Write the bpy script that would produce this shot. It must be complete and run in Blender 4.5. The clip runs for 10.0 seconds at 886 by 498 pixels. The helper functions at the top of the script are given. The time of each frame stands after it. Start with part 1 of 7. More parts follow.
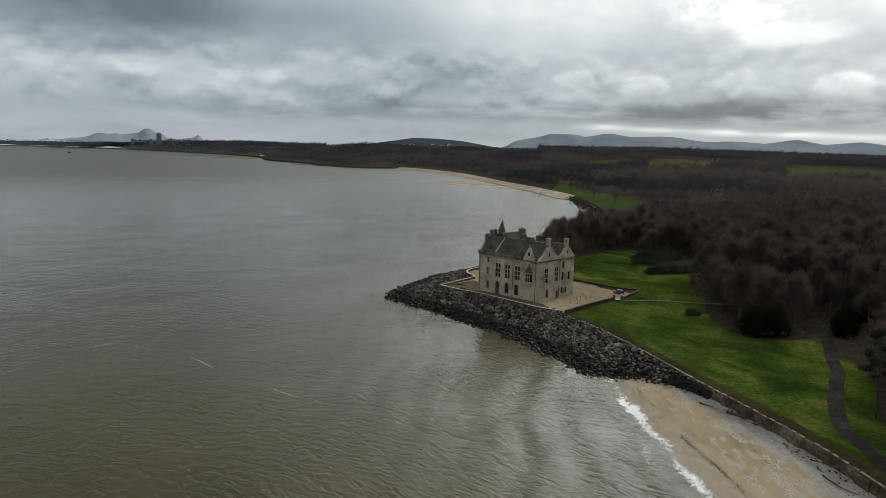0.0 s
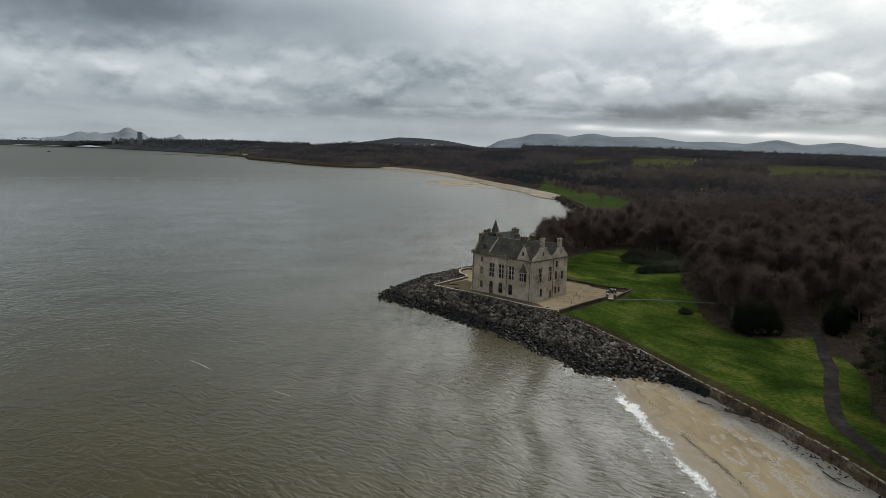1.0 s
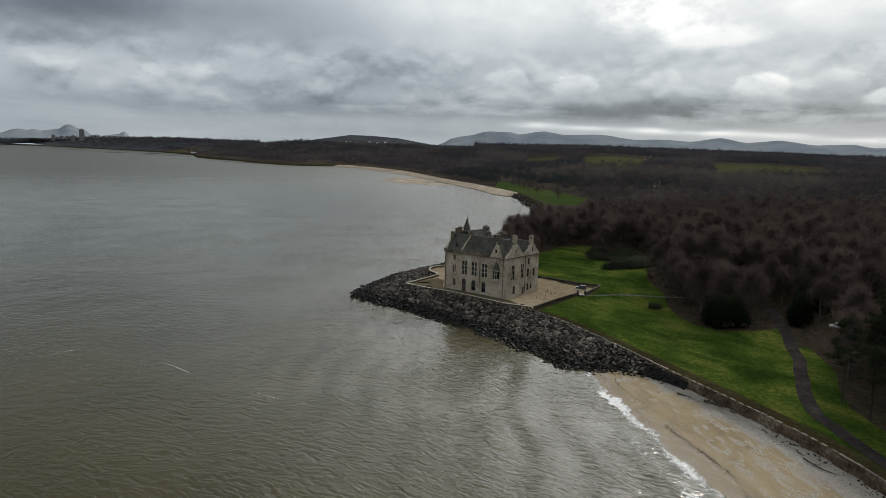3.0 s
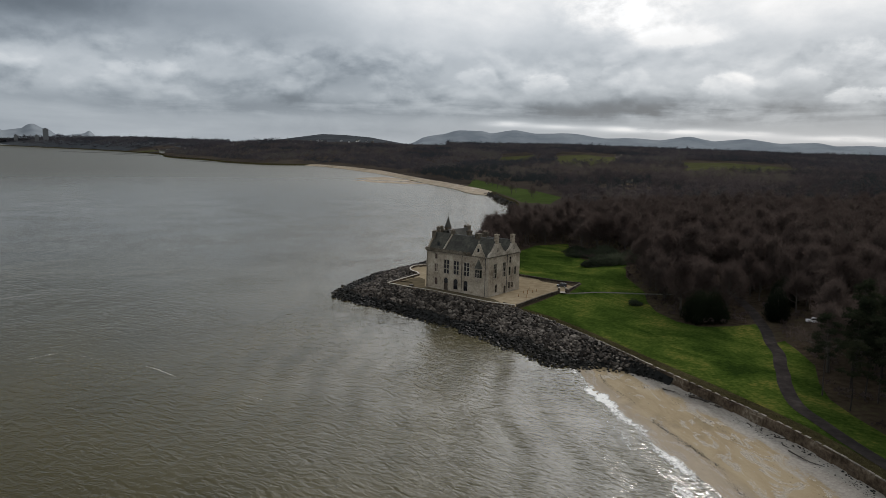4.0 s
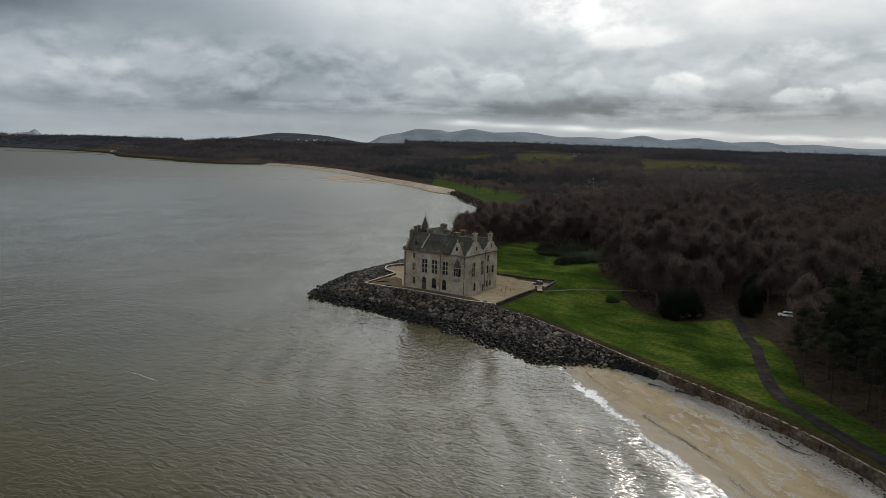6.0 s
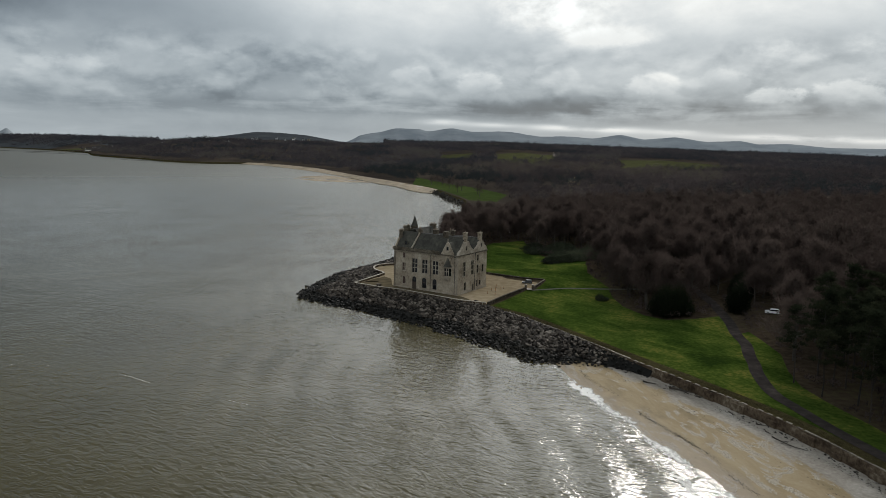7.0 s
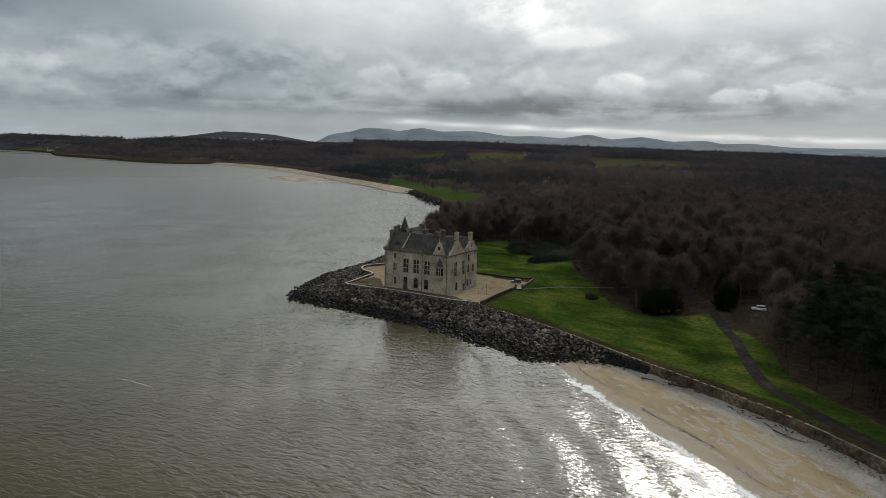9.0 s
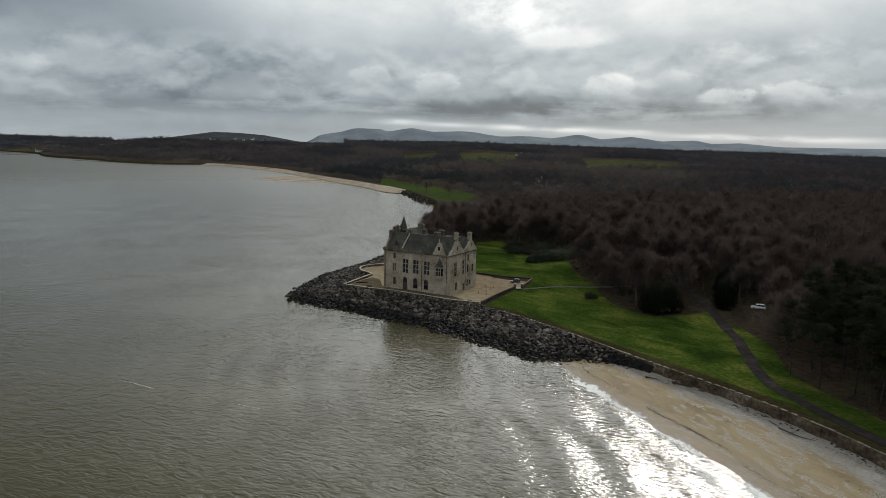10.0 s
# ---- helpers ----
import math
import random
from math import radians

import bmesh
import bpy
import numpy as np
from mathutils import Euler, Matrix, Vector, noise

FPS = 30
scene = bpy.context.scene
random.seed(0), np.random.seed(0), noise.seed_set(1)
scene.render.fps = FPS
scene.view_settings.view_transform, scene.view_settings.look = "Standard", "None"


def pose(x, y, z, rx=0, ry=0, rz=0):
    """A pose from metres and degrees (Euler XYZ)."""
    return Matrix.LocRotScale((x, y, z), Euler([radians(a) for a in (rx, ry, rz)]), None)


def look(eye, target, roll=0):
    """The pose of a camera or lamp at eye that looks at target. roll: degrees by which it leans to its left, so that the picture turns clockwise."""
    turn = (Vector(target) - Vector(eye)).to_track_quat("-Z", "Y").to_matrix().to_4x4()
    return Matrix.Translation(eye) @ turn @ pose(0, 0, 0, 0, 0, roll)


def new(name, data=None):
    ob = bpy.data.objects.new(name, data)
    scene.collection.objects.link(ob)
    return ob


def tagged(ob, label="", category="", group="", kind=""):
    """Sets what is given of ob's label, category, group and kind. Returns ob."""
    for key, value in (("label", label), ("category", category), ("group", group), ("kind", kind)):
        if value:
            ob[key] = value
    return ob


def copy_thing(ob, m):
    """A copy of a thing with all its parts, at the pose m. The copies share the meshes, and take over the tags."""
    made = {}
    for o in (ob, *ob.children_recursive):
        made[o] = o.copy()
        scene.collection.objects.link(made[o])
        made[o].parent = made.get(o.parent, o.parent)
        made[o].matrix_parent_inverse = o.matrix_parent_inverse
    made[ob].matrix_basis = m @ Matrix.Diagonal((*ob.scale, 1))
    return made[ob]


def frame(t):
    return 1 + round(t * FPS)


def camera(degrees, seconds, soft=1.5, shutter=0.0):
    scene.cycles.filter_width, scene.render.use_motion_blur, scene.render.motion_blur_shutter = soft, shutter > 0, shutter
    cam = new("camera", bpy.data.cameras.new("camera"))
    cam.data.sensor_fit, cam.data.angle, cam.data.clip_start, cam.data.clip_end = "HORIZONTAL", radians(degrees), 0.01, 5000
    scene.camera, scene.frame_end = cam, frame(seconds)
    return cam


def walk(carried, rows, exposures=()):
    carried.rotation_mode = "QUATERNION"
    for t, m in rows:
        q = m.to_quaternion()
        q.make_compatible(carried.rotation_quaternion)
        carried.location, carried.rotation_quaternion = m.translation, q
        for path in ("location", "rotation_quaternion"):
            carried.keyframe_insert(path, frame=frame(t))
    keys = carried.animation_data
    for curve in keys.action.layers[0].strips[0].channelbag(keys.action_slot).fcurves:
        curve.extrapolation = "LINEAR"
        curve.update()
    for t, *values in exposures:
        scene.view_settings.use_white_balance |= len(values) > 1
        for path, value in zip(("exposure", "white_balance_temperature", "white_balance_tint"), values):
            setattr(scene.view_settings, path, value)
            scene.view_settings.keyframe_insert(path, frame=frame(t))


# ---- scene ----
cam = camera(64.3, 10.0, 0.5)
PATH = [
    (0, (-1.135, 1.065, 60.645), (-1.134, 3.044, 60.359), 1.4),
    (0.5, (-2.709, 1.364, 60.461), (-2.685, 3.344, 60.177), 1.3),
    (1, (-5.175, 1.068, 60.634), (-5.127, 3.047, 60.348), 1.5),
    (1.5, (-6.931, 1.03, 60.756), (-6.871, 3.009, 60.47), 1.4),
    (2, (-8.87, 0.794, 60.677), (-8.789, 2.771, 60.391), 1.4),
    (2.5, (-10.993, 0.906, 60.691), (-10.864, 2.881, 60.403), 1.5),
    (4, (-16.9, 1.294, 60.719), (-16.638, 3.256, 60.429), 1.4),
    (4.5, (-18.422, 1.605, 60.687), (-18.143, 3.564, 60.396), 1.4),
    (5, (-20.38, 1.961, 60.621), (-20.069, 3.915, 60.331), 1.4),
    (5.5, (-22.398, 2.373, 60.616), (-22.052, 4.321, 60.326), 1.4),
    (7, (-28.822, 3.393, 60.652), (-28.384, 5.322, 60.361), 1.4),
    (7.5, (-30.631, 3.691, 60.685), (-30.171, 5.615, 60.394), 1.4),
    (8, (-32.76, 4.009, 60.665), (-32.279, 5.928, 60.375), 1.4),
    (8.5, (-34.769, 4.412, 60.687), (-34.267, 6.326, 60.397), 1.4),
    (9, (-37.324, 4.362, 60.773), (-36.801, 6.271, 60.483), 1.4),
    (9.5, (-39.341, 4.809, 60.76), (-38.804, 6.714, 60.47), 1.4),
    (10, (-40.665, 5.485, 60.657), (-40.116, 7.387, 60.368), 1.3),
]
# the clip's white balance swings to magenta between about 3 and 6 seconds
BALANCE = [(0, 0.12, 6650, 10.5), (2.7, 0.07, 6650, 11), (3.8, 0.03, 6650, 14), (5, 0, 6650, 14), (5.7, -0.01, 6650, 12), (6.8, -0.03, 6650, 10.5), (10, -0.06, 6650, 10)]
walk(cam, [(t, look(eye, target, roll)) for t, eye, target, roll in PATH], BALANCE)

# ---- node helpers ----
def link(nt, a, b):
    nt.links.new(a, b)


def math_node(nt, op, a, b=None, c=None, clamp=False):
    n = nt.nodes.new("ShaderNodeMath")
    n.operation, n.use_clamp = op, clamp
    for i, v in enumerate((a, b, c)):
        if v is None:
            continue
        if isinstance(v, (int, float)):
            n.inputs[i].default_value = v
        else:
            nt.links.new(v, n.inputs[i])
    return n.outputs[0]


def mix_color(nt, f, a, b, blend="MIX"):
    n = nt.nodes.new("ShaderNodeMix")
    n.data_type, n.blend_type = "RGBA", blend
    for sock, v in ((n.inputs[0], f), (n.inputs[6], a), (n.inputs[7], b)):
        if isinstance(v, (int, float)):
            sock.default_value = v
        elif isinstance(v, tuple):
            sock.default_value = (*v[:3], 1)
        else:
            nt.links.new(v, sock)
    return n.outputs[2]


def ramp(nt, value, stops):
    n = nt.nodes.new("ShaderNodeValToRGB")
    el = n.color_ramp.elements
    while len(el) < len(stops):
        el.new(0.5)
    for e, (p, c) in zip(el, stops):
        e.position = p
        e.color = (*c, 1) if isinstance(c, tuple) else (c, c, c, 1)
    nt.links.new(value, n.inputs[0])
    return n.outputs[0]


def span(nt, value, a, b, lo=0.0, hi=1.0):
    n = nt.nodes.new("ShaderNodeMapRange")
    n.interpolation_type = "SMOOTHSTEP"
    for i, v in enumerate((a, b, lo, hi)):
        n.inputs[i + 1].default_value = v
    nt.links.new(value, n.inputs[0])
    return n.outputs[0]


def noise_tex(nt, vec, scale, detail=4.0, rough=0.55, distort=0.0):
    n = nt.nodes.new("ShaderNodeTexNoise")
    n.inputs["Scale"].default_value = scale
    n.inputs["Detail"].default_value = detail
    n.inputs["Roughness"].default_value = rough
    n.inputs["Distortion"].default_value = distort
    nt.links.new(vec, n.inputs["Vector"])
    return n.outputs[0]


def stretch(nt, vec, loc=(0, 0, 0), rot=(0, 0, 0), scl=(1, 1, 1)):
    n = nt.nodes.new("ShaderNodeMapping")
    n.inputs[1].default_value = loc
    n.inputs[2].default_value = [radians(a) for a in rot]
    n.inputs[3].default_value = scl
    nt.links.new(vec, n.inputs[0])
    return n.outputs[0]


# ---- overcast sky and a veiled sun ----
SUN_AZ, SUN_EL = 38.0, 26.0            # degrees clockwise from +y, above the horizon
SUN_DIR = Vector((math.sin(radians(SUN_AZ)) * math.cos(radians(SUN_EL)), math.cos(radians(SUN_AZ)) * math.cos(radians(SUN_EL)), math.sin(radians(SUN_EL))))


def build_world():
    w = bpy.data.worlds.new("overcast")
    scene.world = w
    w.use_nodes = True
    nt = w.node_tree
    nt.nodes.clear()
    out, bg = nt.nodes.new("ShaderNodeOutputWorld"), nt.nodes.new("ShaderNodeBackground")
    sky = nt.nodes.new("ShaderNodeTexSky")
    sky.sky_type, sky.sun_disc = "NISHITA", False
    sky.sun_elevation, sky.sun_rotation = radians(SUN_EL), radians(SUN_AZ)
    tc = nt.nodes.new("ShaderNodeTexCoord")
    sep = nt.nodes.new("ShaderNodeSeparateXYZ")
    link(nt, tc.outputs["Generated"], sep.inputs[0])
    dx, dy, dz = sep.outputs
    az = math_node(nt, "ARCTAN2", dx, dy)      # radians clockwise from +y
    el = math_node(nt, "ARCSINE", dz)

    def field(scale, high, off, detail, rough, warp, rise=0.0):
        c = nt.nodes.new("ShaderNodeCombineXYZ")
        link(nt, math_node(nt, "ADD", az, off), c.inputs[0])
        link(nt, math_node(nt, "MULTIPLY_ADD", el, high, off + rise), c.inputs[1])
        return math_node(nt, "SUBTRACT", noise_tex(nt, c.outputs[0], scale, detail, rough, warp), 0.5)

    def lobe(a0, e0, wa, we):
        u = math_node(nt, "DIVIDE", math_node(nt, "SUBTRACT", az, radians(a0)), radians(wa))
        v = math_node(nt, "DIVIDE", math_node(nt, "SUBTRACT", el, radians(e0)), radians(we))
        r = math_node(nt, "ADD", math_node(nt, "MULTIPLY", u, u), math_node(nt, "MULTIPLY", v, v))
        return math_node(nt, "EXPONENT", math_node(nt, "MULTIPLY", r, -1.0))

    # three decks: broad soft sheets high up, heaped cloud below them, flat streaks over the horizon
    sheet_n = field(3.4, 2.2, 3.1, 7, 0.52, 0.5)
    heap_n = field(5.2, 1.5, 1.3, 5, 0.48, 0.3)
    fine_n = field(15.0, 1.6, 7.3, 8, 0.6, 0.2)
    flat_n = field(5.0, 7.0, 5.2, 5, 0.55, 0.3)
    high = span(nt, el, radians(6.3), radians(9.0))
    low = span(nt, el, radians(2.0), radians(3.8), 1.0, 0.0)
    middle = math_node(nt, "SUBTRACT", math_node(nt, "SUBTRACT", 1.0, high), low)
    b = math_node(nt, "MULTIPLY_ADD", math_node(nt, "MULTIPLY", sheet_n, high), 0.42, 0.475)
    b = math_node(nt, "MULTIPLY_ADD", math_node(nt, "MULTIPLY", heap_n, middle), 0.27, b)
    b = math_node(nt, "MULTIPLY_ADD", math_node(nt, "MULTIPLY", flat_n, low), 0.36, b)
    b = math_node(nt, "MULTIPLY_ADD", math_node(nt, "MULTIPLY", fine_n, math_node(nt, "MULTIPLY_ADD", middle, 0.09, 0.05)), 1.0, b)
    # heaped cloud: tops catch the light, bases stay grey
    for scale, rise, off, amount in ((5.0, 0.042, 2.9, 0.11), (11.5, 0.020, 6.4, 0.085)):
        heap = [span(nt, field(scale, 1.7, off, 8, 0.52, 0.15, up_by), -0.05, 0.08) for up_by in (0.0, rise)]
        lit = math_node(nt, "SUBTRACT", heap[0], heap[1])
        b = math_node(nt, "MULTIPLY_ADD", math_node(nt, "MULTIPLY", lit, middle), amount, b)
    wisp = math_node(nt, "MULTIPLY_ADD", heap_n, 1.0, math_node(nt, "MULTIPLY_ADD", fine_n, 0.9, 1.0))
    broken = math_node(nt, "MULTIPLY_ADD", flat_n, 5.5, math_node(nt, "MULTIPLY_ADD", fine_n, 2.5, 0.85), clamp=True)
    for a0, e0, wa, we, amount in SKY_LOW:
        b = math_node(nt, "MULTIPLY_ADD", math_node(nt, "MULTIPLY", lobe(a0, e0, wa, we), broken), amount * 1.15, b)
    for a0, e0, wa, we, amount in SKY_HIGH + SKY_UNSEEN:
        b = math_node(nt, "MULTIPLY_ADD", math_node(nt, "MULTIPLY", lobe(a0, e0, wa, we), wisp), amount, b)
    # torn opening where the veiled sun whitens the cloud
    for a0, e0, wa, we, amount in OPENINGS:
        body = math_node(nt, "MULTIPLY", math_node(nt, "MULTIPLY_ADD", fine_n, 2.6, math_node(nt, "MULTIPLY_ADD", sheet_n, 3.4, 1.0)), lobe(a0, e0, wa, we))
        b = math_node(nt, "MULTIPLY_ADD", span(nt, body, 0.10, 0.95), amount, b)
    # single bright heaps with crisp tops and soft bases
    for a0, e0, wa, we, amount in PUFFS:
        body = math_node(nt, "MULTIPLY", math_node(nt, "MULTIPLY_ADD", fine_n, 4.2, math_node(nt, "MULTIPLY_ADD", heap_n, 1.6, 1.0)), lobe(a0, e0, wa, we))
        base = span(nt, el, radians(e0 - we * 1.2), radians(e0 + we * 0.5))
        b = math_node(nt, "MULTIPLY_ADD", math_node(nt, "MULTIPLY", span(nt, body, 0.30, 0.64), base), math_node(nt, "MULTIPLY_ADD", fine_n, amount * 1.3, amount * 0.95), b)
    b = math_node(nt, "SMOOTH_MAX", b, 0.17, 0.12)
    tint = ramp(nt, b, [(0.0, (0.70, 0.92, 1.15)), (0.45, (0.845, 0.98, 1.08)), (0.9, (0.95, 1.0, 1.01))])
    cloud = mix_color(nt, 1.0, tint, b, "MULTIPLY")
    bg2 = nt.nodes.new("ShaderNodeBackground")
    link(nt, sky.outputs[0], bg2.inputs[0])
    bg2.inputs[1].default_value = 0.05
    link(nt, cloud, bg.inputs[0])
    bg.inputs[1].default_value = SKY_GAIN
    mixs = nt.nodes.new("ShaderNodeMixShader")
    mixs.inputs[0].default_value = 0.93
    link(nt, bg2.outputs[0], mixs.inputs[1])
    link(nt, bg.outputs[0], mixs.inputs[2])
    link(nt, mixs.outputs[0], out.inputs[0])
    sun = new("sun", bpy.data.lights.new("sun", "SUN"))
    sun.data.energy, sun.data.angle, sun.data.color = SUN_POWER, radians(13), (1.0, 0.96, 0.9)
    sun.matrix_world = look(SUN_DIR * 100, (0, 0, 0))


# azimuth, elevation, half widths (degrees), amount
PUFFS = [
    (37.6, 4.0, 2.3, 0.75, 0.24),
    (42.2, 4.2, 3.0, 1.0, 0.20),
    (28.6, 4.9, 1.9, 0.9, 0.18),
    (33.5, 5.2, 2.2, 1.0, 0.10),
    (15.5, 4.9, 2.2, 1.0, 0.15),
    (10.0, 5.2, 1.9, 0.9, 0.12),
    (21.0, 5.6, 2.2, 1.0, 0.08),
    (-4.5, 5.6, 3.0, 1.0, 0.08),
    (-15.0, 4.9, 3.4, 0.9, 0.10),
]
OPENINGS = [
    (20.5, 10.6, 5.0, 1.8, 0.40),
    (25.2, 8.4, 3.8, 1.1, 0.25),
    (39.5, 7.4, 6.0, 0.9, 0.22),
]
SKY_HIGH = [
    (-25.0, 9.6, 10.0, 2.6, -0.27),
    (-14.0, 9.4, 8.0, 1.6, -0.08),
    (-6.0, 7.2, 5.0, 0.9, -0.10),
    (-19.0, 4.5, 12.0, 1.3, 0.10),
    (9.0, 10.2, 8.0, 2.2, 0.13),
    (33.0, 9.8, 9.0, 2.0, 0.12),
    (28.0, 5.4, 14.0, 1.4, 0.05),
    (-2.2, 4.9, 3.6, 0.9, -0.15),
    (19.5, 6.8, 5.0, 0.9, -0.04),
]
SKY_LOW = [
    (26.0, 2.9, 19.0, 0.95, -0.27),
    (-10.0, 2.6, 18.0, 0.9, -0.15),
    (0.0, 1.0, 14.0, 0.6, -0.08),
    (12.5, 1.85, 1.8, 0.24, 0.30),
    (16.5, 1.7, 2.2, 0.20, 0.26),
    (21.5, 1.6, 2.0, 0.24, 0.36),
    (26.0, 1.5, 2.4, 0.24, 0.36),
    (30.5, 1.4, 2.0, 0.22, 0.26),
    (37.5, 1.15, 4.0, 0.22, 0.28),
    (44.0, 1.0, 4.0, 0.22, 0.28),
]
# patches centred out of view, added to brighten or dim the water
SKY_UNSEEN = [
    (34.5, 25.5, 22.0, 9.0, 4.2),
    (9.0, 19.5, 17.0, 6.5, 1.15),
    (-24.0, 28.0, 26.0, 15.0, -0.36),
    # bright sky behind the view, added to lift the castle fronts and rocks
    (165.0, 42.0, 75.0, 32.0, 0.45),
    (-165.0, 42.0, 75.0, 32.0, 0.45),
]
SKY_GAIN, SUN_POWER = 1.0, 1.7
build_world()

# ---- materials ----
def surface(name, stops, scale=1.0, detail=6, rough=(0.8, 0.95), metal=0.0, bump=0.0, bump_scale=4.0, big=0.08, big_amount=0.35,
            per_object=0.0, per_island=0.0, coord="position", ior=1.45, spec=0.5):
    """Two scales of colour from ramp stops, fine relief, and a shift per object or island."""
    m = bpy.data.materials.new(name)
    m.use_nodes = True
    nt = m.node_tree
    p = nt.nodes["Principled BSDF"]
    if coord == "position":
        vec = nt.nodes.new("ShaderNodeNewGeometry").outputs["Position"]
    else:
        vec = nt.nodes.new("ShaderNodeTexCoord").outputs["Object"]
    fine = noise_tex(nt, vec, scale, detail, 0.6)
    broad = noise_tex(nt, vec, scale * big, 4, 0.5, 0.4)
    f = math_node(nt, "MULTIPLY_ADD", math_node(nt, "SUBTRACT", broad, 0.5), big_amount * 2, fine)
    if per_object:
        r = nt.nodes.new("ShaderNodeObjectInfo").outputs["Random"]
        f = math_node(nt, "MULTIPLY_ADD", math_node(nt, "SUBTRACT", r, 0.5), per_object, f)
    if per_island:
        r = nt.nodes.new("ShaderNodeNewGeometry").outputs["Random Per Island"]
        f = math_node(nt, "MULTIPLY_ADD", math_node(nt, "SUBTRACT", r, 0.5), per_island, f)
    link(nt, ramp(nt, f, stops), p.inputs["Base Color"])
    link(nt, span(nt, broad, 0.3, 0.7, *rough), p.inputs["Roughness"])
    p.inputs["Metallic"].default_value = metal
    p.inputs["IOR"].default_value = ior
    p.inputs["Specular IOR Level"].default_value = spec
    if bump:
        bn = nt.nodes.new("ShaderNodeBump")
        bn.inputs["Strength"].default_value, bn.inputs["Distance"].default_value = 1.0, bump
        link(nt, noise_tex(nt, vec, bump_scale, 5, 0.6), bn.inputs["Height"])
        link(nt, bn.outputs[0], p.inputs["Normal"])
    return m


def grass_material():
    m = bpy.data.materials.new("lawn_grass")
    m.use_nodes = True
    nt = m.node_tree
    p = nt.nodes["Principled BSDF"]
    vec = nt.nodes.new("ShaderNodeNewGeometry").outputs["Position"]
    a = noise_tex(nt, vec, 0.9, 8, 0.65)
    b = noise_tex(nt, stretch(nt, stretch(nt, vec, rot=(0, 0, 70)), scl=(0.55, 1.0, 1.0)), 0.085, 5, 0.58, 0.8)
    c = noise_tex(nt, vec, 0.022, 3, 0.5, 0.5)
    f = math_node(nt, "MULTIPLY_ADD", math_node(nt, "SUBTRACT", b, 0.5), 1.5, math_node(nt, "MULTIPLY_ADD", math_node(nt, "SUBTRACT", c, 0.5), 0.8, a))
    col = ramp(nt, f, [(0.16, (0.015, 0.028, 0.006)), (0.42, (0.032, 0.054, 0.010)), (0.60, (0.050, 0.074, 0.014)), (0.82, (0.115, 0.112, 0.026))])
    link(nt, col, p.inputs["Base Color"])
    p.inputs["Roughness"].default_value = 0.9
    p.inputs["Specular IOR Level"].default_value = 0.0
    bn = nt.nodes.new("ShaderNodeBump")
    bn.inputs["Distance"].default_value = 0.25
    link(nt, noise_tex(nt, vec, 2.5, 6, 0.7), bn.inputs["Height"])
    link(nt, bn.outputs[0], p.inputs["Normal"])
    return m


def sea_material():
    m = bpy.data.materials.new("sea_water")
    m.use_nodes = True
    nt = m.node_tree
    p = nt.nodes["Principled BSDF"]
    vec = nt.nodes.new("ShaderNodeNewGeometry").outputs["Position"]
    silt = noise_tex(nt, vec, 0.018, 5, 0.55, 0.6)
    col = ramp(nt, silt, [(0.3, (0.048, 0.0400, 0.0155)), (0.7, (0.071, 0.0585, 0.0240))])
    link(nt, col, p.inputs["Base Color"])
    dist = nt.nodes.new("ShaderNodeVectorMath")
    dist.operation = "LENGTH"
    link(nt, vec, dist.inputs[0])
    link(nt, span(nt, dist.outputs["Value"], 260, 1600, 0.06, 0.32), p.inputs["Roughness"])
    p.inputs["IOR"].default_value = 1.33
    # short wind sea running to the beach: sharp crests longer than they are apart, a finer cross chop, ripples, and gusts
    gust = span(nt, noise_tex(nt, vec, 0.026, 3, 0.5, 0.5), 0.3, 0.7, 0.65, 1.25)
    across = nt.nodes.new("ShaderNodeSeparateXYZ")
    link(nt, vec, across.inputs[0])
    gust = math_node(nt, "MULTIPLY", gust, span(nt, across.outputs[0], -75, 5, 0.75, 1.0))      # steeper over the shallows

    def crests(turn, scale, long, detail):
        lying = stretch(nt, stretch(nt, vec, rot=(0, 0, turn)), scl=(1.0, long, 1.0))
        n = noise_tex(nt, lying, scale, detail, 0.5, 0.35)
        return math_node(nt, "SUBTRACT", 1.0, math_node(nt, "ABSOLUTE", math_node(nt, "MULTIPLY_ADD", n, 2.0, -1.0)))

    h = math_node(nt, "MULTIPLY", math_node(nt, "MULTIPLY", crests(-44, 0.36, 0.5, 2.0), gust), 0.20)
    h = math_node(nt, "MULTIPLY_ADD", math_node(nt, "MULTIPLY", crests(-40, 0.95, 0.42, 1.5), gust), 0.125, h)
    h = math_node(nt, "MULTIPLY_ADD", math_node(nt, "MULTIPLY", crests(-52, 2.3, 0.5, 1.0), gust), 0.045, h)
    bn = nt.nodes.new("ShaderNodeBump")
    bn.inputs["Strength"].default_value, bn.inputs["Distance"].default_value = 1.0, 1.0
    link(nt, h, bn.inputs["Height"])
    link(nt, bn.outputs[0], p.inputs["Normal"])
    return m


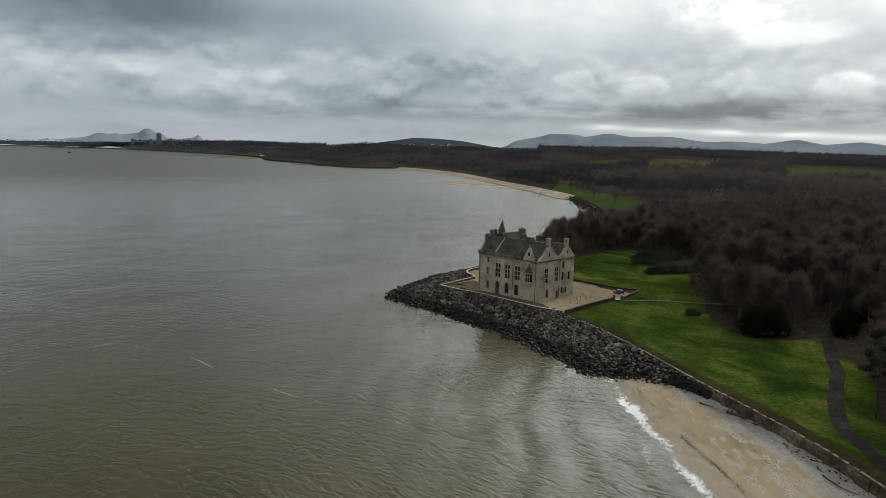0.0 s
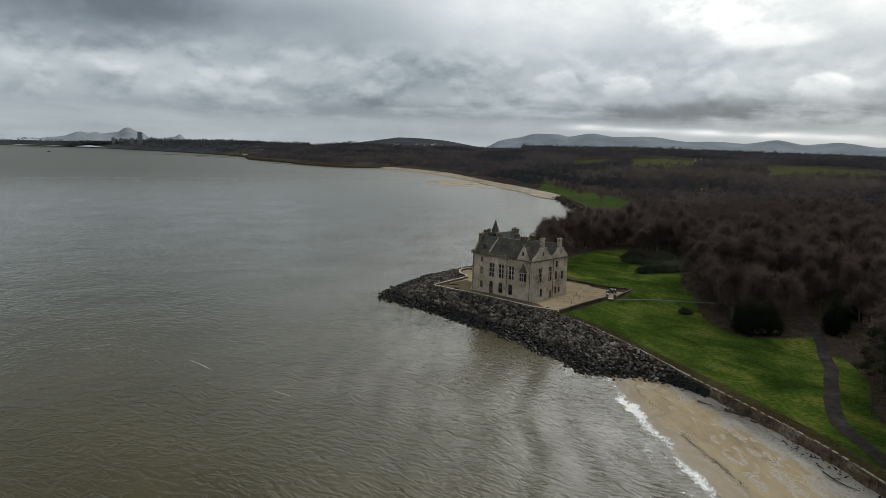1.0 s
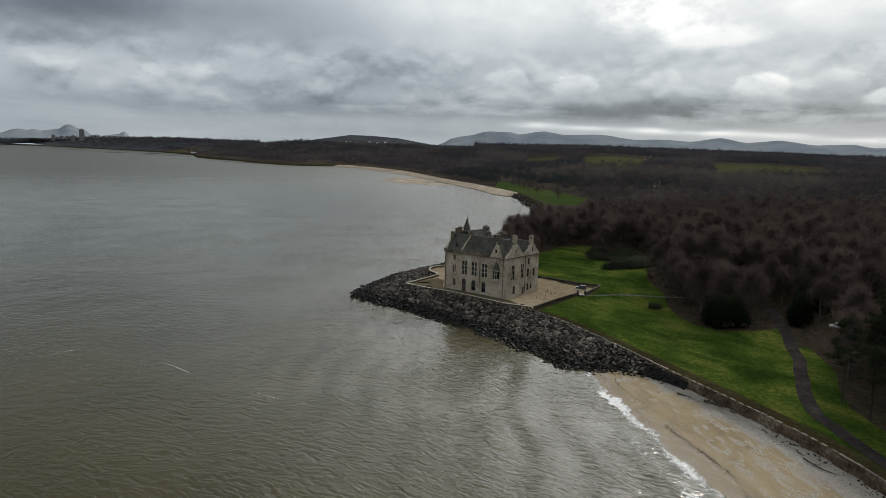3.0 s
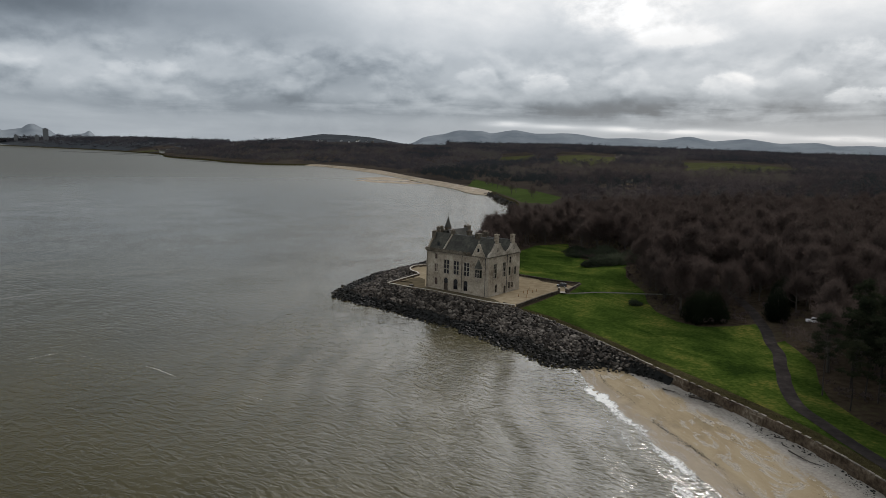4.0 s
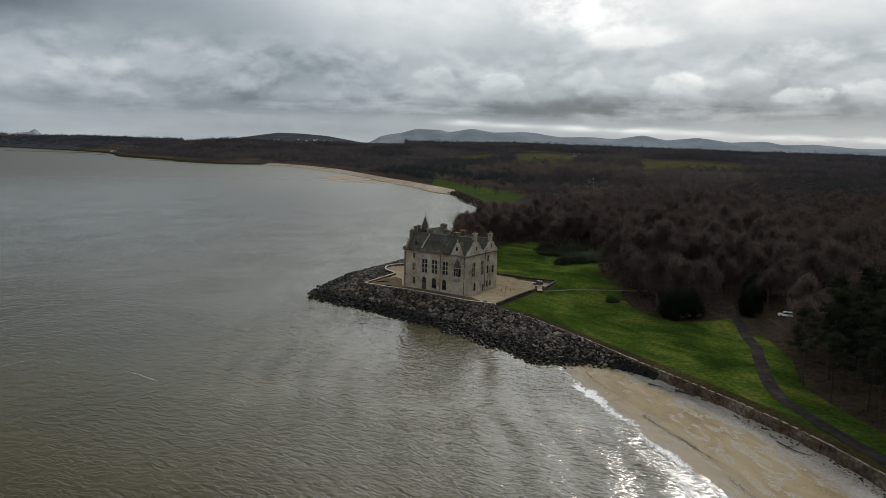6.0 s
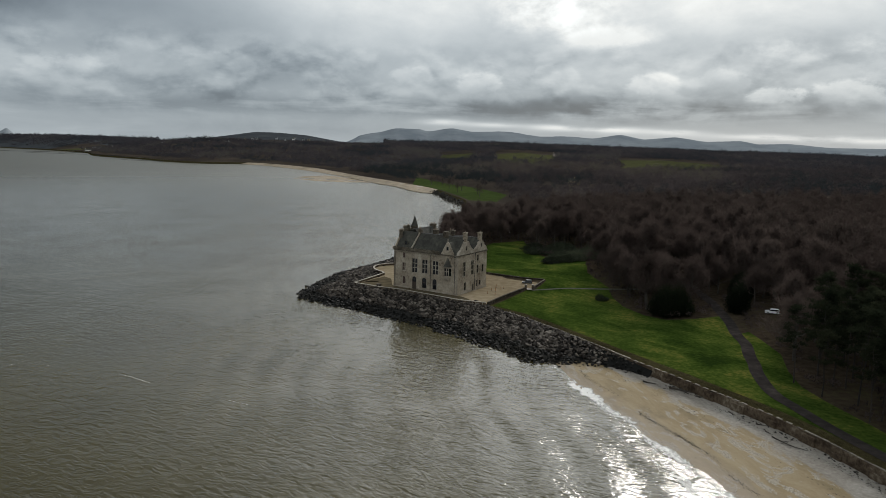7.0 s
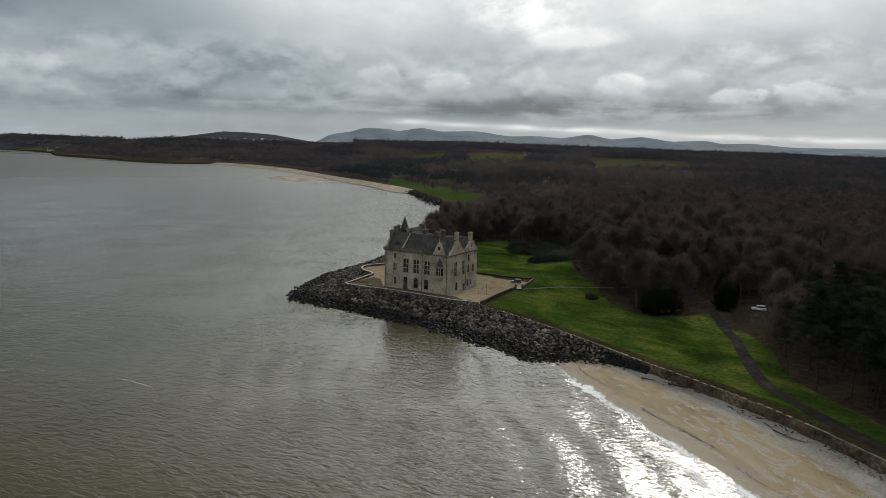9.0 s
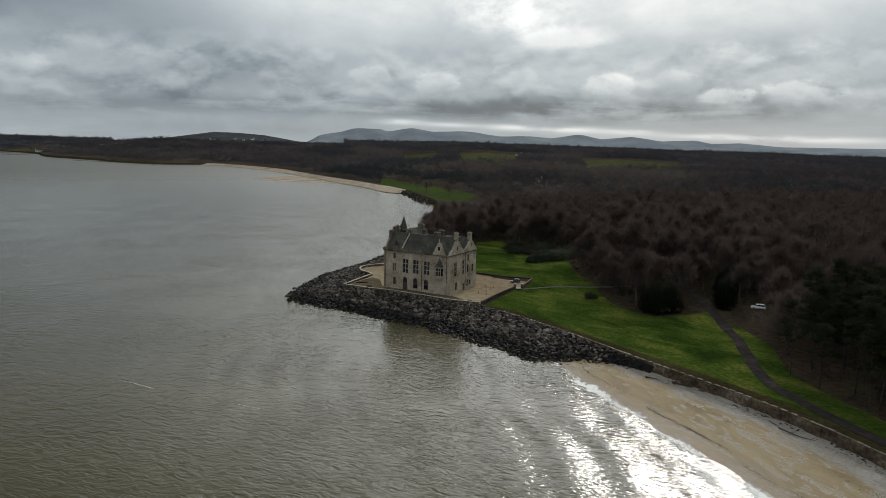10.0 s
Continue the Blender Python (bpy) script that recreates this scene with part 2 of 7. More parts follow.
def foam_material():
    m = bpy.data.materials.new("surf_foam")
    m.use_nodes = True
    nt = m.node_tree
    p = nt.nodes["Principled BSDF"]
    vec = nt.nodes.new("ShaderNodeNewGeometry").outputs["Position"]
    at = nt.nodes.new("ShaderNodeAttribute")
    at.attribute_name = "cover"
    lace = noise_tex(nt, stretch(nt, vec, scl=(1.0, 0.6, 1.0)), 1.4, 8, 0.7, 0.9)
    a = math_node(nt, "ADD", lace, math_node(nt, "SUBTRACT", at.outputs["Fac"], 0.5))
    link(nt, span(nt, a, 0.42, 0.84), p.inputs["Alpha"])
    link(nt, ramp(nt, lace, [(0.3, (0.55, 0.55, 0.52)), (0.7, (0.80, 0.80, 0.78))]), p.inputs["Base Color"])
    p.inputs["Roughness"].default_value = 0.7
    return m


def beach_material():
    """Sand: wet and darker by the water, tan in the middle, shelly and pale under the wall."""
    m = bpy.data.materials.new("beach_sand")
    m.use_nodes = True
    nt = m.node_tree
    p = nt.nodes["Principled BSDF"]
    vec = nt.nodes.new("ShaderNodeNewGeometry").outputs["Position"]
    sep = nt.nodes.new("ShaderNodeSeparateXYZ")
    link(nt, vec, sep.inputs[0])
    along = stretch(nt, vec, rot=(0, 0, 6), scl=(1.0, 0.35, 1.0))
    broad = noise_tex(nt, along, 0.22, 6, 0.6, 0.6)
    fine = noise_tex(nt, vec, 1.6, 7, 0.7)
    f = math_node(nt, "MULTIPLY_ADD", math_node(nt, "SUBTRACT", fine, 0.5), 0.35, broad)
    tan = ramp(nt, f, [(0.30, (0.188, 0.138, 0.073)), (0.48, (0.255, 0.192, 0.107)), (0.65, (0.295, 0.231, 0.140))])
    shell = ramp(nt, math_node(nt, "MULTIPLY_ADD", math_node(nt, "SUBTRACT", fine, 0.5), 0.8, broad), [(0.30, (0.17, 0.146, 0.12)), (0.55, (0.26, 0.234, 0.20)), (0.75, (0.36, 0.33, 0.29))])
    # drifts of broken shell and dry weed lying in crisp-edged patches
    drift = noise_tex(nt, stretch(nt, vec, rot=(0, 0, 14), scl=(1.0, 0.42, 1.0)), 0.30, 7, 0.62, 0.9)
    speck = noise_tex(nt, vec, 4.0, 4, 0.7)
    d = math_node(nt, "MULTIPLY_ADD", math_node(nt, "SUBTRACT", speck, 0.5), 0.16, drift)
    grit = ramp(nt, speck, [(0.35, (0.11, 0.085, 0.06)), (0.5, (0.29, 0.25, 0.19)), (0.65, (0.44, 0.40, 0.345))])
    tan = mix_color(nt, span(nt, d, 0.535, 0.575), tan, grit)
    z = math_node(nt, "MULTIPLY_ADD", math_node(nt, "SUBTRACT", broad, 0.5), 0.9, sep.outputs[2])
    col = mix_color(nt, span(nt, math_node(nt, "MULTIPLY_ADD", math_node(nt, "SUBTRACT", speck, 0.5), 0.35, z), 1.20, 1.34), tan, shell)
    wet = span(nt, z, 0.18, 0.62, 1.0, 0.0)
    col = mix_color(nt, math_node(nt, "MULTIPLY", wet, 0.55), col, (0.15, 0.115, 0.075))
    link(nt, col, p.inputs["Base Color"])
    link(nt, math_node(nt, "MULTIPLY_ADD", wet, -0.2, 0.9), p.inputs["Roughness"])
    p.inputs["Specular IOR Level"].default_value = 0.3
    bn = nt.nodes.new("ShaderNodeBump")
    bn.inputs["Distance"].default_value = 0.06
    link(nt, noise_tex(nt, along, 1.2, 6, 0.65), bn.inputs["Height"])
    link(nt, bn.outputs[0], p.inputs["Normal"])
    return m


def glass_material():
    m = bpy.data.materials.new("window_glass")
    m.use_nodes = True
    p = m.node_tree.nodes["Principled BSDF"]
    p.inputs["Base Color"].default_value = (0.012, 0.013, 0.015, 1)
    p.inputs["Roughness"].default_value = 0.08
    return m


def plain(name, color, rough=0.6, metal=0.0):
    return surface(name, [(0.3, tuple(c * 0.85 for c in color)), (0.7, tuple(min(1, c * 1.12) for c in color))], 3.0, 5, (rough, min(1, rough + 0.12)), metal)


GRASS = grass_material()
SEA = sea_material()
SURF = foam_material()
BEACH = beach_material()
GLASS = glass_material()
WOODFLOOR = surface("leaf_litter", [(0.25, (0.027, 0.0205, 0.0145)), (0.5, (0.050, 0.0380, 0.0270)), (0.75, (0.064, 0.056, 0.030))], 0.5, 7, bump=0.3, bump_scale=1.2, spec=0.0)
ROUGHGRASS = surface("rough_grass", [(0.25, (0.026, 0.022, 0.011)), (0.5, (0.046, 0.039, 0.019)), (0.75, (0.070, 0.062, 0.028))], 0.8, 7, bump=0.3, bump_scale=2.0, spec=0.0)
FIELD = surface("pasture", [(0.25, (0.044, 0.047, 0.022)), (0.6, (0.066, 0.068, 0.032)), (0.8, (0.095, 0.088, 0.048))], 0.05, 6, spec=0.0)
BAYGRASS = surface("bay_turf", [(0.25, (0.034, 0.050, 0.016)), (0.6, (0.050, 0.070, 0.022)), (0.8, (0.080, 0.086, 0.034))], 0.12, 6, spec=0.0)
SAND = surface("wet_sand", [(0.22, (0.1426, 0.1104, 0.07176)), (0.45, (0.2484, 0.195, 0.127)), (0.62, (0.3036, 0.241, 0.1638)), (0.8, (0.4232, 0.3864, 0.3312))], 0.16, 9, (0.7, 0.95), bump=0.05, bump_scale=0.8, big=0.35, big_amount=0.45, spec=0.3)
GRAVEL = surface("gravel", [(0.25, (0.178, 0.140, 0.090)), (0.5, (0.240, 0.194, 0.130)), (0.75, (0.30, 0.25, 0.175))], 0.35, 8, bump=0.03, bump_scale=8.0, spec=0.0)
ASPHALT = surface("road_surface", [(0.25, (0.026, 0.0225, 0.021)), (0.6, (0.040, 0.0345, 0.032)), (0.8, (0.058, 0.050, 0.045))], 0.5, 8, (0.85, 0.95), bump=0.02, bump_scale=8, spec=0.0, big=0.3, big_amount=0.5)
PATHSTONE = surface("path_surface", [(0.25, (0.060, 0.062, 0.050)), (0.6, (0.095, 0.094, 0.078)), (0.8, (0.13, 0.125, 0.10))], 0.7, 8, spec=0.0)
STONE = surface("sandstone", [(0.2, (0.135, 0.1062, 0.0756)), (0.4, (0.2565, 0.216, 0.1638)), (0.6, (0.325, 0.2800, 0.2170)), (0.8, (0.420, 0.374, 0.300))], 1.3, 8, bump=0.05, bump_scale=3.5, big=0.16, big_amount=0.55, spec=0.15)
WEATHERED = surface("weathered_stone", [(0.22, (0.045, 0.037, 0.027)), (0.45, (0.088, 0.073, 0.054)), (0.65, (0.130, 0.111, 0.084)), (0.85, (0.20, 0.178, 0.142))], 1.3, 8, bump=0.05, bump_scale=3.5, big=0.2, big_amount=0.6, spec=0.2)
DRESSED = surface("dressed_stone", [(0.25, (0.2025, 0.171, 0.1332)), (0.5, (0.2925, 0.2538, 0.2016)), (0.75, (0.378, 0.3375, 0.279))], 1.4, 8, bump=0.03, bump_scale=5, big=0.18, big_amount=0.5, spec=0.2)
SLATE = surface("roof_slate", [(0.25, (0.036, 0.03456, 0.0288)), (0.5, (0.05904, 0.0576, 0.04824)), (0.75, (0.09, 0.08784, 0.07056))], 1.0, 7, (0.75, 0.9), bump=0.03, bump_scale=4, per_object=0.25, big=0.25, big_amount=0.5, spec=0.25)
LEAD = plain("lead", (0.10, 0.102, 0.10), 0.6)
WALLSTONE = surface("rubble_stone", [(0.25, (0.026, 0.021, 0.016)), (0.5, (0.055, 0.045, 0.033)), (0.75, (0.115, 0.095, 0.074))], 1.3, 8, bump=0.10, bump_scale=2.5, per_object=0.4, big=0.2, big_amount=0.5, spec=0.1)
ROCK = surface("armour_rock", [(0.12, (0.01584, 0.01276, 0.01056)), (0.45, (0.03696, 0.0308, 0.02552)), (0.72, (0.0792, 0.066, 0.05456)), (0.98, (0.176, 0.154, 0.132))], 0.9, 8, (0.75, 0.95), bump=0.12, bump_scale=2.0, big=0.25, per_object=0.7, per_island=0.7, spec=0.2)
WETROCK = surface("tidal_rock", [(0.2, (0.006, 0.006, 0.005)), (0.5, (0.013, 0.012, 0.010)), (0.8, (0.030, 0.027, 0.021))], 0.9, 8, (0.7, 0.9), bump=0.10, bump_scale=2.5, per_object=0.4, per_island=0.4, spec=0.25)
BARK = surface("bark", [(0.25, (0.028, 0.024, 0.02)), (0.6, (0.06, 0.0512, 0.0416)), (0.85, (0.104, 0.092, 0.076))], 1.2, 6, bump=0.05, bump_scale=3, coord="object", per_object=0.4)
PINEBARK = surface("pine_bark", [(0.25, (0.014, 0.011, 0.009)), (0.6, (0.028, 0.022, 0.018)), (0.85, (0.050, 0.038, 0.030))], 1.2, 6, bump=0.05, bump_scale=3, coord="object", per_object=0.4)
TWIG = surface("twigs", [(0.2, (0.054, 0.0410, 0.0365)), (0.5, (0.071, 0.0545, 0.0485)), (0.8, (0.088, 0.068, 0.060))], 0.3, 3, spec=0.0, coord="object", per_object=0.7)
TWIGS_FAR = surface("wood_twigs", [(0.2, (0.049, 0.0375, 0.0335)), (0.5, (0.065, 0.0500, 0.0445)), (0.8, (0.082, 0.064, 0.056))], 0.09, 4, spec=0.0, big=0.3, big_amount=0.4, per_island=0.2)
PINE = surface("pine_needles", [(0.2, (0.0128, 0.0168, 0.0104)), (0.5, (0.024, 0.0296, 0.0176)), (0.8, (0.0416, 0.0464, 0.0264))], 0.7, 5, spec=0.0, coord="object", per_object=0.5)
SHRUB = surface("evergreen_leaf", [(0.2, (0.0048, 0.008, 0.0048)), (0.5, (0.0104, 0.0152, 0.008)), (0.8, (0.0208, 0.0288, 0.0144))], 0.7, 5, (0.8, 0.95), spec=0.06, coord="object", per_object=0.3)
RHODO = surface("rhododendron_leaf", [(0.2, (0.024, 0.030, 0.020)), (0.5, (0.046, 0.055, 0.036)), (0.8, (0.085, 0.095, 0.064))], 0.5, 5, (0.8, 0.95), spec=0.0, coord="object", per_object=0.5)
FARWOOD = surface("far_wood", [(0.2, (0.020, 0.017, 0.015)), (0.5, (0.042, 0.035, 0.030)), (0.8, (0.070, 0.058, 0.046))], 0.012, 6, spec=0.0, per_island=0.55, big=0.3)
# pale blue-grey: aerial haze is painted into the backdrop hills' colour
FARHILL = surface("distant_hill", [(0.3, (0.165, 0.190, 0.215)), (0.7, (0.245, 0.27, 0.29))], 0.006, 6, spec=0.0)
# the bluish tint is distance haze put into the ground's base colour
MIDHILL = surface("wooded_hill", [(0.3, (0.036, 0.041, 0.047)), (0.7, (0.068, 0.073, 0.078))], 0.010, 6, spec=0.0)
MOSSY = surface("mossy_gravel", [(0.25, (0.0558, 0.04464, 0.0279)), (0.5, (0.0806, 0.06696, 0.0434)), (0.75, (0.1178, 0.0961, 0.06386))], 0.35, 8, bump=0.03, bump_scale=6.0, spec=0.0)



def thin(m, share):
    """Twigs and needles pass some of the light that falls on them."""
    nt = m.node_tree
    p, out = nt.nodes["Principled BSDF"], nt.nodes["Material Output"]
    t, mixed = nt.nodes.new("ShaderNodeBsdfTranslucent"), nt.nodes.new("ShaderNodeMixShader")
    mixed.inputs[0].default_value = share
    link(nt, p.inputs["Base Color"].links[0].from_socket, t.inputs[0])
    link(nt, p.outputs[0], mixed.inputs[1])
    link(nt, t.outputs[0], mixed.inputs[2])
    link(nt, mixed.outputs[0], out.inputs[0])


for leafy in (TWIG, TWIGS_FAR, PINE, SHRUB, RHODO):
    thin(leafy, 0.5)

# ---- mesh helpers ----
from mathutils.geometry import delaunay_2d_cdt


def mesh_object(name, verts, faces, mats, face_mats=None, smooth=False):
    me = bpy.data.meshes.new(name)
    me.from_pydata(verts, [], faces)
    for m in mats if isinstance(mats, (list, tuple)) else (mats,):
        me.materials.append(m)
    if face_mats is not None:
        me.polygons.foreach_set("material_index", face_mats)
    if smooth:
        me.polygons.foreach_set("use_smooth", [True] * len(me.polygons))
    me.update()
    return new(name, me)


def inside(poly, P):
    """Which of the points P (n, 2) lie in the polygon."""
    poly, P = np.asarray(poly, float), np.asarray(P, float)
    hit = np.zeros(len(P), bool)
    x, y = P[:, 0], P[:, 1]
    for (x0, y0), (x1, y1) in zip(poly, np.roll(poly, -1, 0)):
        if y0 == y1:
            continue
        c = (y0 > y) != (y1 > y)
        hit ^= c & (x < (x1 - x0) * (y - y0) / (y1 - y0) + x0)
    return hit


def line_distance(line, P):
    """Distance of the points P (n, 2) to a polyline."""
    P = np.asarray(P, float)
    best = np.full(len(P), 1e9)
    for a, b in zip(line[:-1], line[1:]):
        a, b = np.array(a, float), np.array(b, float)
        ab = b - a
        t = np.clip(((P - a) @ ab) / max(ab @ ab, 1e-9), 0, 1)
        best = np.minimum(best, np.hypot(*(P - a - t[:, None] * ab).T))
    return best


def refine(line, step, closed=False):
    out = []
    pts = list(line) + ([line[0]] if closed else [])
    for a, b in zip(pts[:-1], pts[1:]):
        n = max(1, int(math.dist(a, b) / step))
        out += [(a[0] + (b[0] - a[0]) * i / n, a[1] + (b[1] - a[1]) * i / n) for i in range(n)]
    return out if closed else out + [pts[-1]]


def curve_through(line, n=6):
    """A smooth line through the given points."""
    p = [np.array(q, float) for q in (line[0], *line, line[-1])]
    out = []
    for a, b, c, d in zip(p[:-3], p[1:-2], p[2:-1], p[3:]):
        for i in range(n):
            t = i / n
            out.append(tuple(0.5 * (2 * b + (c - a) * t + (2 * a - 5 * b + 4 * c - d) * t * t + (3 * b - a - 3 * c + d) * t ** 3)))
    return out + [tuple(p[-2])]


def sheet(name, outline, inner, points, height, mats, pick=None, smooth=True):
    """A triangulated sheet inside an outline, with further edge loops and points, at the given heights."""
    V, E, base = [], [], 0
    for loop, closed in [(outline, True)] + inner:
        k = len(V)
        V += [Vector(q) for q in loop]
        n = len(loop)
        E += [(k + i, k + (i + 1) % n) for i in range(n if closed else n - 1)]
    V += [Vector(q) for q in points]
    vo, _, fo, *_ = delaunay_2d_cdt(V, E, [], 0, 1e-4)
    co = np.array([tuple(v) for v in vo])
    tri = [f for f in fo if len(f) == 3]
    cen = co[np.array(tri)].mean(1)
    keep = inside(outline, cen)
    tri = [tri[i] for i in np.nonzero(keep)[0]]
    cen = cen[keep]
    # all faces look up
    tri = [t if (co[t[1]] - co[t[0]])[0] * (co[t[2]] - co[t[0]])[1] - (co[t[1]] - co[t[0]])[1] * (co[t[2]] - co[t[0]])[0] > 0 else t[::-1] for t in tri]
    z = height(co)
    used = sorted({i for t in tri for i in t})
    at = {v: i for i, v in enumerate(used)}
    verts = [(co[i][0], co[i][1], z[i]) for i in used]
    return mesh_object(name, verts, [[at[i] for i in t] for t in tri], mats, pick(cen).tolist() if pick else None, smooth)


def grid_points(x0, x1, y0, y1, step, jitter=0.3, seed=1):
    r = np.random.RandomState(seed)
    gx, gy = np.meshgrid(np.arange(x0, x1, step), np.arange(y0, y1, step))
    P = np.stack([gx.ravel(), gy.ravel()], 1)
    return P + r.uniform(-jitter, jitter, P.shape) * step


# ---- the plan: shore, walls, court, lawns ----
SEAWALL = curve_through([(66, -200), (74, -60), (76.6, 40), (77.3, 90), (76.9, 106), (76, 119), (74.6, 130), (72.6, 139), (70.4, 147.5), (67.6, 158), (64.7, 168), (61.6, 180), (57.9, 194.5), (53.6, 209.5), (48.2, 225.5), (41.0, 239.6)], 4)
COURT_SW = [(41.0, 239.6), (32.6, 245.0), (23.9, 255.2), (14.9, 265.4), (6.2, 272.4), (-1.6, 280.6)]
COURT_NW = [(-1.6, 280.6), (12.9, 300.4)] + [(18.6 - 8.6 * math.cos(a), 312.5 + 11.5 * math.sin(a)) for a in np.linspace(-0.75, 1.45, 9)] + [(27.0, 326.5)]
NORTH_EDGE = curve_through([(27.0, 326.5), (40, 352), (54, 388), (70, 425), (88, 475), (108, 540), (136, 640), (157, 720), (160, 800), (164, 890)], 3)
BAY_EDGE = curve_through([(164, 890), (158, 950), (147, 1010), (134, 1090), (114, 1180), (97, 1270), (66, 1450), (36, 1600), (-42, 1800), (-120, 1915), (-222, 1893), (-336, 2005), (-430, 2185), (-622, 2480), (-745, 2880), (-960, 3250), (-1240, 3600), (-1512, 3900), (-2149, 4560), (-2560, 4720), (-2960, 4790), (-3500, 4650), (-4300, 4100)], 3)
OUTER = [(r * math.sin(a), r * math.cos(a)) for a in np.linspace(radians(-46), radians(125), 60)
         for r in [min(6200.0, 4890 / max(0.2, math.cos(a if a < 0.14 else a - 0.28)))]]
LAND = [tuple(map(float, p)) for p in SEAWALL + COURT_SW[1:] + COURT_NW[1:] + NORTH_EDGE[1:] + BAY_EDGE[1:] + OUTER + [(900, -900), (120, -420)]]
SHORE = SEAWALL + COURT_SW[1:] + COURT_NW[1:] + NORTH_EDGE[1:] + BAY_EDGE[1:]
COURT = COURT_SW + COURT_NW[1:] + [(41, 320), (56, 300.2), (70.3, 284.6), (78.2, 279.6), (67.7, 264.8), (64.9, 265.4)]
LAWN = [(44.0, 240.8), (51.8, 227), (57.2, 210.6), (61.4, 195.6), (65.2, 181.5), (68.7, 169.4), (71.7, 159.5), (74.4, 148.8), (76.6, 140.2), (78.4, 131.2), (79.8, 121), (80.5, 107), (80.3, 60), (82, 60), (82, 113), (82.3, 123), (83.2, 133), (84.4, 142.8), (90.3, 156), (94.4, 163.2), (98.4, 171), (104, 180.4), (108, 190.8), (113.6, 203), (115.5, 210),
        (105.9, 210.4), (95.5, 212.0), (91.5, 219.0), (90.4, 232), (93.6, 247.8), (98, 259.9), (100, 285), (110.4, 310.5), (101, 322), (100, 345), (103, 364), (112, 404.9), (90.7, 398), (70.2, 368), (58, 335), (56.8, 300.4), (70.8, 285.2), (79, 279.6), (68.2, 264.2), (65, 264.4)]
LAWN_EAST = [(82, 60), (82, 113), (82.3, 123), (83.2, 133), (84.4, 142.8), (90.3, 156), (94.4, 163.2), (98.4, 171), (104, 180.4), (108, 190.8), (113, 192), (111.5, 184), (107.5, 170), (99.5, 157), (94.5, 146), (93, 136), (92, 121), (90, 100), (88, 60)]
ROAD_LINE = curve_through([(80.6, 20), (81.6, 80), (81.7, 113), (82, 123), (82.9, 133), (84.2, 143.2), (90.0, 156.4), (94.2, 163.6), (98.2, 171.2), (103.8, 180.6), (107.9, 191), (113.6, 203), (118.4, 216), (123, 230), (126, 245), (128, 262), (133, 300), (150, 350)], 5)
BAY_GRASS = [(150, 1000), (166, 880), (166, 790), (161, 720), (185, 700), (222, 780), (222, 900), (205, 1000), (188, 1168)]


def land_height(P):
    P = np.asarray(P, float)
    d = line_distance(SHORE[::2] + [SHORE[-1]], P)
    x, y = P[:, 0], P[:, 1]
    r = np.hypot(x, y)
    az = np.degrees(np.arctan2(x, y))
    fall = np.clip((az - 16) / 30, 0, 1)
    h = 4.15 + 66 * (1 - 0.54 * fall * np.clip((r - 300) / 600, 0, 1)) * (1 - np.exp(-np.maximum(0, d - 48) / 950.0))
    h += 0.018 * np.clip(d - 20, 0, 60)
    h += 12 * np.exp(-(((az - 17.6) / 3.5) ** 2 + ((r - 2000) / 330) ** 2)) + 9 * np.exp(-(((az - 29) / 5) ** 2 + ((r - 1680) / 260) ** 2))
    h += 62 * np.exp(-(((az + 1.0) / 3.8) ** 2 + ((r - 3900) / 420) ** 2)) + 18 * np.exp(-(((az + 5.2) / 2.2) ** 2 + ((r - 3900) / 420) ** 2))
    h += 26 * np.exp(-(((az + 7) / 5) ** 2 + ((r - 2950) / 450) ** 2))
    west = np.clip((-11.0 - az) / 4, 0, 1) * np.clip((r - 3100) / 500, 0, 1)
    h = h * (1 - west) + west * (4.15 + 34 * (1 - np.exp(-d / 70.0)) + 0.018 * np.minimum(d, 900))
    wob = np.array([noise.noise((a * 0.004, b * 0.004, 0.3)) for a, b in P])
    return h + wob * np.clip((d - 60) / 300, 0, 1) * 9


def structure(ob, label, category):
    return tagged(ob, label, category, kind="structure")


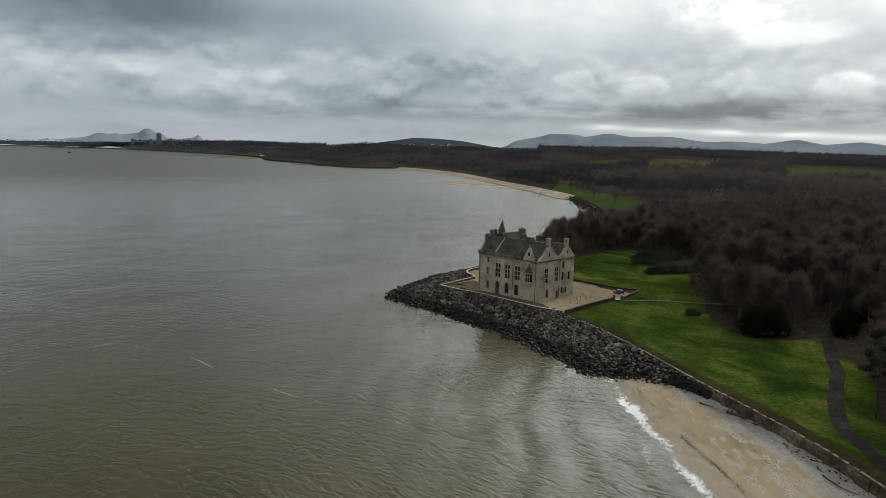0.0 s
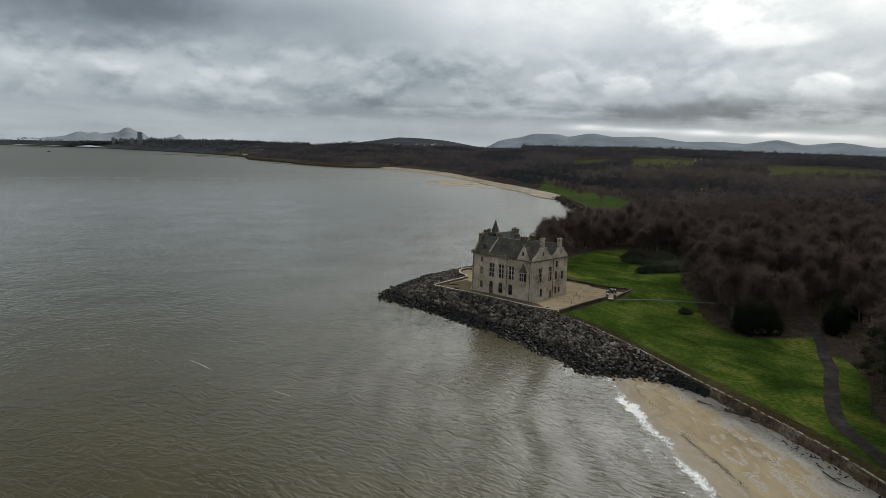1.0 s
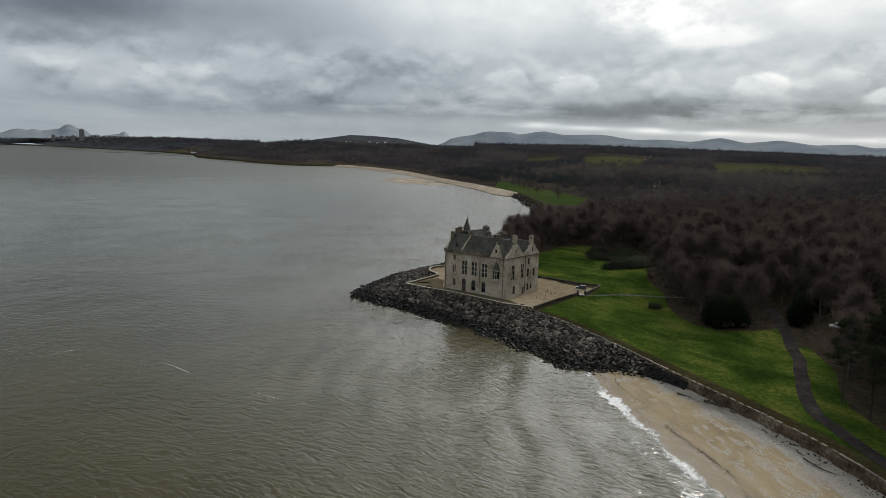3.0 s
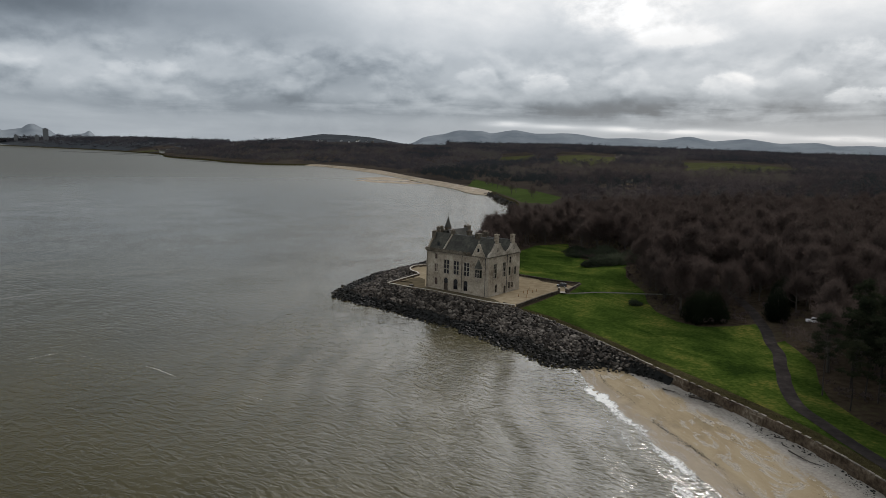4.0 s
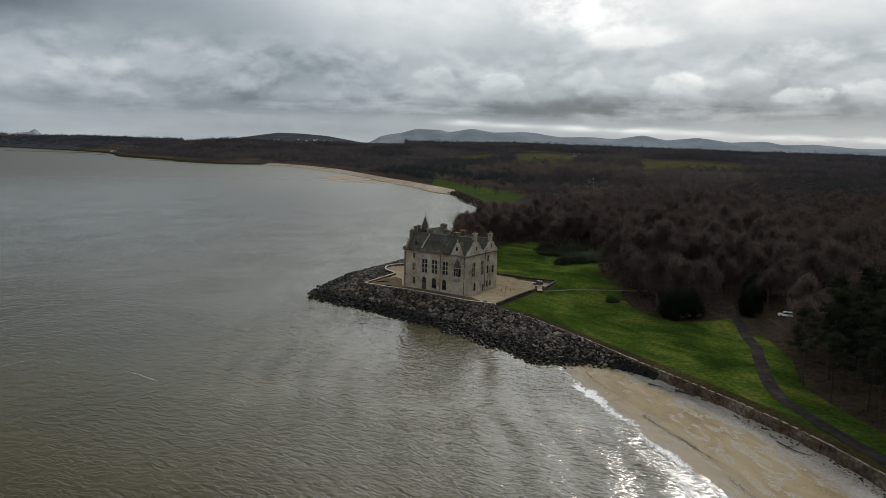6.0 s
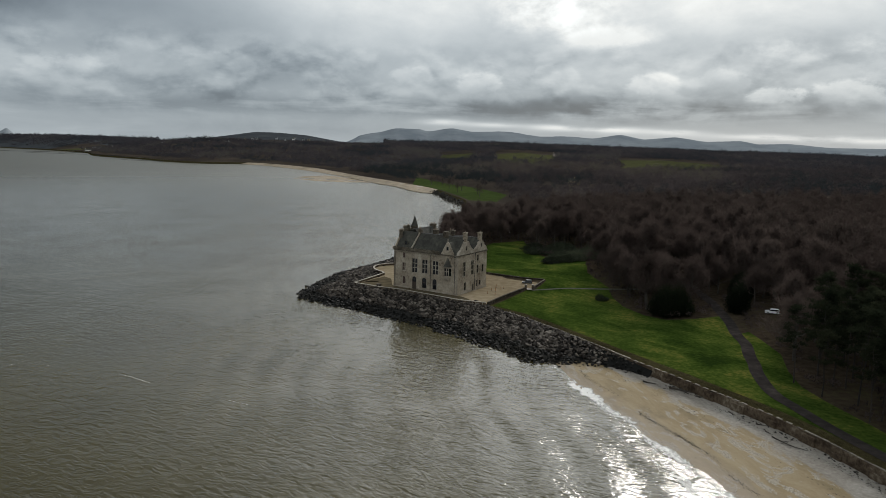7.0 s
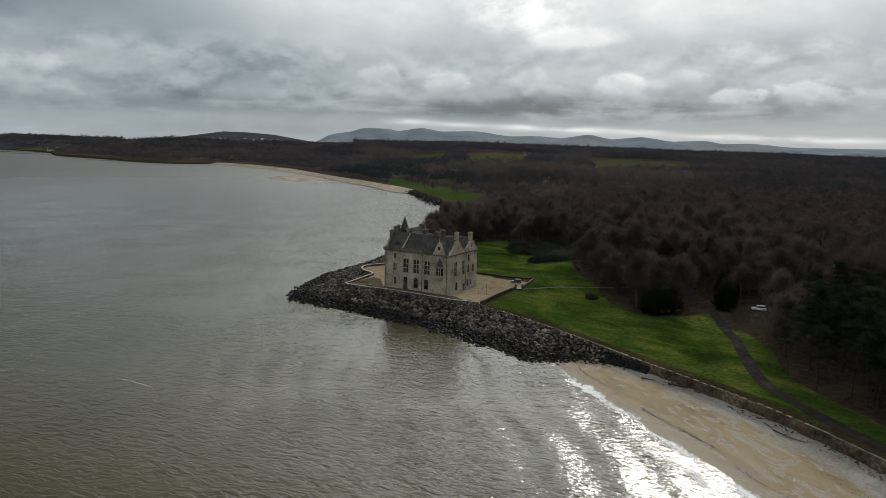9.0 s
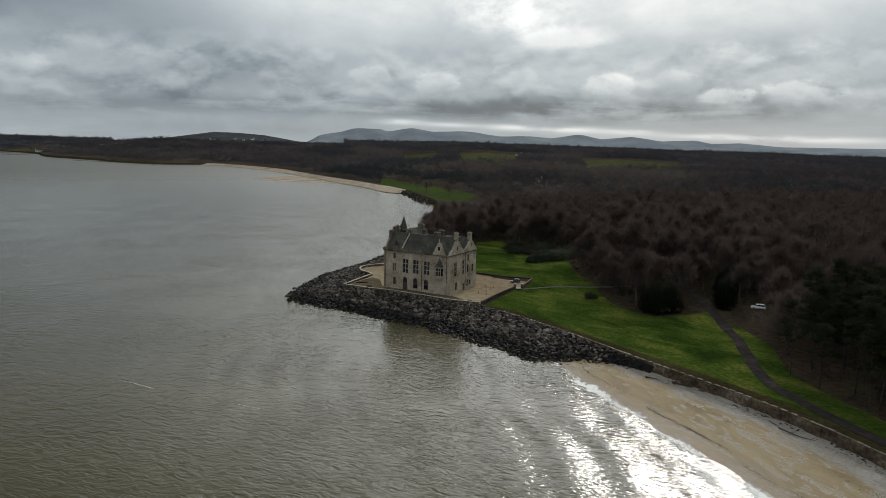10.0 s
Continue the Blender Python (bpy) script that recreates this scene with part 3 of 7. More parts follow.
def build_ground():
    near = grid_points(40, 300, 40, 460, 7.0, 0.3, 2)
    mid = grid_points(-700, 1500, -400, 2700, 45.0, 0.3, 3)
    far = grid_points(-6000, 6000, -2500, 4900, 170.0, 0.3, 4)
    mid = mid[~((mid[:, 0] > 40) & (mid[:, 0] < 300) & (mid[:, 1] > 40) & (mid[:, 1] < 460))]
    far = far[~((far[:, 0] > -700) & (far[:, 0] < 1500) & (far[:, 1] > -400) & (far[:, 1] < 2700))]
    P = np.concatenate([near, mid, far])
    P = P[inside(LAND, P)]
    d = line_distance(SHORE, P)
    P = P[d > 1.5]
    lawn = refine(LAWN, 4.0, True)

    def pick(c):
        k = np.ones(len(c), int)
        k[inside(lawn, c) | inside(LAWN_EAST, c)] = 0
        d = line_distance(SEAWALL, c)
        k[(d < 9) & (c[:, 1] > 40) & (k == 1)] = 2
        r = np.hypot(c[:, 0], c[:, 1])
        k[(r > 600) & (k == 1)] = 3
        k[inside(BAY_GRASS, c)] = 6
        for a0, a1, r0, r1 in FIELDS:
            az = np.degrees(np.arctan2(c[:, 0], c[:, 1]))
            k[(az > a0) & (az < a1) & (r > r0) & (r < r1)] = 4
        k[(r > 3450) & (k == 3)] = 5
        return k

    ob = sheet("ground", refine(LAND[:len(SHORE)], 5.0)[:-1] + [LAND[len(SHORE) - 1]] + LAND[len(SHORE):], [(lawn, True), (LAWN_EAST, True), (BAY_GRASS, True)], P, land_height, [GRASS, WOODFLOOR, ROUGHGRASS, FARWOOD, FIELD, MIDHILL, BAYGRASS], pick)
    structure(ob, "green parkland and brown wooded country rising inland", "ground")


FIELDS = [(15.8, 20.6, 1500, 1930), (25.6, 33.0, 1280, 1600), (11.5, 14.2, 1750, 2050), (-16, -13, 3200, 3350)]
build_ground()


def ribbon(name, line, widths, lift, mat):
    L = [np.array(p, float) for p in line]
    rows = []
    for i, p in enumerate(L):
        t = L[min(i + 1, len(L) - 1)] - L[max(i - 1, 0)]
        nrm = np.array((-t[1], t[0])) / (np.hypot(*t) + 1e-9)
        w = widths[min(i, len(widths) - 1)] / 2
        rows.append([p + nrm * w * k for k in (-1, -0.5, 0, 0.5, 1)])
    P = np.array([q for row in rows for q in row])
    z = land_height(P) + lift
    for i in range(0, len(z), 5):           # a slight camber
        z[i + 1:i + 4] += (0.03, 0.05, 0.03)
    faces = [(5 * i + k, 5 * i + k + 1, 5 * i + k + 6, 5 * i + k + 5) for i in range(len(L) - 1) for k in range(4)]
    return mesh_object(name, [(*p, h) for p, h in zip(P, z)], faces, mat, smooth=True)


structure(ribbon("road", ROAD_LINE, [3.4], 0.10, ASPHALT), "narrow worn tarmac estate road through the park", "road")
structure(ribbon("footpath", curve_through([(66.8, 264.0), (73, 264.2), (81, 264.8), (88, 262), (97, 257.5), (110, 252)], 5), [1.7], 0.08, PATHSTONE), "grey gravel path across the lawn", "path")

# ---- sea ----
SHOREWATER = curve_through([(48, -60), (48, 40), (48.2, 100), (48.6, 112), (48.6, 121), (47.4, 132), (47.2, 141), (45.6, 154), (45.2, 168), (45.9, 183.5)], 5)
ROCKWATER = curve_through([(45.9, 183.5), (41.2, 186), (34.6, 197), (28.5, 210.5), (21.2, 223.5), (15.0, 233.5), (8.8, 240.5), (-1.0, 254.2), (-12.5, 267.2), (-22.2, 280.5), (-20.5, 294), (-15.8, 306), (-5.5, 328), (7.5, 345), (19, 360), (31, 378), (45, 400)], 5)


def build_sea():
    xs = np.concatenate([np.linspace(-5200, -300, 40), np.arange(-290, 90, 1.6), np.linspace(100, 5200, 40)])
    ys = np.concatenate([np.linspace(-5200, 40, 26), np.arange(60, 440, 2.2), np.geomspace(445, 5200, 60)])
    gx, gy = np.meshgrid(xs, ys)
    x, y = gx.ravel(), gy.ravel()
    z = wave_height(x, y)
    n = len(xs)
    faces = [(j * n + i, j * n + i + 1, j * n + n + i + 1, j * n + n + i) for j in range(len(ys) - 1) for i in range(n - 1)]
    ob = mesh_object("sea", np.stack([x, y, z], 1).tolist(), faces, SEA, smooth=True)
    structure(ob, "silty grey-brown choppy sea water of a wide firth", "sea")


def wave_height(x, y):
    """Rollers that steepen towards the beach and die out far from it."""
    z = np.zeros(len(x))
    for ang, lam, amp, ph in ((-12, 11.5, 0.17, 0.3), (-2, 9.2, 0.10, 1.9), (-24, 14.5, 0.09, 4.0), (12, 7.4, 0.05, 2.2)):
        a = radians(ang)
        wob = np.sin(x * 0.021 + y * 0.043 + ph) + 0.7 * np.sin(x * 0.05 - y * 0.027 + 2 * ph)
        q = (x * math.cos(a) + y * math.sin(a)) * 2 * math.pi / lam + ph + 1.3 * wob + 0.8 * np.sin(y * 0.11 + 4 * ph + 0.06 * x)
        z += amp * (np.sin(q) + 0.22 * np.sin(2 * q + 0.6)) * (0.7 + 0.3 * np.sin(0.03 * x + 0.045 * y + 3 * ph))
    out = np.clip((48 - x) / 230, 0, 1)
    patch = 0.85 + 0.25 * np.sin(0.071 * x + 0.05 * y) * np.sin(0.033 * x - 0.087 * y + 1.0)
    z *= np.clip((700 - np.hypot(x, y)) / 500, 0, 1) * (0.16 + 1.75 * (1 - out) ** 4) * patch * np.clip(0.25 + (48 - x) / 12, 0.25, 1)
    return z


build_sea()


# ---- beach below the sea wall ----
def build_beach():
    foot = [p for p in SEAWALL if p[1] < 170]
    outline = [tuple(map(float, p)) for p in foot] + [(57.5, 192), (50, 198), (38, 190), (34, 175), (33, 150), (34, 120), (34, 40), (34, -200)]
    water = SHOREWATER + [(45.0, 200)]
    P = grid_points(34, 78, -100, 198, 2.2, 0.35, 5)
    P = P[inside(outline, P)]
    P = P[line_distance(outline + outline[:1], P) > 0.8]

    def height(c):
        a, b = line_distance(water, c), line_distance(SEAWALL, c)
        wx = np.interp(c[:, 1], [p[1] for p in water], [p[0] for p in water])
        sea = c[:, 0] < wx
        z = np.where(sea, -0.09 * a, 1.75 * a / (a + b + 0.01))
        z += np.where(sea, 0, 0.10 * np.array([noise.noise((p[0] * 0.15, p[1] * 0.09, 1.0)) for p in c]) * np.clip(a / 4, 0, 1))
        return z + 0.02

    ob = sheet("beach", refine(outline, 4, True), [], P, height, [BEACH])
    structure(ob, "pale tan sand beach with wet patches and wrack lines", "beach")


build_beach()


def build_bay_beach():
    water = curve_through([(155, 872), (141, 905), (131, 1005), (113, 1090), (98, 1180), (81, 1270), (50, 1425), (16, 1555), (-58, 1770), (-133, 1904)], 4)
    inner = [p for p in BAY_EDGE if 885 < p[1] < 1925 and p[0] > -125]
    outline = [tuple(map(float, p)) for p in inner] + [(p[0] - 4, p[1] - 1) for p in water[::-1]]
    ob = sheet("bay_beach", refine(outline, 20, True), [], [], lambda c: 0.25 + 4.0 * (line_distance(water, c) / (line_distance(water, c) + line_distance(inner, c) + 0.01)) ** 1.3, [SAND])
    structure(ob, "far sandy beach curving round the bay", "beach")
    for name, pts in (("sandbar", [(110, 1112), (66, 1110), (22, 1134), (-16, 1206), (20, 1200), (60, 1172), (100, 1146)]), ("sandbar", [(96, 1166), (60, 1188), (18, 1214), (-10, 1252), (8, 1292), (46, 1330), (64, 1300), (84, 1228)])):
        line = refine(pts, 8, True)
        ob = sheet(name, line, [], grid_points(-20, 112, 1070, 1340, 9, 0.3, 6)[inside(line, grid_points(-20, 112, 1070, 1340, 9, 0.3, 6))], lambda c: 0.10 + 0.02 * np.minimum(line_distance(line + line[:1], c), 12), [SAND])
        structure(ob, "low tongue of bare sand off the far beach", "sandbar")


build_bay_beach()


def build_shore_bank():
    """The low earth bank where the land drops to the water round the bay."""
    line = [tuple(map(float, p)) for p in NORTH_EDGE if p[1] > 395] + [tuple(map(float, p)) for p in BAY_EDGE[1:]]
    top = refine(line, 9.0)
    V, F = [], []
    for i, p in enumerate(top):
        a, b = top[max(i - 1, 0)], top[min(i + 1, len(top) - 1)]
        t = np.array((b[0] - a[0], b[1] - a[1])) / (math.dist(a, b) + 1e-9)
        out = np.array((-t[1], t[0])) * (4.5 + 2.0 * noise.noise((p[0] * 0.02, p[1] * 0.02, 2.0)))
        V += [(*p, 4.3), (p[0] + out[0] * 0.4, p[1] + out[1] * 0.4, 2.6), (p[0] + out[0], p[1] + out[1], -0.4)]
    for i in range(len(top) - 1):
        F += [(3 * i + k, 3 * i + k + 1, 3 * i + k + 4, 3 * i + k + 3) for k in (0, 1)]
    structure(mesh_object("shore_bank", V, F, ROUGHGRASS, smooth=True), "low brown earth bank along the far shore", "bank")


build_shore_bank()


# ---- distant hills ----
def ridge_height(az, peaks):
    if len(peaks[0]) == 2:                 # a rolling skyline, eased from summit to saddle
        i = np.clip(np.searchsorted([p[0] for p in peaks], az) - 1, 0, len(peaks) - 2)
        A, H = np.array(peaks, float).T
        f = np.clip((az - A[i]) / (A[i + 1] - A[i]), 0, 1)
        return H[i] + (H[i + 1] - H[i]) * (0.5 * f + 0.5 * f * f * (3 - 2 * f))
    h = np.zeros(len(az))
    for a, w, top in peaks:
        h += (top * np.exp(-((az - a) / (w * 1.5)) ** 2)) ** 5
    return np.maximum(h ** 0.2 * 0.95, 0.72 * np.interp(az, [p[0] for p in peaks], [p[2] for p in peaks]))


# summits and saddles of the long range: azimuth, height above its foot
RIDGE = [(3.5, 20), (7.1, 82), (8.4, 112), (10.3, 110), (11.0, 97), (13.0, 122), (14.6, 101), (17.4, 108), (20.0, 79), (22.3, 85), (24.0, 75), (26.3, 101), (28.0, 75), (30.3, 93), (32.6, 68), (34.9, 77), (36.2, 59), (38.2, 64), (41.0, 45), (45.0, 46), (58.0, 42)]
SEAT = [(-27.6, 0.7, 20), (-25.8, 0.75, 58), (-24.8, 0.6, 58), (-22.7, 0.62, 98), (-21.9, 0.5, 66), (-20.9, 0.4, 30), (-19.1, 0.34, 60), (-18.4, 0.25, 24)]
SEAT_RANGE, PENT_RANGE = (-29.0, -17.6), (4.0, 58.0)


def far_hill(name, span_az, peaks, r0, r1, base, label):
    az = np.linspace(span_az[0], span_az[1], int((span_az[1] - span_az[0]) / 0.12))
    verts, n = [], len(az)
    fade = np.clip((az - span_az[0]) / 1.5, 0, 1) * np.clip((span_az[1] - az) / 1.5, 0, 1)
    for k in range(7):
        f = k / 6
        r = r0 + (r1 - r0) * f
        for a, t in zip(az, ridge_height(az, peaks) * fade):
            w = 1 + (0.10 * noise.noise((a * 1.1, f * 2.0, 3.3)) + 0.04 * noise.noise((a * 4.0, f * 4.0, 1.3))) * (1 - 0.8 * f)
            verts.append((r * math.sin(radians(a)), r * math.cos(radians(a)), base + t * w * f ** 0.8))
    faces = [(k * n + i, k * n + i + 1, k * n + n + i + 1, k * n + n + i) for k in range(6) for i in range(n - 1)]
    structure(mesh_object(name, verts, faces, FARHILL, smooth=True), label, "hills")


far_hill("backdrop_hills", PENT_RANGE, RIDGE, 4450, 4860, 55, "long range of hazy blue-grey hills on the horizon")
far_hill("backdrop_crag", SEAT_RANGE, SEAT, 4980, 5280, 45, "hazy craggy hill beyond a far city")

# ---- building helpers ----
def part(name, bm, material, parent, label="", smooth=False):
    """One mesh object from a bmesh, under a thing or under a part."""
    me = bpy.data.meshes.new(name)
    bm.to_mesh(me)
    bm.free()
    for m in material if isinstance(material, (list, tuple)) else (material,):
        me.materials.append(m)
    if smooth:
        me.polygons.foreach_set("use_smooth", [True] * len(me.polygons))
    ob = new(name, me)
    ob.parent = parent
    if label:
        ob["label"] = label
    return ob


def part_from(name, mesh, parent, m=None, label=""):
    """A further part on a mesh that others share."""
    ob = new(name, mesh)
    ob.parent = parent
    if m is not None:
        ob.matrix_basis = m
    if label:
        ob["label"] = label
    return ob


def thing(name, m, label, category, group=""):
    ob = new(name)
    ob.matrix_basis = m
    ob.empty_display_size = 0.3
    return tagged(ob, label, category, group)


def add_box(bm, x0, x1, y0, y1, z0, z1, bevel=0.0, m=None):
    vs = [bm.verts.new((x, y, z)) for z in (z0, z1) for y in (y0, y1) for x in (x0, x1)]
    fs = [bm.faces.new([vs[i] for i in q]) for q in ((0, 2, 3, 1), (4, 5, 7, 6), (0, 1, 5, 4), (2, 6, 7, 3), (0, 4, 6, 2), (1, 3, 7, 5))]
    if bevel:
        bmesh.ops.bevel(bm, geom=list({e for f in fs for e in f.edges}), offset=bevel, segments=1, affect="EDGES")
    if m is not None:
        bmesh.ops.transform(bm, matrix=m, verts=[v for v in bm.verts if v in set(vs)] if not bevel else vs)
    return vs


def box(x0, x1, y0, y1, z0, z1, bevel=0.0):
    bm = bmesh.new()
    add_box(bm, x0, x1, y0, y1, z0, z1, bevel)
    return bm


def add_prism(bm, pts, a, b):
    """A prism from a loop of points, moved from vector a to vector b."""
    lo = [bm.verts.new(Vector(p) + Vector(a)) for p in pts]
    hi = [bm.verts.new(Vector(p) + Vector(b)) for p in pts]
    n = len(pts)
    bm.faces.new(lo[::-1])
    bm.faces.new(hi)
    for i in range(n):
        bm.faces.new((lo[i], lo[(i + 1) % n], hi[(i + 1) % n], hi[i]))


def prism(pts, a, b):
    bm = bmesh.new()
    add_prism(bm, pts, a, b)
    bmesh.ops.recalc_face_normals(bm, faces=bm.faces)
    return bm


def add_lathe(bm, profile, n=12, centre=(0, 0, 0)):
    rings = []
    for r, z in profile:
        rings.append([bm.verts.new((centre[0] + r * math.cos(2 * math.pi * i / n), centre[1] + r * math.sin(2 * math.pi * i / n), centre[2] + z)) for i in range(n)])
    for a, b in zip(rings[:-1], rings[1:]):
        for i in range(n):
            bm.faces.new((a[i], a[(i + 1) % n], b[(i + 1) % n], b[i]))
    bm.faces.new(rings[0][::-1])
    bm.faces.new(rings[-1])


def lathe(profile, n=12, centre=(0, 0, 0)):
    bm = bmesh.new()
    add_lathe(bm, profile, n, centre)
    return bm


def hole_loop(c, w, z0, z1, arched):
    if not arched:
        return [(c - w / 2, z0), (c + w / 2, z0), (c + w / 2, z1), (c - w / 2, z1)]
    r = w / 2
    return [(c - r, z0), (c + r, z0)] + [(c + r * math.cos(a), z1 - r + r * math.sin(a)) for a in np.linspace(0, math.pi, 9)]


def pierced_wall(outline, holes, depth, place):
    """A wall face with openings and their reveals; place turns (along, up, in) into a point."""
    bm = bmesh.new()
    V, E = [], []
    for loop in [outline] + holes:
        k = len(V)
        V += [Vector(q) for q in loop]
        E += [(k + i, k + (i + 1) % len(loop)) for i in range(len(loop))]
    vo, _, fo, *_ = delaunay_2d_cdt(V, E, [], 0, 1e-5)
    co = np.array([tuple(v) for v in vo])
    cen = np.array([co[list(f)].mean(0) for f in fo])
    keep = inside(outline, cen)
    for h in holes:
        keep &= ~inside(h, cen)
    vs = [bm.verts.new(place(x, z, 0)) for x, z in co]
    for f, k in zip(fo, keep):
        if k:
            bm.faces.new([vs[i] for i in f])
    for loop in holes:
        a = [bm.verts.new(place(x, z, 0)) for x, z in loop]
        b = [bm.verts.new(place(x, z, depth)) for x, z in loop]
        for i in range(len(loop)):
            j = (i + 1) % len(loop)
            bm.faces.new((a[i], a[j], b[j], b[i]))
        bm.faces.new(b)
    bmesh.ops.recalc_face_normals(bm, faces=bm.faces)
    return bm


# ---- the castle ----
LONG, WIDE, EAVE = 29.3, 22.5, 15.0
CASTLE_AT = pose(34.1, 255.3, 4.9, 0, 0, 45)


def on_front(s, z, d):          # the long front stands in x = 0, seen from -x
    return Vector((d, s, z))


def on_gable(s, z, d):          # the gabled front stands in y = 0, seen from -y
    return Vector((s, d, z))


def window_part(castle, place, c, w, z0, z1, cols, rows, arched=False, name="window", filled=None):
    """Stone margin proud of the wall, mullions and transoms, and a pane in each light."""
    bm = bmesh.new()
    loop_in = hole_loop(c, w, z0, z1, arched)
    loop_out = hole_loop(c, w + 0.5, z0 - 0.25, z1 + 0.25, arched)
    n = len(loop_in)
    rings = [[bm.verts.new(place(x, z, d)) for x, z in lp] for lp, d in ((loop_out, 0.0), (loop_out, -0.05), (loop_in, -0.05), (loop_in, 0.12))]
    for a, b in zip(rings[:-1], rings[1:]):
        for i in range(n):
            bm.faces.new((a[i], a[(i + 1) % n], b[(i + 1) % n], b[i]))
    bmesh.ops.recalc_face_normals(bm, faces=bm.faces)
    win = part(name, bm, DRESSED, castle)

    def bar(s0, s1, za, zb, nm):
        b = bmesh.new()
        p, q = place(s0, za, 0.10), place(s1, zb, 0.26)
        add_box(b, min(p.x, q.x), max(p.x, q.x), min(p.y, q.y), max(p.y, q.y), min(p.z, q.z), max(p.z, q.z))
        part(nm, b, DRESSED if cols * rows > 2 else FRAME, win)

    cw, rh = w / cols, (z1 - z0) / rows
    t = 0.13 if cols * rows > 2 else 0.05
    for i in range(1, cols):
        bar(c - w / 2 + i * cw - t, c - w / 2 + i * cw + t, z0, z1, "mullion")
    for j in range(1, rows):
        bar(c - w / 2, c + w / 2, z0 + j * rh - t * 0.8, z0 + j * rh + t * 0.8, "transom")
    for i in range(cols):
        for j in range(rows):
            b = bmesh.new()
            if arched and j == rows - 1:
                q = hole_loop(c, w - 0.02, z0 + j * rh, z1, True)
            else:
                q = hole_loop(c - w / 2 + (i + 0.5) * cw, cw - 0.02, z0 + j * rh, z0 + (j + 1) * rh, False)
            tilt = 0.006 * math.sin(7.3 * i + 3.1 * j + c)
            b.faces.new([b.verts.new(place(x, z, 0.20 + tilt * (z - z0))) for x, z in q])
            part("panel" if filled else "pane", b, filled or GLASS, win)
    return win


def roof_slope(castle, quad, thick=0.16, name="roof_slope"):
    """A slated slope: courses of slates stepped over one another."""
    a, b, c, d = [Vector(q) for q in quad]            # eaves a-b, ridge d-c
    nrm = (b - a).cross(d - a).normalized()
    if nrm.z < 0:
        nrm = -nrm
    bm = bmesh.new()
    n = max(4, int((d - a).length / 0.42))
    rows = [(a, b, 0.0)]
    for i in range(n):
        rows += [(a.lerp(d, i / n), b.lerp(c, i / n), thick), (a.lerp(d, (i + 1) / n), b.lerp(c, (i + 1) / n), thick - 0.07)]
    rows.append((d, c, 0.0))
    vs = [(bm.verts.new(l + nrm * t), bm.verts.new(r + nrm * t)) for l, r, t in rows]
    for (p, q), (s, t) in zip(vs, vs[1:] + vs[:1]):
        bm.faces.new((p, q, t, s))
    return part(name, bm, SLATE, castle)


def chimney(castle, x, y, z0, z1, wx, wy, pots, mat=None):
    bm = bmesh.new()
    add_box(bm, x - wx / 2, x + wx / 2, y - wy / 2, y + wy / 2, z0, z1 - 0.5)
    add_box(bm, x - wx / 2 - 0.08, x + wx / 2 + 0.08, y - wy / 2 - 0.08, y + wy / 2 + 0.08, z1 - 0.5, z1 - 0.22)
    add_box(bm, x - wx / 2 - 0.15, x + wx / 2 + 0.15, y - wy / 2 - 0.15, y + wy / 2 + 0.15, z1 - 0.22, z1)
    st = part("chimney", bm, mat or WEATHERED, castle)
    for i in range(pots):
        o = (i - (pots - 1) / 2) * 0.7
        c = (x + o, y, z1) if wx > wy else (x, y + o, z1)
        part("chimney_pot", lathe([(0.2, 0), (0.17, 0.5), (0.22, 0.55), (0.2, 0.62)], 8, c), CLAY, st)


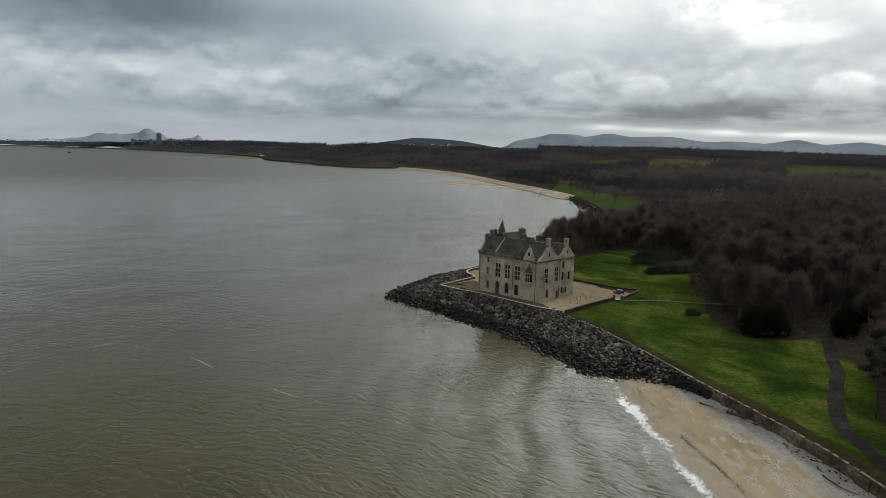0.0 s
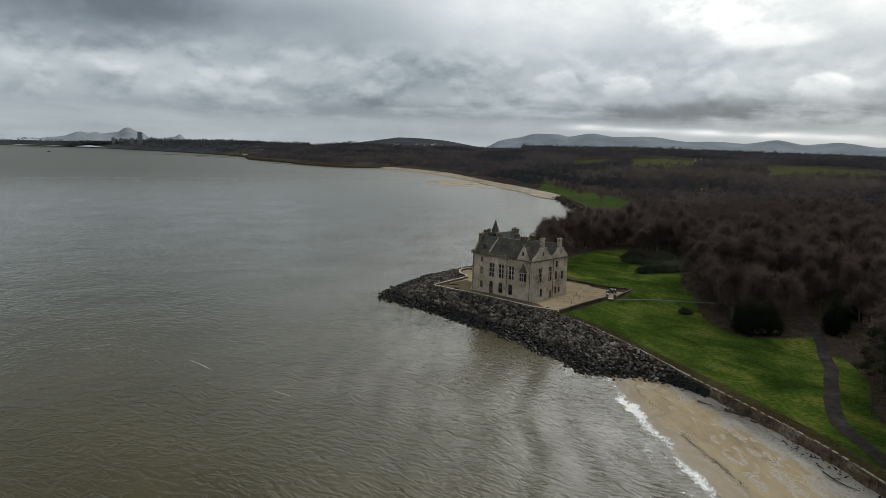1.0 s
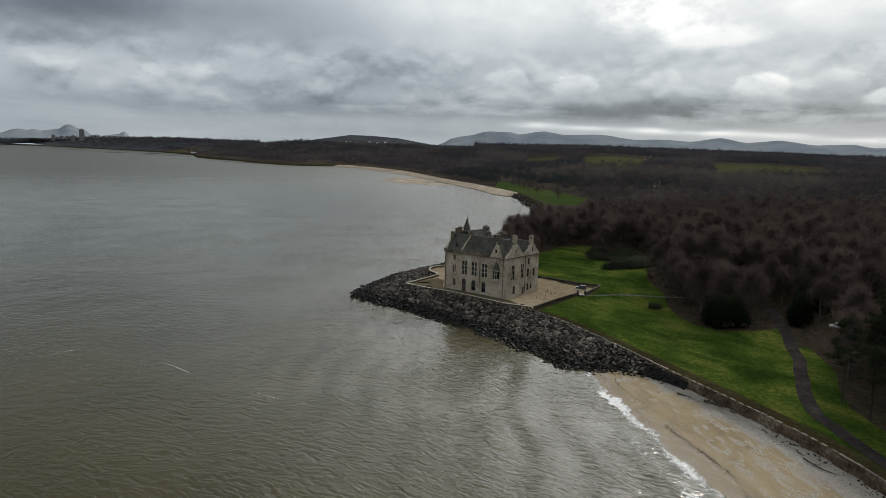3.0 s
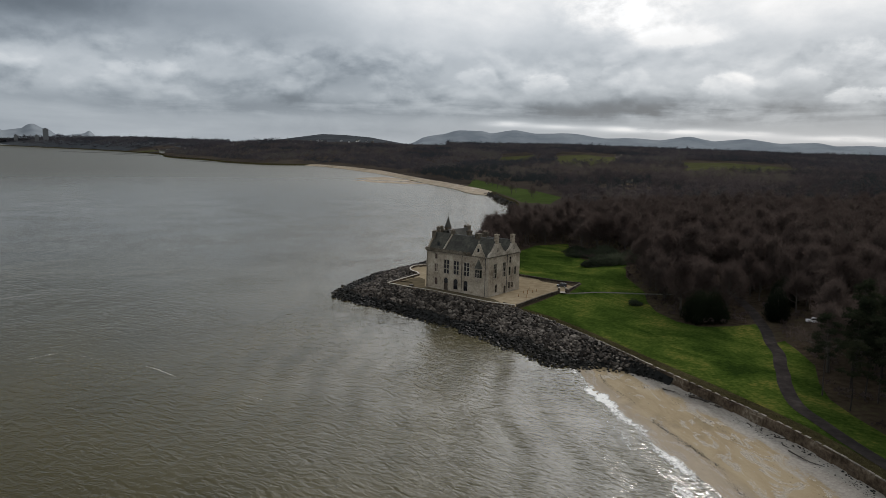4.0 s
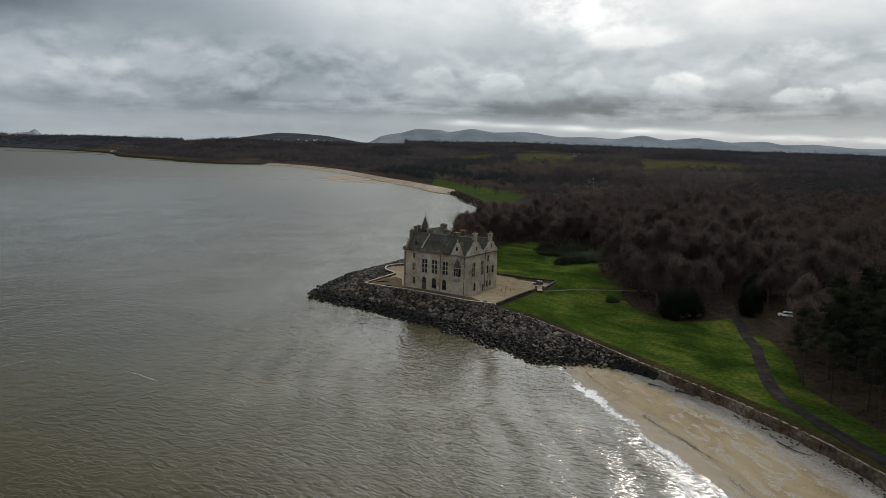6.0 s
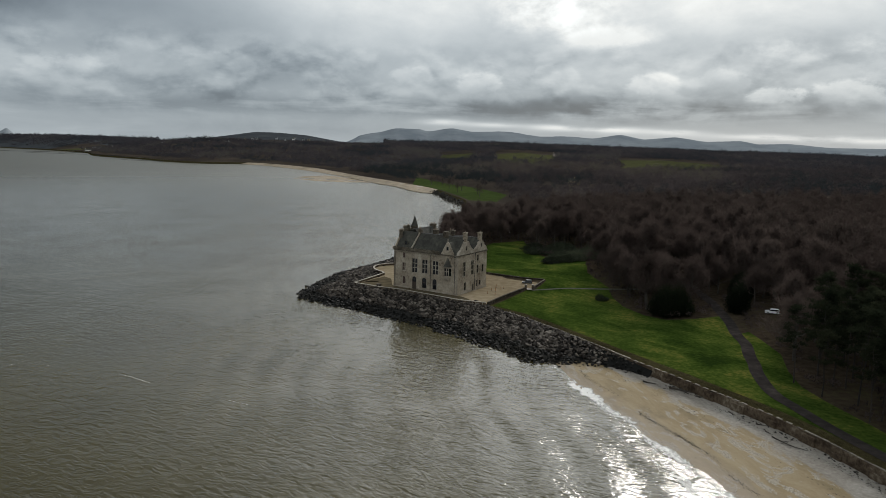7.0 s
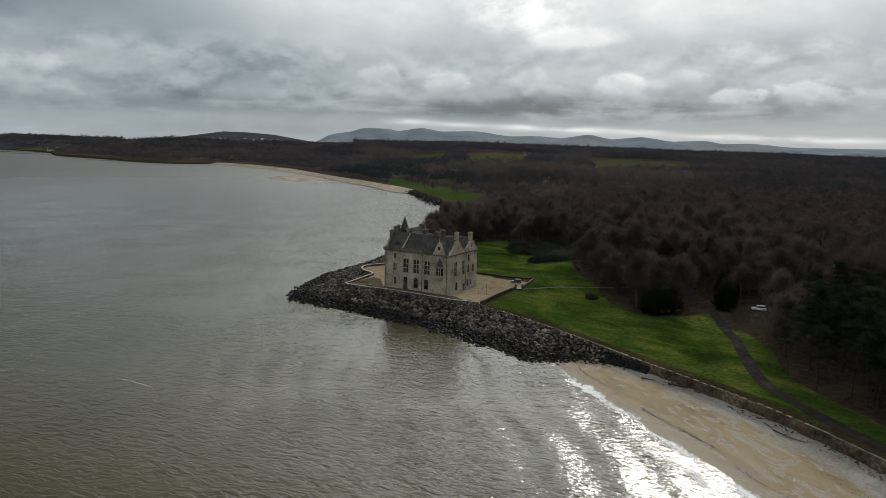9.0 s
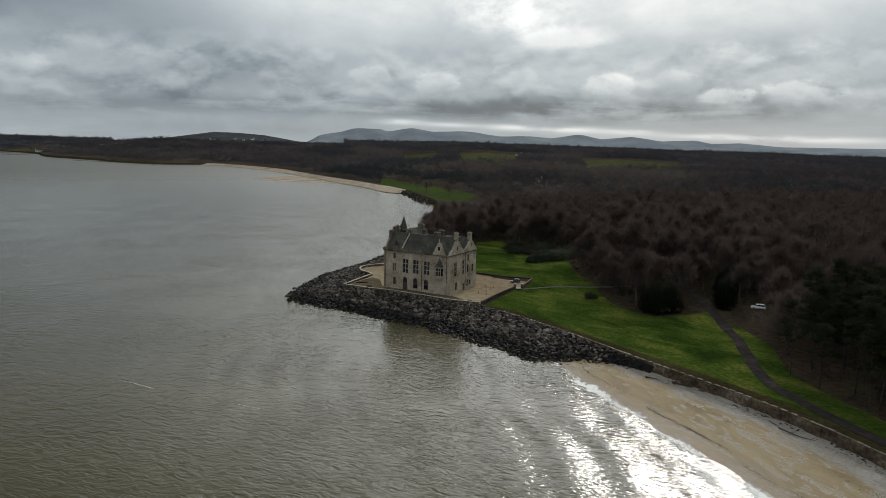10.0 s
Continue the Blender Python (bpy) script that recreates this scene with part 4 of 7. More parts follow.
def build_castle():
    k = thing("castle", CASTLE_AT, "pale sandstone baronial castle with slate roofs on a rocky point", "castle")
    # fronts
    front_win = [(24.5, 1.2, 11.9, 13.9, 1, 2, False), (24.5, 1.4, 6.9, 9.9, 2, 2, False), (24.4, 1.3, 1.6, 4.4, 1, 2, False),
                 (19.4, 2.4, 6.7, 12.0, 2, 3, False), (14.7, 2.4, 6.8, 12.0, 2, 3, False), (9.8, 2.4, 6.9, 12.0, 2, 3, False),
                 (14.8, 2.0, 1.0, 5.0, 1, 2, True), (10.1, 1.9, 1.0, 5.0, 1, 2, True), (14.6, 1.1, 13.2, 14.4, 1, 1, False)]
    holes = [hole_loop(c, w, a, b, arch) for c, w, a, b, _, _, arch in front_win] + [hole_loop(19.5, 1.9, 0.05, 5.0, True)]
    part("front_wall", pierced_wall([(0, -0.3), (LONG, -0.3), (LONG, EAVE), (0, EAVE)], holes, 0.35, on_front), STONE, k)
    for w in front_win:                  # the end bay is shuttered, the little window under the eaves blocked up
        window_part(k, on_front, *w, filled=SHUTTER if w[0] > 24 else STONE if w[2] > 13 else None)
    door = window_part(k, on_front, 19.5, 1.9, 0.05, 5.0, 1, 2, True, "doorway")
    part("door_leaf", box(0.12, 0.2, 18.58, 20.42, 0.05, 2.9), DOOR, door, "dark wooden door leaf")
    gable_win = [(4.9, 2.0, 6.6, 12.0, 2, 3, False), (11.2, 2.0, 6.6, 12.0, 2, 3, False), (15.4, 1.3, 11.4, 13.8, 1, 2, False),
                 (15.2, 1.4, 6.6, 9.8, 1, 2, False), (19.3, 1.4, 6.5, 9.5, 1, 2, False), (5.8, 1.6, 1.0, 4.2, 1, 2, True),
                 (15.1, 1.3, 1.3, 3.9, 1, 2, False), (17.4, 1.2, 1.5, 3.5, 1, 2, False)]
    holes = [hole_loop(c, w, a, b, arch) for c, w, a, b, _, _, arch in gable_win] + [hole_loop(11.9, 1.4, 0.02, 2.9, True)]
    part("gable_wall", pierced_wall([(0, -0.3), (WIDE, -0.3), (WIDE, EAVE), (0, EAVE)], holes, 0.35, on_gable), STONE, k)
    for w in gable_win:
        window_part(k, on_gable, *w)
    side = window_part(k, on_gable, 11.9, 1.4, 0.02, 2.9, 1, 1, True, "doorway")
    part("door_leaf", box(11.24, 12.56, 0.12, 0.19, 0.02, 2.4), DOOR, side, "dark wooden door leaf")
    # the two far sides and a plinth
    part("rear_wall", box(0, WIDE, LONG - 0.8, LONG, -0.3, EAVE), STONE, k)
    part("rear_wall", box(WIDE - 0.8, WIDE, 0.002, LONG - 0.8, -0.3, EAVE), STONE, k)
    bm = bmesh.new()
    add_box(bm, -0.14, 0, -0.14, 18.4, -0.3, 0.55)
    add_box(bm, -0.14, 0, 20.6, LONG + 0.14, -0.3, 0.55)
    add_box(bm, 0, 11.1, -0.14, 0, -0.3, 0.55)
    add_box(bm, 12.7, WIDE + 0.14, -0.14, 0, -0.3, 0.55)
    part("plinth", bm, DRESSED, k)
    # eaves cornice, corbels and the walk's parapet along the long front
    bm = bmesh.new()
    add_box(bm, -0.28, 0.4, -0.28, LONG + 0.28, EAVE - 0.35, EAVE + 0.05)
    add_box(bm, 0.4, WIDE + 0.28, -0.28, 0.4, EAVE - 0.35, EAVE + 0.05)
    add_box(bm, 0.4, WIDE + 0.28, LONG - 0.4, LONG + 0.28, EAVE - 0.35, EAVE + 0.05)
    part("cornice", bm, WEATHERED, k)
    corb = box(-0.42, 0.0, -0.17, 0.17, -0.45, 0.0)
    me = bpy.data.meshes.new("corbel")
    corb.to_mesh(me)
    corb.free()
    me.materials.append(DRESSED)
    y = 8.3
    while y < LONG + 0.2:
        part_from("corbel", me, k, pose(0, y, EAVE - 0.35))
        y += 0.93
    bm = bmesh.new()
    add_box(bm, -0.5, -0.12, 8.0, LONG + 0.5, EAVE - 0.02, EAVE + 0.75)
    add_box(bm, -0.12, 3.0, LONG + 0.12, LONG + 0.5, EAVE - 0.02, EAVE + 0.75)
    part("parapet", bm, WEATHERED, k)
    mer = box(-0.5, -0.12, -0.7, 0.7, 0, 0.4, 0.04)
    me = bpy.data.meshes.new("merlon")
    mer.to_mesh(me)
    mer.free()
    me.materials.append(WEATHERED)
    for i in range(11):
        part_from("merlon", me, k, pose(0, 8.75 + i * 2.03, EAVE + 0.75))
    # gables over the gabled front, each drawn in to a stack
    for c, wl, wr, top, st in ((6.3, 5.9, 6.0, 19.7, 23.5), (17.7, 4.9, 4.7, 18.8, 22.6)):
        pts = [(c - wl, EAVE), (c - wl + 0.5, EAVE + 0.9), (c - wl * 0.62, EAVE + 1.9), (c - 2.2, top - 1.3), (c - 1.35, top), (c + 1.35, top), (c + 2.2, top - 1.3), (c + wr * 0.62, EAVE + 1.9), (c + wr - 0.5, EAVE + 0.9), (c + wr, EAVE)]
        g = part("gable", prism([(x, 0, z) for x, z in pts], (0, 0, 0), (0, 0.7, 0)), DRESSED, k, "pale dressed stone gable")
        for x0z0, x1z1 in list(zip(pts[:-1], pts[1:]))[:4] + list(zip(pts[:-1], pts[1:]))[5:]:
            (x0, z0), (x1, z1) = x0z0, x1z1
            n = Vector((-(z1 - z0), 0, x1 - x0)).normalized() * 0.18
            part("coping", prism([(x0, 0, z0), (x1, 0, z1), (x1 + n.x, 0, z1 + n.z), (x0 + n.x, 0, z0 + n.z)], (0, -0.12, 0), (0, 0.82, 0)), DRESSED, g)
        slit = box(c - 0.22, c + 0.22, -0.03, 0.1, EAVE + 1.5, EAVE + 3.0)
        part("slit_window", slit, GLASS, g)
        chimney(k, c, 0.75, top - 0.4, st - 0.3, 1.6, 1.15, 1, STONE)
    # wallhead gablet on the long front near the corner
    pts = [(1.6, EAVE), (2.1, EAVE + 0.9), (4.1, EAVE + 4.5), (4.6, EAVE + 4.8), (5.1, EAVE + 4.5), (7.0, EAVE + 0.9), (7.5, EAVE)]
    g = part("gablet", prism([(0, y, z) for y, z in pts], (-0.05, 0, 0), (0.6, 0, 0)), STONE, k, "small wallhead gable of pale stone")
    part("slit_window", box(-0.08, 0.1, 4.1, 5.0, EAVE + 1.7, EAVE + 3.1), GLASS, g)
    part("finial", lathe([(0.12, 0), (0.2, 0.25), (0.1, 0.5), (0.22, 0.8), (0.02, 1.2)], 8, (0.2, 4.6, EAVE + 4.9)), DRESSED, g)
    for s in (-1, 1):
        roof_slope(k, [(0.3, 4.6 + s * 3.4, EAVE + 0.1), (4.6, 4.6 + s * 2.2, EAVE + 1.6), (5.6, 4.6, EAVE + 4.6), (0.5, 4.6, EAVE + 4.6)])
    # main roofs: front range, back range, cross range at the far end
    R = 21.2
    roof_slope(k, [(0.15, 0.7, EAVE), (0.15, 20.9, EAVE), (6.3, 20.9, R), (6.3, 0.7, R)])
    roof_slope(k, [(12.4, 0.7, EAVE), (12.4, LONG - 0.8, EAVE), (6.3, LONG - 0.8, R), (6.3, 0.7, R)])
    roof_slope(k, [(0.15, 21.6, EAVE), (0.15, LONG - 0.5, EAVE), (5.2, LONG - 0.5, R + 0.5), (5.2, 21.6, R + 0.5)])
    roof_slope(k, [(12.6, 0.7, EAVE), (12.6, 21, EAVE), (17.7, 21, 20.0), (17.7, 0.7, 20.0)])
    roof_slope(k, [(WIDE - 0.1, 0.7, EAVE), (WIDE - 0.1, 21, EAVE), (17.7, 21, 20.0), (17.7, 0.7, 20.0)])
    roof_slope(k, [(8.0, 20.6, EAVE + 1), (WIDE - 0.1, 20.6, EAVE + 1), (WIDE - 0.1, 25, 22.4), (8.0, 25, 22.4)])
    roof_slope(k, [(5.2, LONG - 0.1, EAVE), (WIDE - 0.1, LONG - 0.1, EAVE), (WIDE - 0.1, 25, 22.4), (5.2, 25, 22.4)])
    for y in (21.25,):
        part("skew", prism([(0.1, 0, EAVE + 0.1), (6.3, 0, R + 0.3), (6.3, 0, R + 0.9), (-0.1, 0, EAVE + 0.9)], (0, y - 0.2, 0), (0, y + 0.2, 0)), DRESSED, k, "sloping stone skew dividing the roof")
    part("end_gable", prism([(0, 0, EAVE), (0, 0, EAVE + 0.8), (5.2, 0, R + 1.3), (11, 0, R + 1.3), (12.6, 0, EAVE)], (0, LONG - 0.75, 0), (0, LONG - 0.05, 0)), STONE, k)
    part("end_gable", prism([(0, 20.6, EAVE), (0, 25, 22.9), (0, LONG - 0.1, EAVE)], (WIDE - 0.7, 0, 0), (WIDE + 0.02, 0, 0)), STONE, k)
    bm = bmesh.new()
    add_box(bm, 6.15, 6.45, 0.8, 20.9, R + 0.08, R + 0.26)
    add_box(bm, 17.55, 17.85, 0.8, 21, 20.08, 20.26)
    add_box(bm, 7.0, WIDE - 0.8, 24.85, 25.15, 22.45, 22.63)
    part("ridge", bm, LEAD, k)
    for x, y, z0, z1, wx, wy, n in ((6.3, 9.0, 20, 22.8, 1.6, 2.2, 0), (16.2, 20.4, 17, 21.9, 2.0, 1.4, 3), (18.0, 13.8, 18, 22.0, 1.5, 2.2, 3), (21.6, 25.4, 20, 23.4, 1.5, 2.4, 3), (6.4, 21.4, 20, 22.9, 1.4, 1.3, 2)):
        chimney(k, x, y, z0, z1, wx, wy, n)
    for x, y, z0, z1 in ((3.4, 28.6, 17.5, 22.3), (6.2, 28.6, 19.5, 23.6), (8.4, 28.6, 19.5, 23.8)):
        st = part("chimney", lathe([(0.74, z0), (0.70, z1 - 0.7), (0.88, z1 - 0.6), (0.88, z1 - 0.42), (0.78, z1 - 0.36), (0.92, z1 - 0.2), (0.88, z1), (0.5, z1 + 0.02)], 12, (x, y, 0)), WEATHERED, k, "round stone chimney stack with a moulded cap")
        part("chimney_pot", lathe([(0.24, z1), (0.2, z1 + 0.35), (0.25, z1 + 0.42)], 8, (x, y, 0)), CLAY, st)
    # dormer in the far bay of the roof
    dm = part("dormer", prism([(0, 23.6, 16.6), (0, 23.6, 18.2), (0, 24.5, 19.2), (0, 25.4, 18.2), (0, 25.4, 16.6)], (1.3, 0, 0), (4.0, 0, 0)), SLATE, k, "small slated roof dormer")
    part("pane", box(1.25, 1.32, 23.95, 25.05, 16.9, 18.2), GLASS, dm)
    # stair turret with a spire and vane
    t = part("turret", lathe([(1.35, 14.0), (1.35, 23.0), (1.55, 23.1), (1.55, 23.4)], 8, (10.8, 27.2, 0)), WEATHERED, k, "stair turret rising above the roofs")
    part("spire", lathe([(1.5, 23.4), (1.1, 24.3), (0.55, 26.0), (0.06, 27.6)], 8, (10.8, 27.2, 0)), SLATE, t, "slender slate-clad spire")
    bm = lathe([(0.04, 27.5), (0.04, 29.4)], 6, (10.8, 27.2, 0))
    add_box(bm, 10.78, 10.82, 26.8, 27.6, 28.6, 28.66)
    add_box(bm, 10.78, 10.82, 27.0, 27.5, 29.0, 29.2)
    part("weather_vane", bm, IRON, t)
    # corbelled oriel near the corner of the long front
    o = part("oriel", prism([(0, 2.7, 0), (-0.9, 3.25, 0), (-0.9, 5.35, 0), (0, 5.9, 0)], (0, 0, 6.2), (0, 0, 7.1)), DRESSED, k, "corbelled oriel window with a pointed stone roof")
    part("oriel_corbel", prism([(0, 3.0, 5.2), (0, 5.6, 5.2), (0, 5.9, 6.2), (-0.9, 5.35, 6.2), (-0.9, 3.25, 6.2), (0, 2.7, 6.2)][2:], (0, 0, -0.35), (0, 0, 0)), DRESSED, o)
    part("oriel_corbel", prism([(0, 3.2, 0), (-0.45, 3.6, 0), (-0.45, 5.0, 0), (0, 5.4, 0)], (0, 0, 5.2), (0, 0, 5.85)), DRESSED, o)
    part("oriel_head", prism([(0, 2.7, 0), (-0.9, 3.25, 0), (-0.9, 5.35, 0), (0, 5.9, 0)], (0, 0, 10.0), (0, 0, 10.5)), DRESSED, o)
    for y0, y1, x in ((3.25, 3.42, -0.9), (4.2, 4.4, -0.9), (5.18, 5.35, -0.9)):
        part("mullion", box(x, x + 0.18, y0, y1, 7.1, 10.0), DRESSED, o)
    part("transom", box(-0.9, -0.72, 3.42, 5.18, 8.7, 8.88), DRESSED, o)
    for y0, y1 in ((3.42, 4.2), (4.4, 5.18)):
        for z0, z1 in ((7.1, 8.7), (8.88, 10.0)):
            part("pane", box(-0.8, -0.77, y0, y1, z0, z1), GLASS, o)
    for (xa, ya), (xb, yb) in (((0, 2.75), (-0.85, 3.27)), ((0, 5.85), (-0.85, 5.33))):
        part("pane", prism([(xa, ya, 0), (xb, yb, 0), (xb + 0.04, yb + 0.04, 0), (xa + 0.04, ya + 0.04, 0)], (0, 0, 7.1), (0, 0, 10.0)), GLASS, o)
    bm = bmesh.new()
    apex = bm.verts.new((0.0, 4.3, 14.1))
    low = [bm.verts.new(p) for p in ((0, 2.45, 10.5), (-1.1, 3.1, 10.5), (-1.1, 5.5, 10.5), (0, 6.15, 10.5))]
    for a, b in zip(low[:-1], low[1:]):
        bm.faces.new((a, b, apex))
    bm.faces.new(low[::-1])
    part("oriel_roof", bm, SLATE, o)
    # rainwater pipes with hoppers
    for y in (12.0, 1.15):
        p = part("downpipe", box(-0.16, -0.02, y - 0.07, y + 0.07, 0, EAVE - 0.4), IRON, k, "dark cast-iron rainwater pipe")
        part("hopper", prism([(-0.3, y - 0.2, 0), (-0.02, y - 0.2, 0), (-0.02, y + 0.2, 0), (-0.3, y + 0.2, 0)], (0, 0, EAVE - 0.9), (0, 0, EAVE - 0.4)), IRON, p)
    p = part("downpipe", box(13.0, 13.14, -0.16, -0.02, 0, EAVE - 0.4), IRON, k, "dark cast-iron rainwater pipe")
    part("hopper", box(12.87, 13.27, -0.3, -0.02, EAVE - 0.9, EAVE - 0.4), IRON, p)
    # quoins at the near corner and the far ends
    q = box(-0.05, 0.55, -0.05, 0.3, 0, 0.42, 0.02)
    me = bpy.data.meshes.new("quoin")
    q.to_mesh(me)
    q.free()
    me.materials.append(DRESSED)
    for i in range(30):
        part_from("quoin", me, k, pose(0, 0, 0.6 + i * 0.465) if i % 2 else Matrix(((0, 1, 0, 0), (1, 0, 0, 0), (0, 0, 1, 0.6 + i * 0.465), (0, 0, 0, 1))))
    # things on the ground floor wall: a bank of service boxes
    return k


FRAME = plain("stained_frame", (0.085, 0.048, 0.032), 0.6)
SHUTTER = plain("closed_shutter", (0.060, 0.036, 0.027), 0.65)
DOOR = plain("dark_door", (0.045, 0.032, 0.022), 0.55)
IRON = plain("cast_iron", (0.035, 0.035, 0.035), 0.55, 0.2)
CLAY = plain("clay_pot", (0.15, 0.115, 0.085), 0.8)
build_castle()

# ---- courtyard, parapets and sea wall ----
COURT_Z = 4.86
court = sheet("courtyard", refine(COURT, 3.0, True), [], [p for p in grid_points(-2, 80, 238, 328, 3.0, 0.3, 8) if inside(COURT, [p])[0] and line_distance(COURT + COURT[:1], [p])[0] > 1],
              lambda c: COURT_Z + 0.04 * np.array([noise.noise((p[0] * 0.1, p[1] * 0.1, 5.0)) for p in c]), [GRAVEL])
structure(court, "pale buff gravel courtyard round the castle", "courtyard")


YARD = [(36.0, 252.4), (38.6, 242.2), (32.4, 246.0), (24.3, 255.8), (15.3, 266.0), (6.6, 273.1), (-0.6, 280.9), (6.5, 290.0), (12.4, 296.0), (14.6, 291.0), (12.9, 277.3)]
yard = sheet("yard_border", refine(YARD, 2.0, True), [], [], lambda c: COURT_Z + 0.075 + 0.0 * c[:, 0], [MOSSY])
structure(yard, "dark mossy gravel strip under the castle front", "yard")


def offset_line(line, d):
    L = [np.array(p, float) for p in line]
    out = []
    for i, p in enumerate(L):
        t = L[min(i + 1, len(L) - 1)] - L[max(i - 1, 0)]
        out.append(tuple(p + np.array((-t[1], t[0])) / (np.hypot(*t) + 1e-9) * d))
    return out


def wall_along(name, line, z0, z1, thick, mat, label, category, cope=0.12, overhang=0.06, cope_mat=None):
    """A masonry wall along a line with a coping; z0 and z1 may be functions of a point."""
    f0 = z0 if callable(z0) else (lambda p: z0)
    f1 = z1 if callable(z1) else (lambda p: z1)
    L = refine(line, 2.5)
    def strip(w, a, b):
        bm = bmesh.new()
        l, r = offset_line(L, w / 2), offset_line(L, -w / 2)
        rings = [[bm.verts.new((*p, z)) for p, z in ((pl, a(q)), (pr, a(q)), (pr, b(q)), (pl, b(q)))] for q, pl, pr in zip(L, l, r)]
        for s, t in zip(rings[:-1], rings[1:]):
            for i in range(4):
                bm.faces.new((s[i], s[(i + 1) % 4], t[(i + 1) % 4], t[i]))
        bm.faces.new(rings[0][::-1])
        bm.faces.new(rings[-1])
        bmesh.ops.recalc_face_normals(bm, faces=bm.faces)
        return bm
    w = thing(name, Matrix(), label, category)
    part("masonry", strip(thick, f0, lambda p: f1(p) - cope), mat, w)
    if cope_mat != "stones":
        part("coping", strip(thick + 2 * overhang, lambda p: f1(p) - cope, f1), cope_mat or COPING, w, "pale coping stones")
    return w


PALECOPE = surface("pale_coping", [(0.25, (0.19, 0.165, 0.13)), (0.5, (0.32, 0.29, 0.24)), (0.75, (0.44, 0.40, 0.34))], 0.7, 7, bump=0.04, bump_scale=4, big=0.4, big_amount=0.6)
COPING = surface("coping_stone", [(0.25, (0.085, 0.074, 0.058)), (0.5, (0.19, 0.168, 0.136)), (0.75, (0.34, 0.31, 0.26))], 0.5, 7, bump=0.04, bump_scale=4, big=0.3, big_amount=0.6, per_object=0.5)
SEACOPE = surface("worn_coping", [(0.25, (0.07, 0.06, 0.046)), (0.5, (0.15, 0.132, 0.104)), (0.75, (0.30, 0.27, 0.22))], 0.6, 7, bump=0.04, bump_scale=4, big=0.3, big_amount=0.5, per_object=0.25)
SEASTONE = surface("sea_wall_stone", [(0.25, (0.036, 0.026, 0.018)), (0.45, (0.080, 0.058, 0.040)), (0.6, (0.118, 0.090, 0.063)), (0.75, (0.20, 0.168, 0.128))], 1.1, 8, bump=0.12, bump_scale=2.2, big=0.16, big_amount=0.6, spec=0.1)
wall_along("parapet_wall", COURT_SW, 3.0, COURT_Z + 0.85, 0.5, SEASTONE, "low stone parapet above the rocks", "wall", 0.16, 0.1, PALECOPE)
wall_along("parapet_wall", COURT_NW, 3.0, COURT_Z + 0.95, 0.5, SEASTONE, "low curving stone parapet above the rocks", "wall", 0.16, 0.1, PALECOPE)
wall_along("garden_wall", [(42.0, 240.6), (52.0, 251.9), (64.4, 264.7)], 3.6, COURT_Z + 0.75, 0.45, WALLSTONE, "low mossy garden wall beside the lawn", "wall", 0.12, 0.06, WALLSTONE)
wall_along("garden_wall", [(67.7, 264.8), (78.2, 279.5)], 3.6, COURT_Z + 0.8, 0.45, WALLSTONE, "low mossy garden wall beside the lawn", "wall", 0.12, 0.06, WALLSTONE)
wall_along("garden_wall", [(78.2, 280.1), (70.3, 284.6), (56, 300.2), (45, 313)], 3.6, COURT_Z + 0.9, 0.45, WALLSTONE, "low mossy garden wall behind the court", "wall", 0.12, 0.06, WALLSTONE)
def parapet_piers(line, step):
    """Pale upright blocks that divide the parapet's panels."""
    L = refine(line, step)
    me = None
    w = [o for o in scene.objects if o.name == "parapet_wall"][0]
    for a, b in zip(L[:-1], L[1:]):
        m = pose((a[0] + b[0]) / 2, (a[1] + b[1]) / 2, COURT_Z + 0.05, 0, 0, math.degrees(math.atan2(b[1] - a[1], b[0] - a[0])))
        if me is None:
            bm = box(-0.16, 0.16, -0.29, 0.29, -0.7, 0.66, 0.03)
            me = bpy.data.meshes.new("pier")
            bm.to_mesh(me)
            bm.free()
            me.materials.append(SEACOPE)
        part_from("pier", me, w, m)


parapet_piers(COURT_SW, 2.1)
for x, y in ((64.8, 265.1), (67.5, 264.4)):
    g = thing("gate_pier", pose(x, y, COURT_Z - 0.6, 0, 0, 45), "square stone gate pier with a capstone", "pier", "courtyard gate piers")
    part("shaft", box(-0.35, 0.35, -0.35, 0.35, 0, 2.1, 0.03), WALLSTONE, g)
    part("capstone", box(-0.45, 0.45, -0.45, 0.45, 2.1, 2.4, 0.06), COPING, g)
SEA_LINE = [p for p in SEAWALL if p[1] > -120]
wall_along("sea_wall", [tuple(map(float, p)) for p in SEA_LINE], -0.5, lambda p: 4.30 + 0.08 * noise.noise((p[0] * 0.2, p[1] * 0.2, 4.0)), 0.5, SEASTONE, "weathered rubble sea wall above the beach", "wall", 0.16, 0.08, "stones")


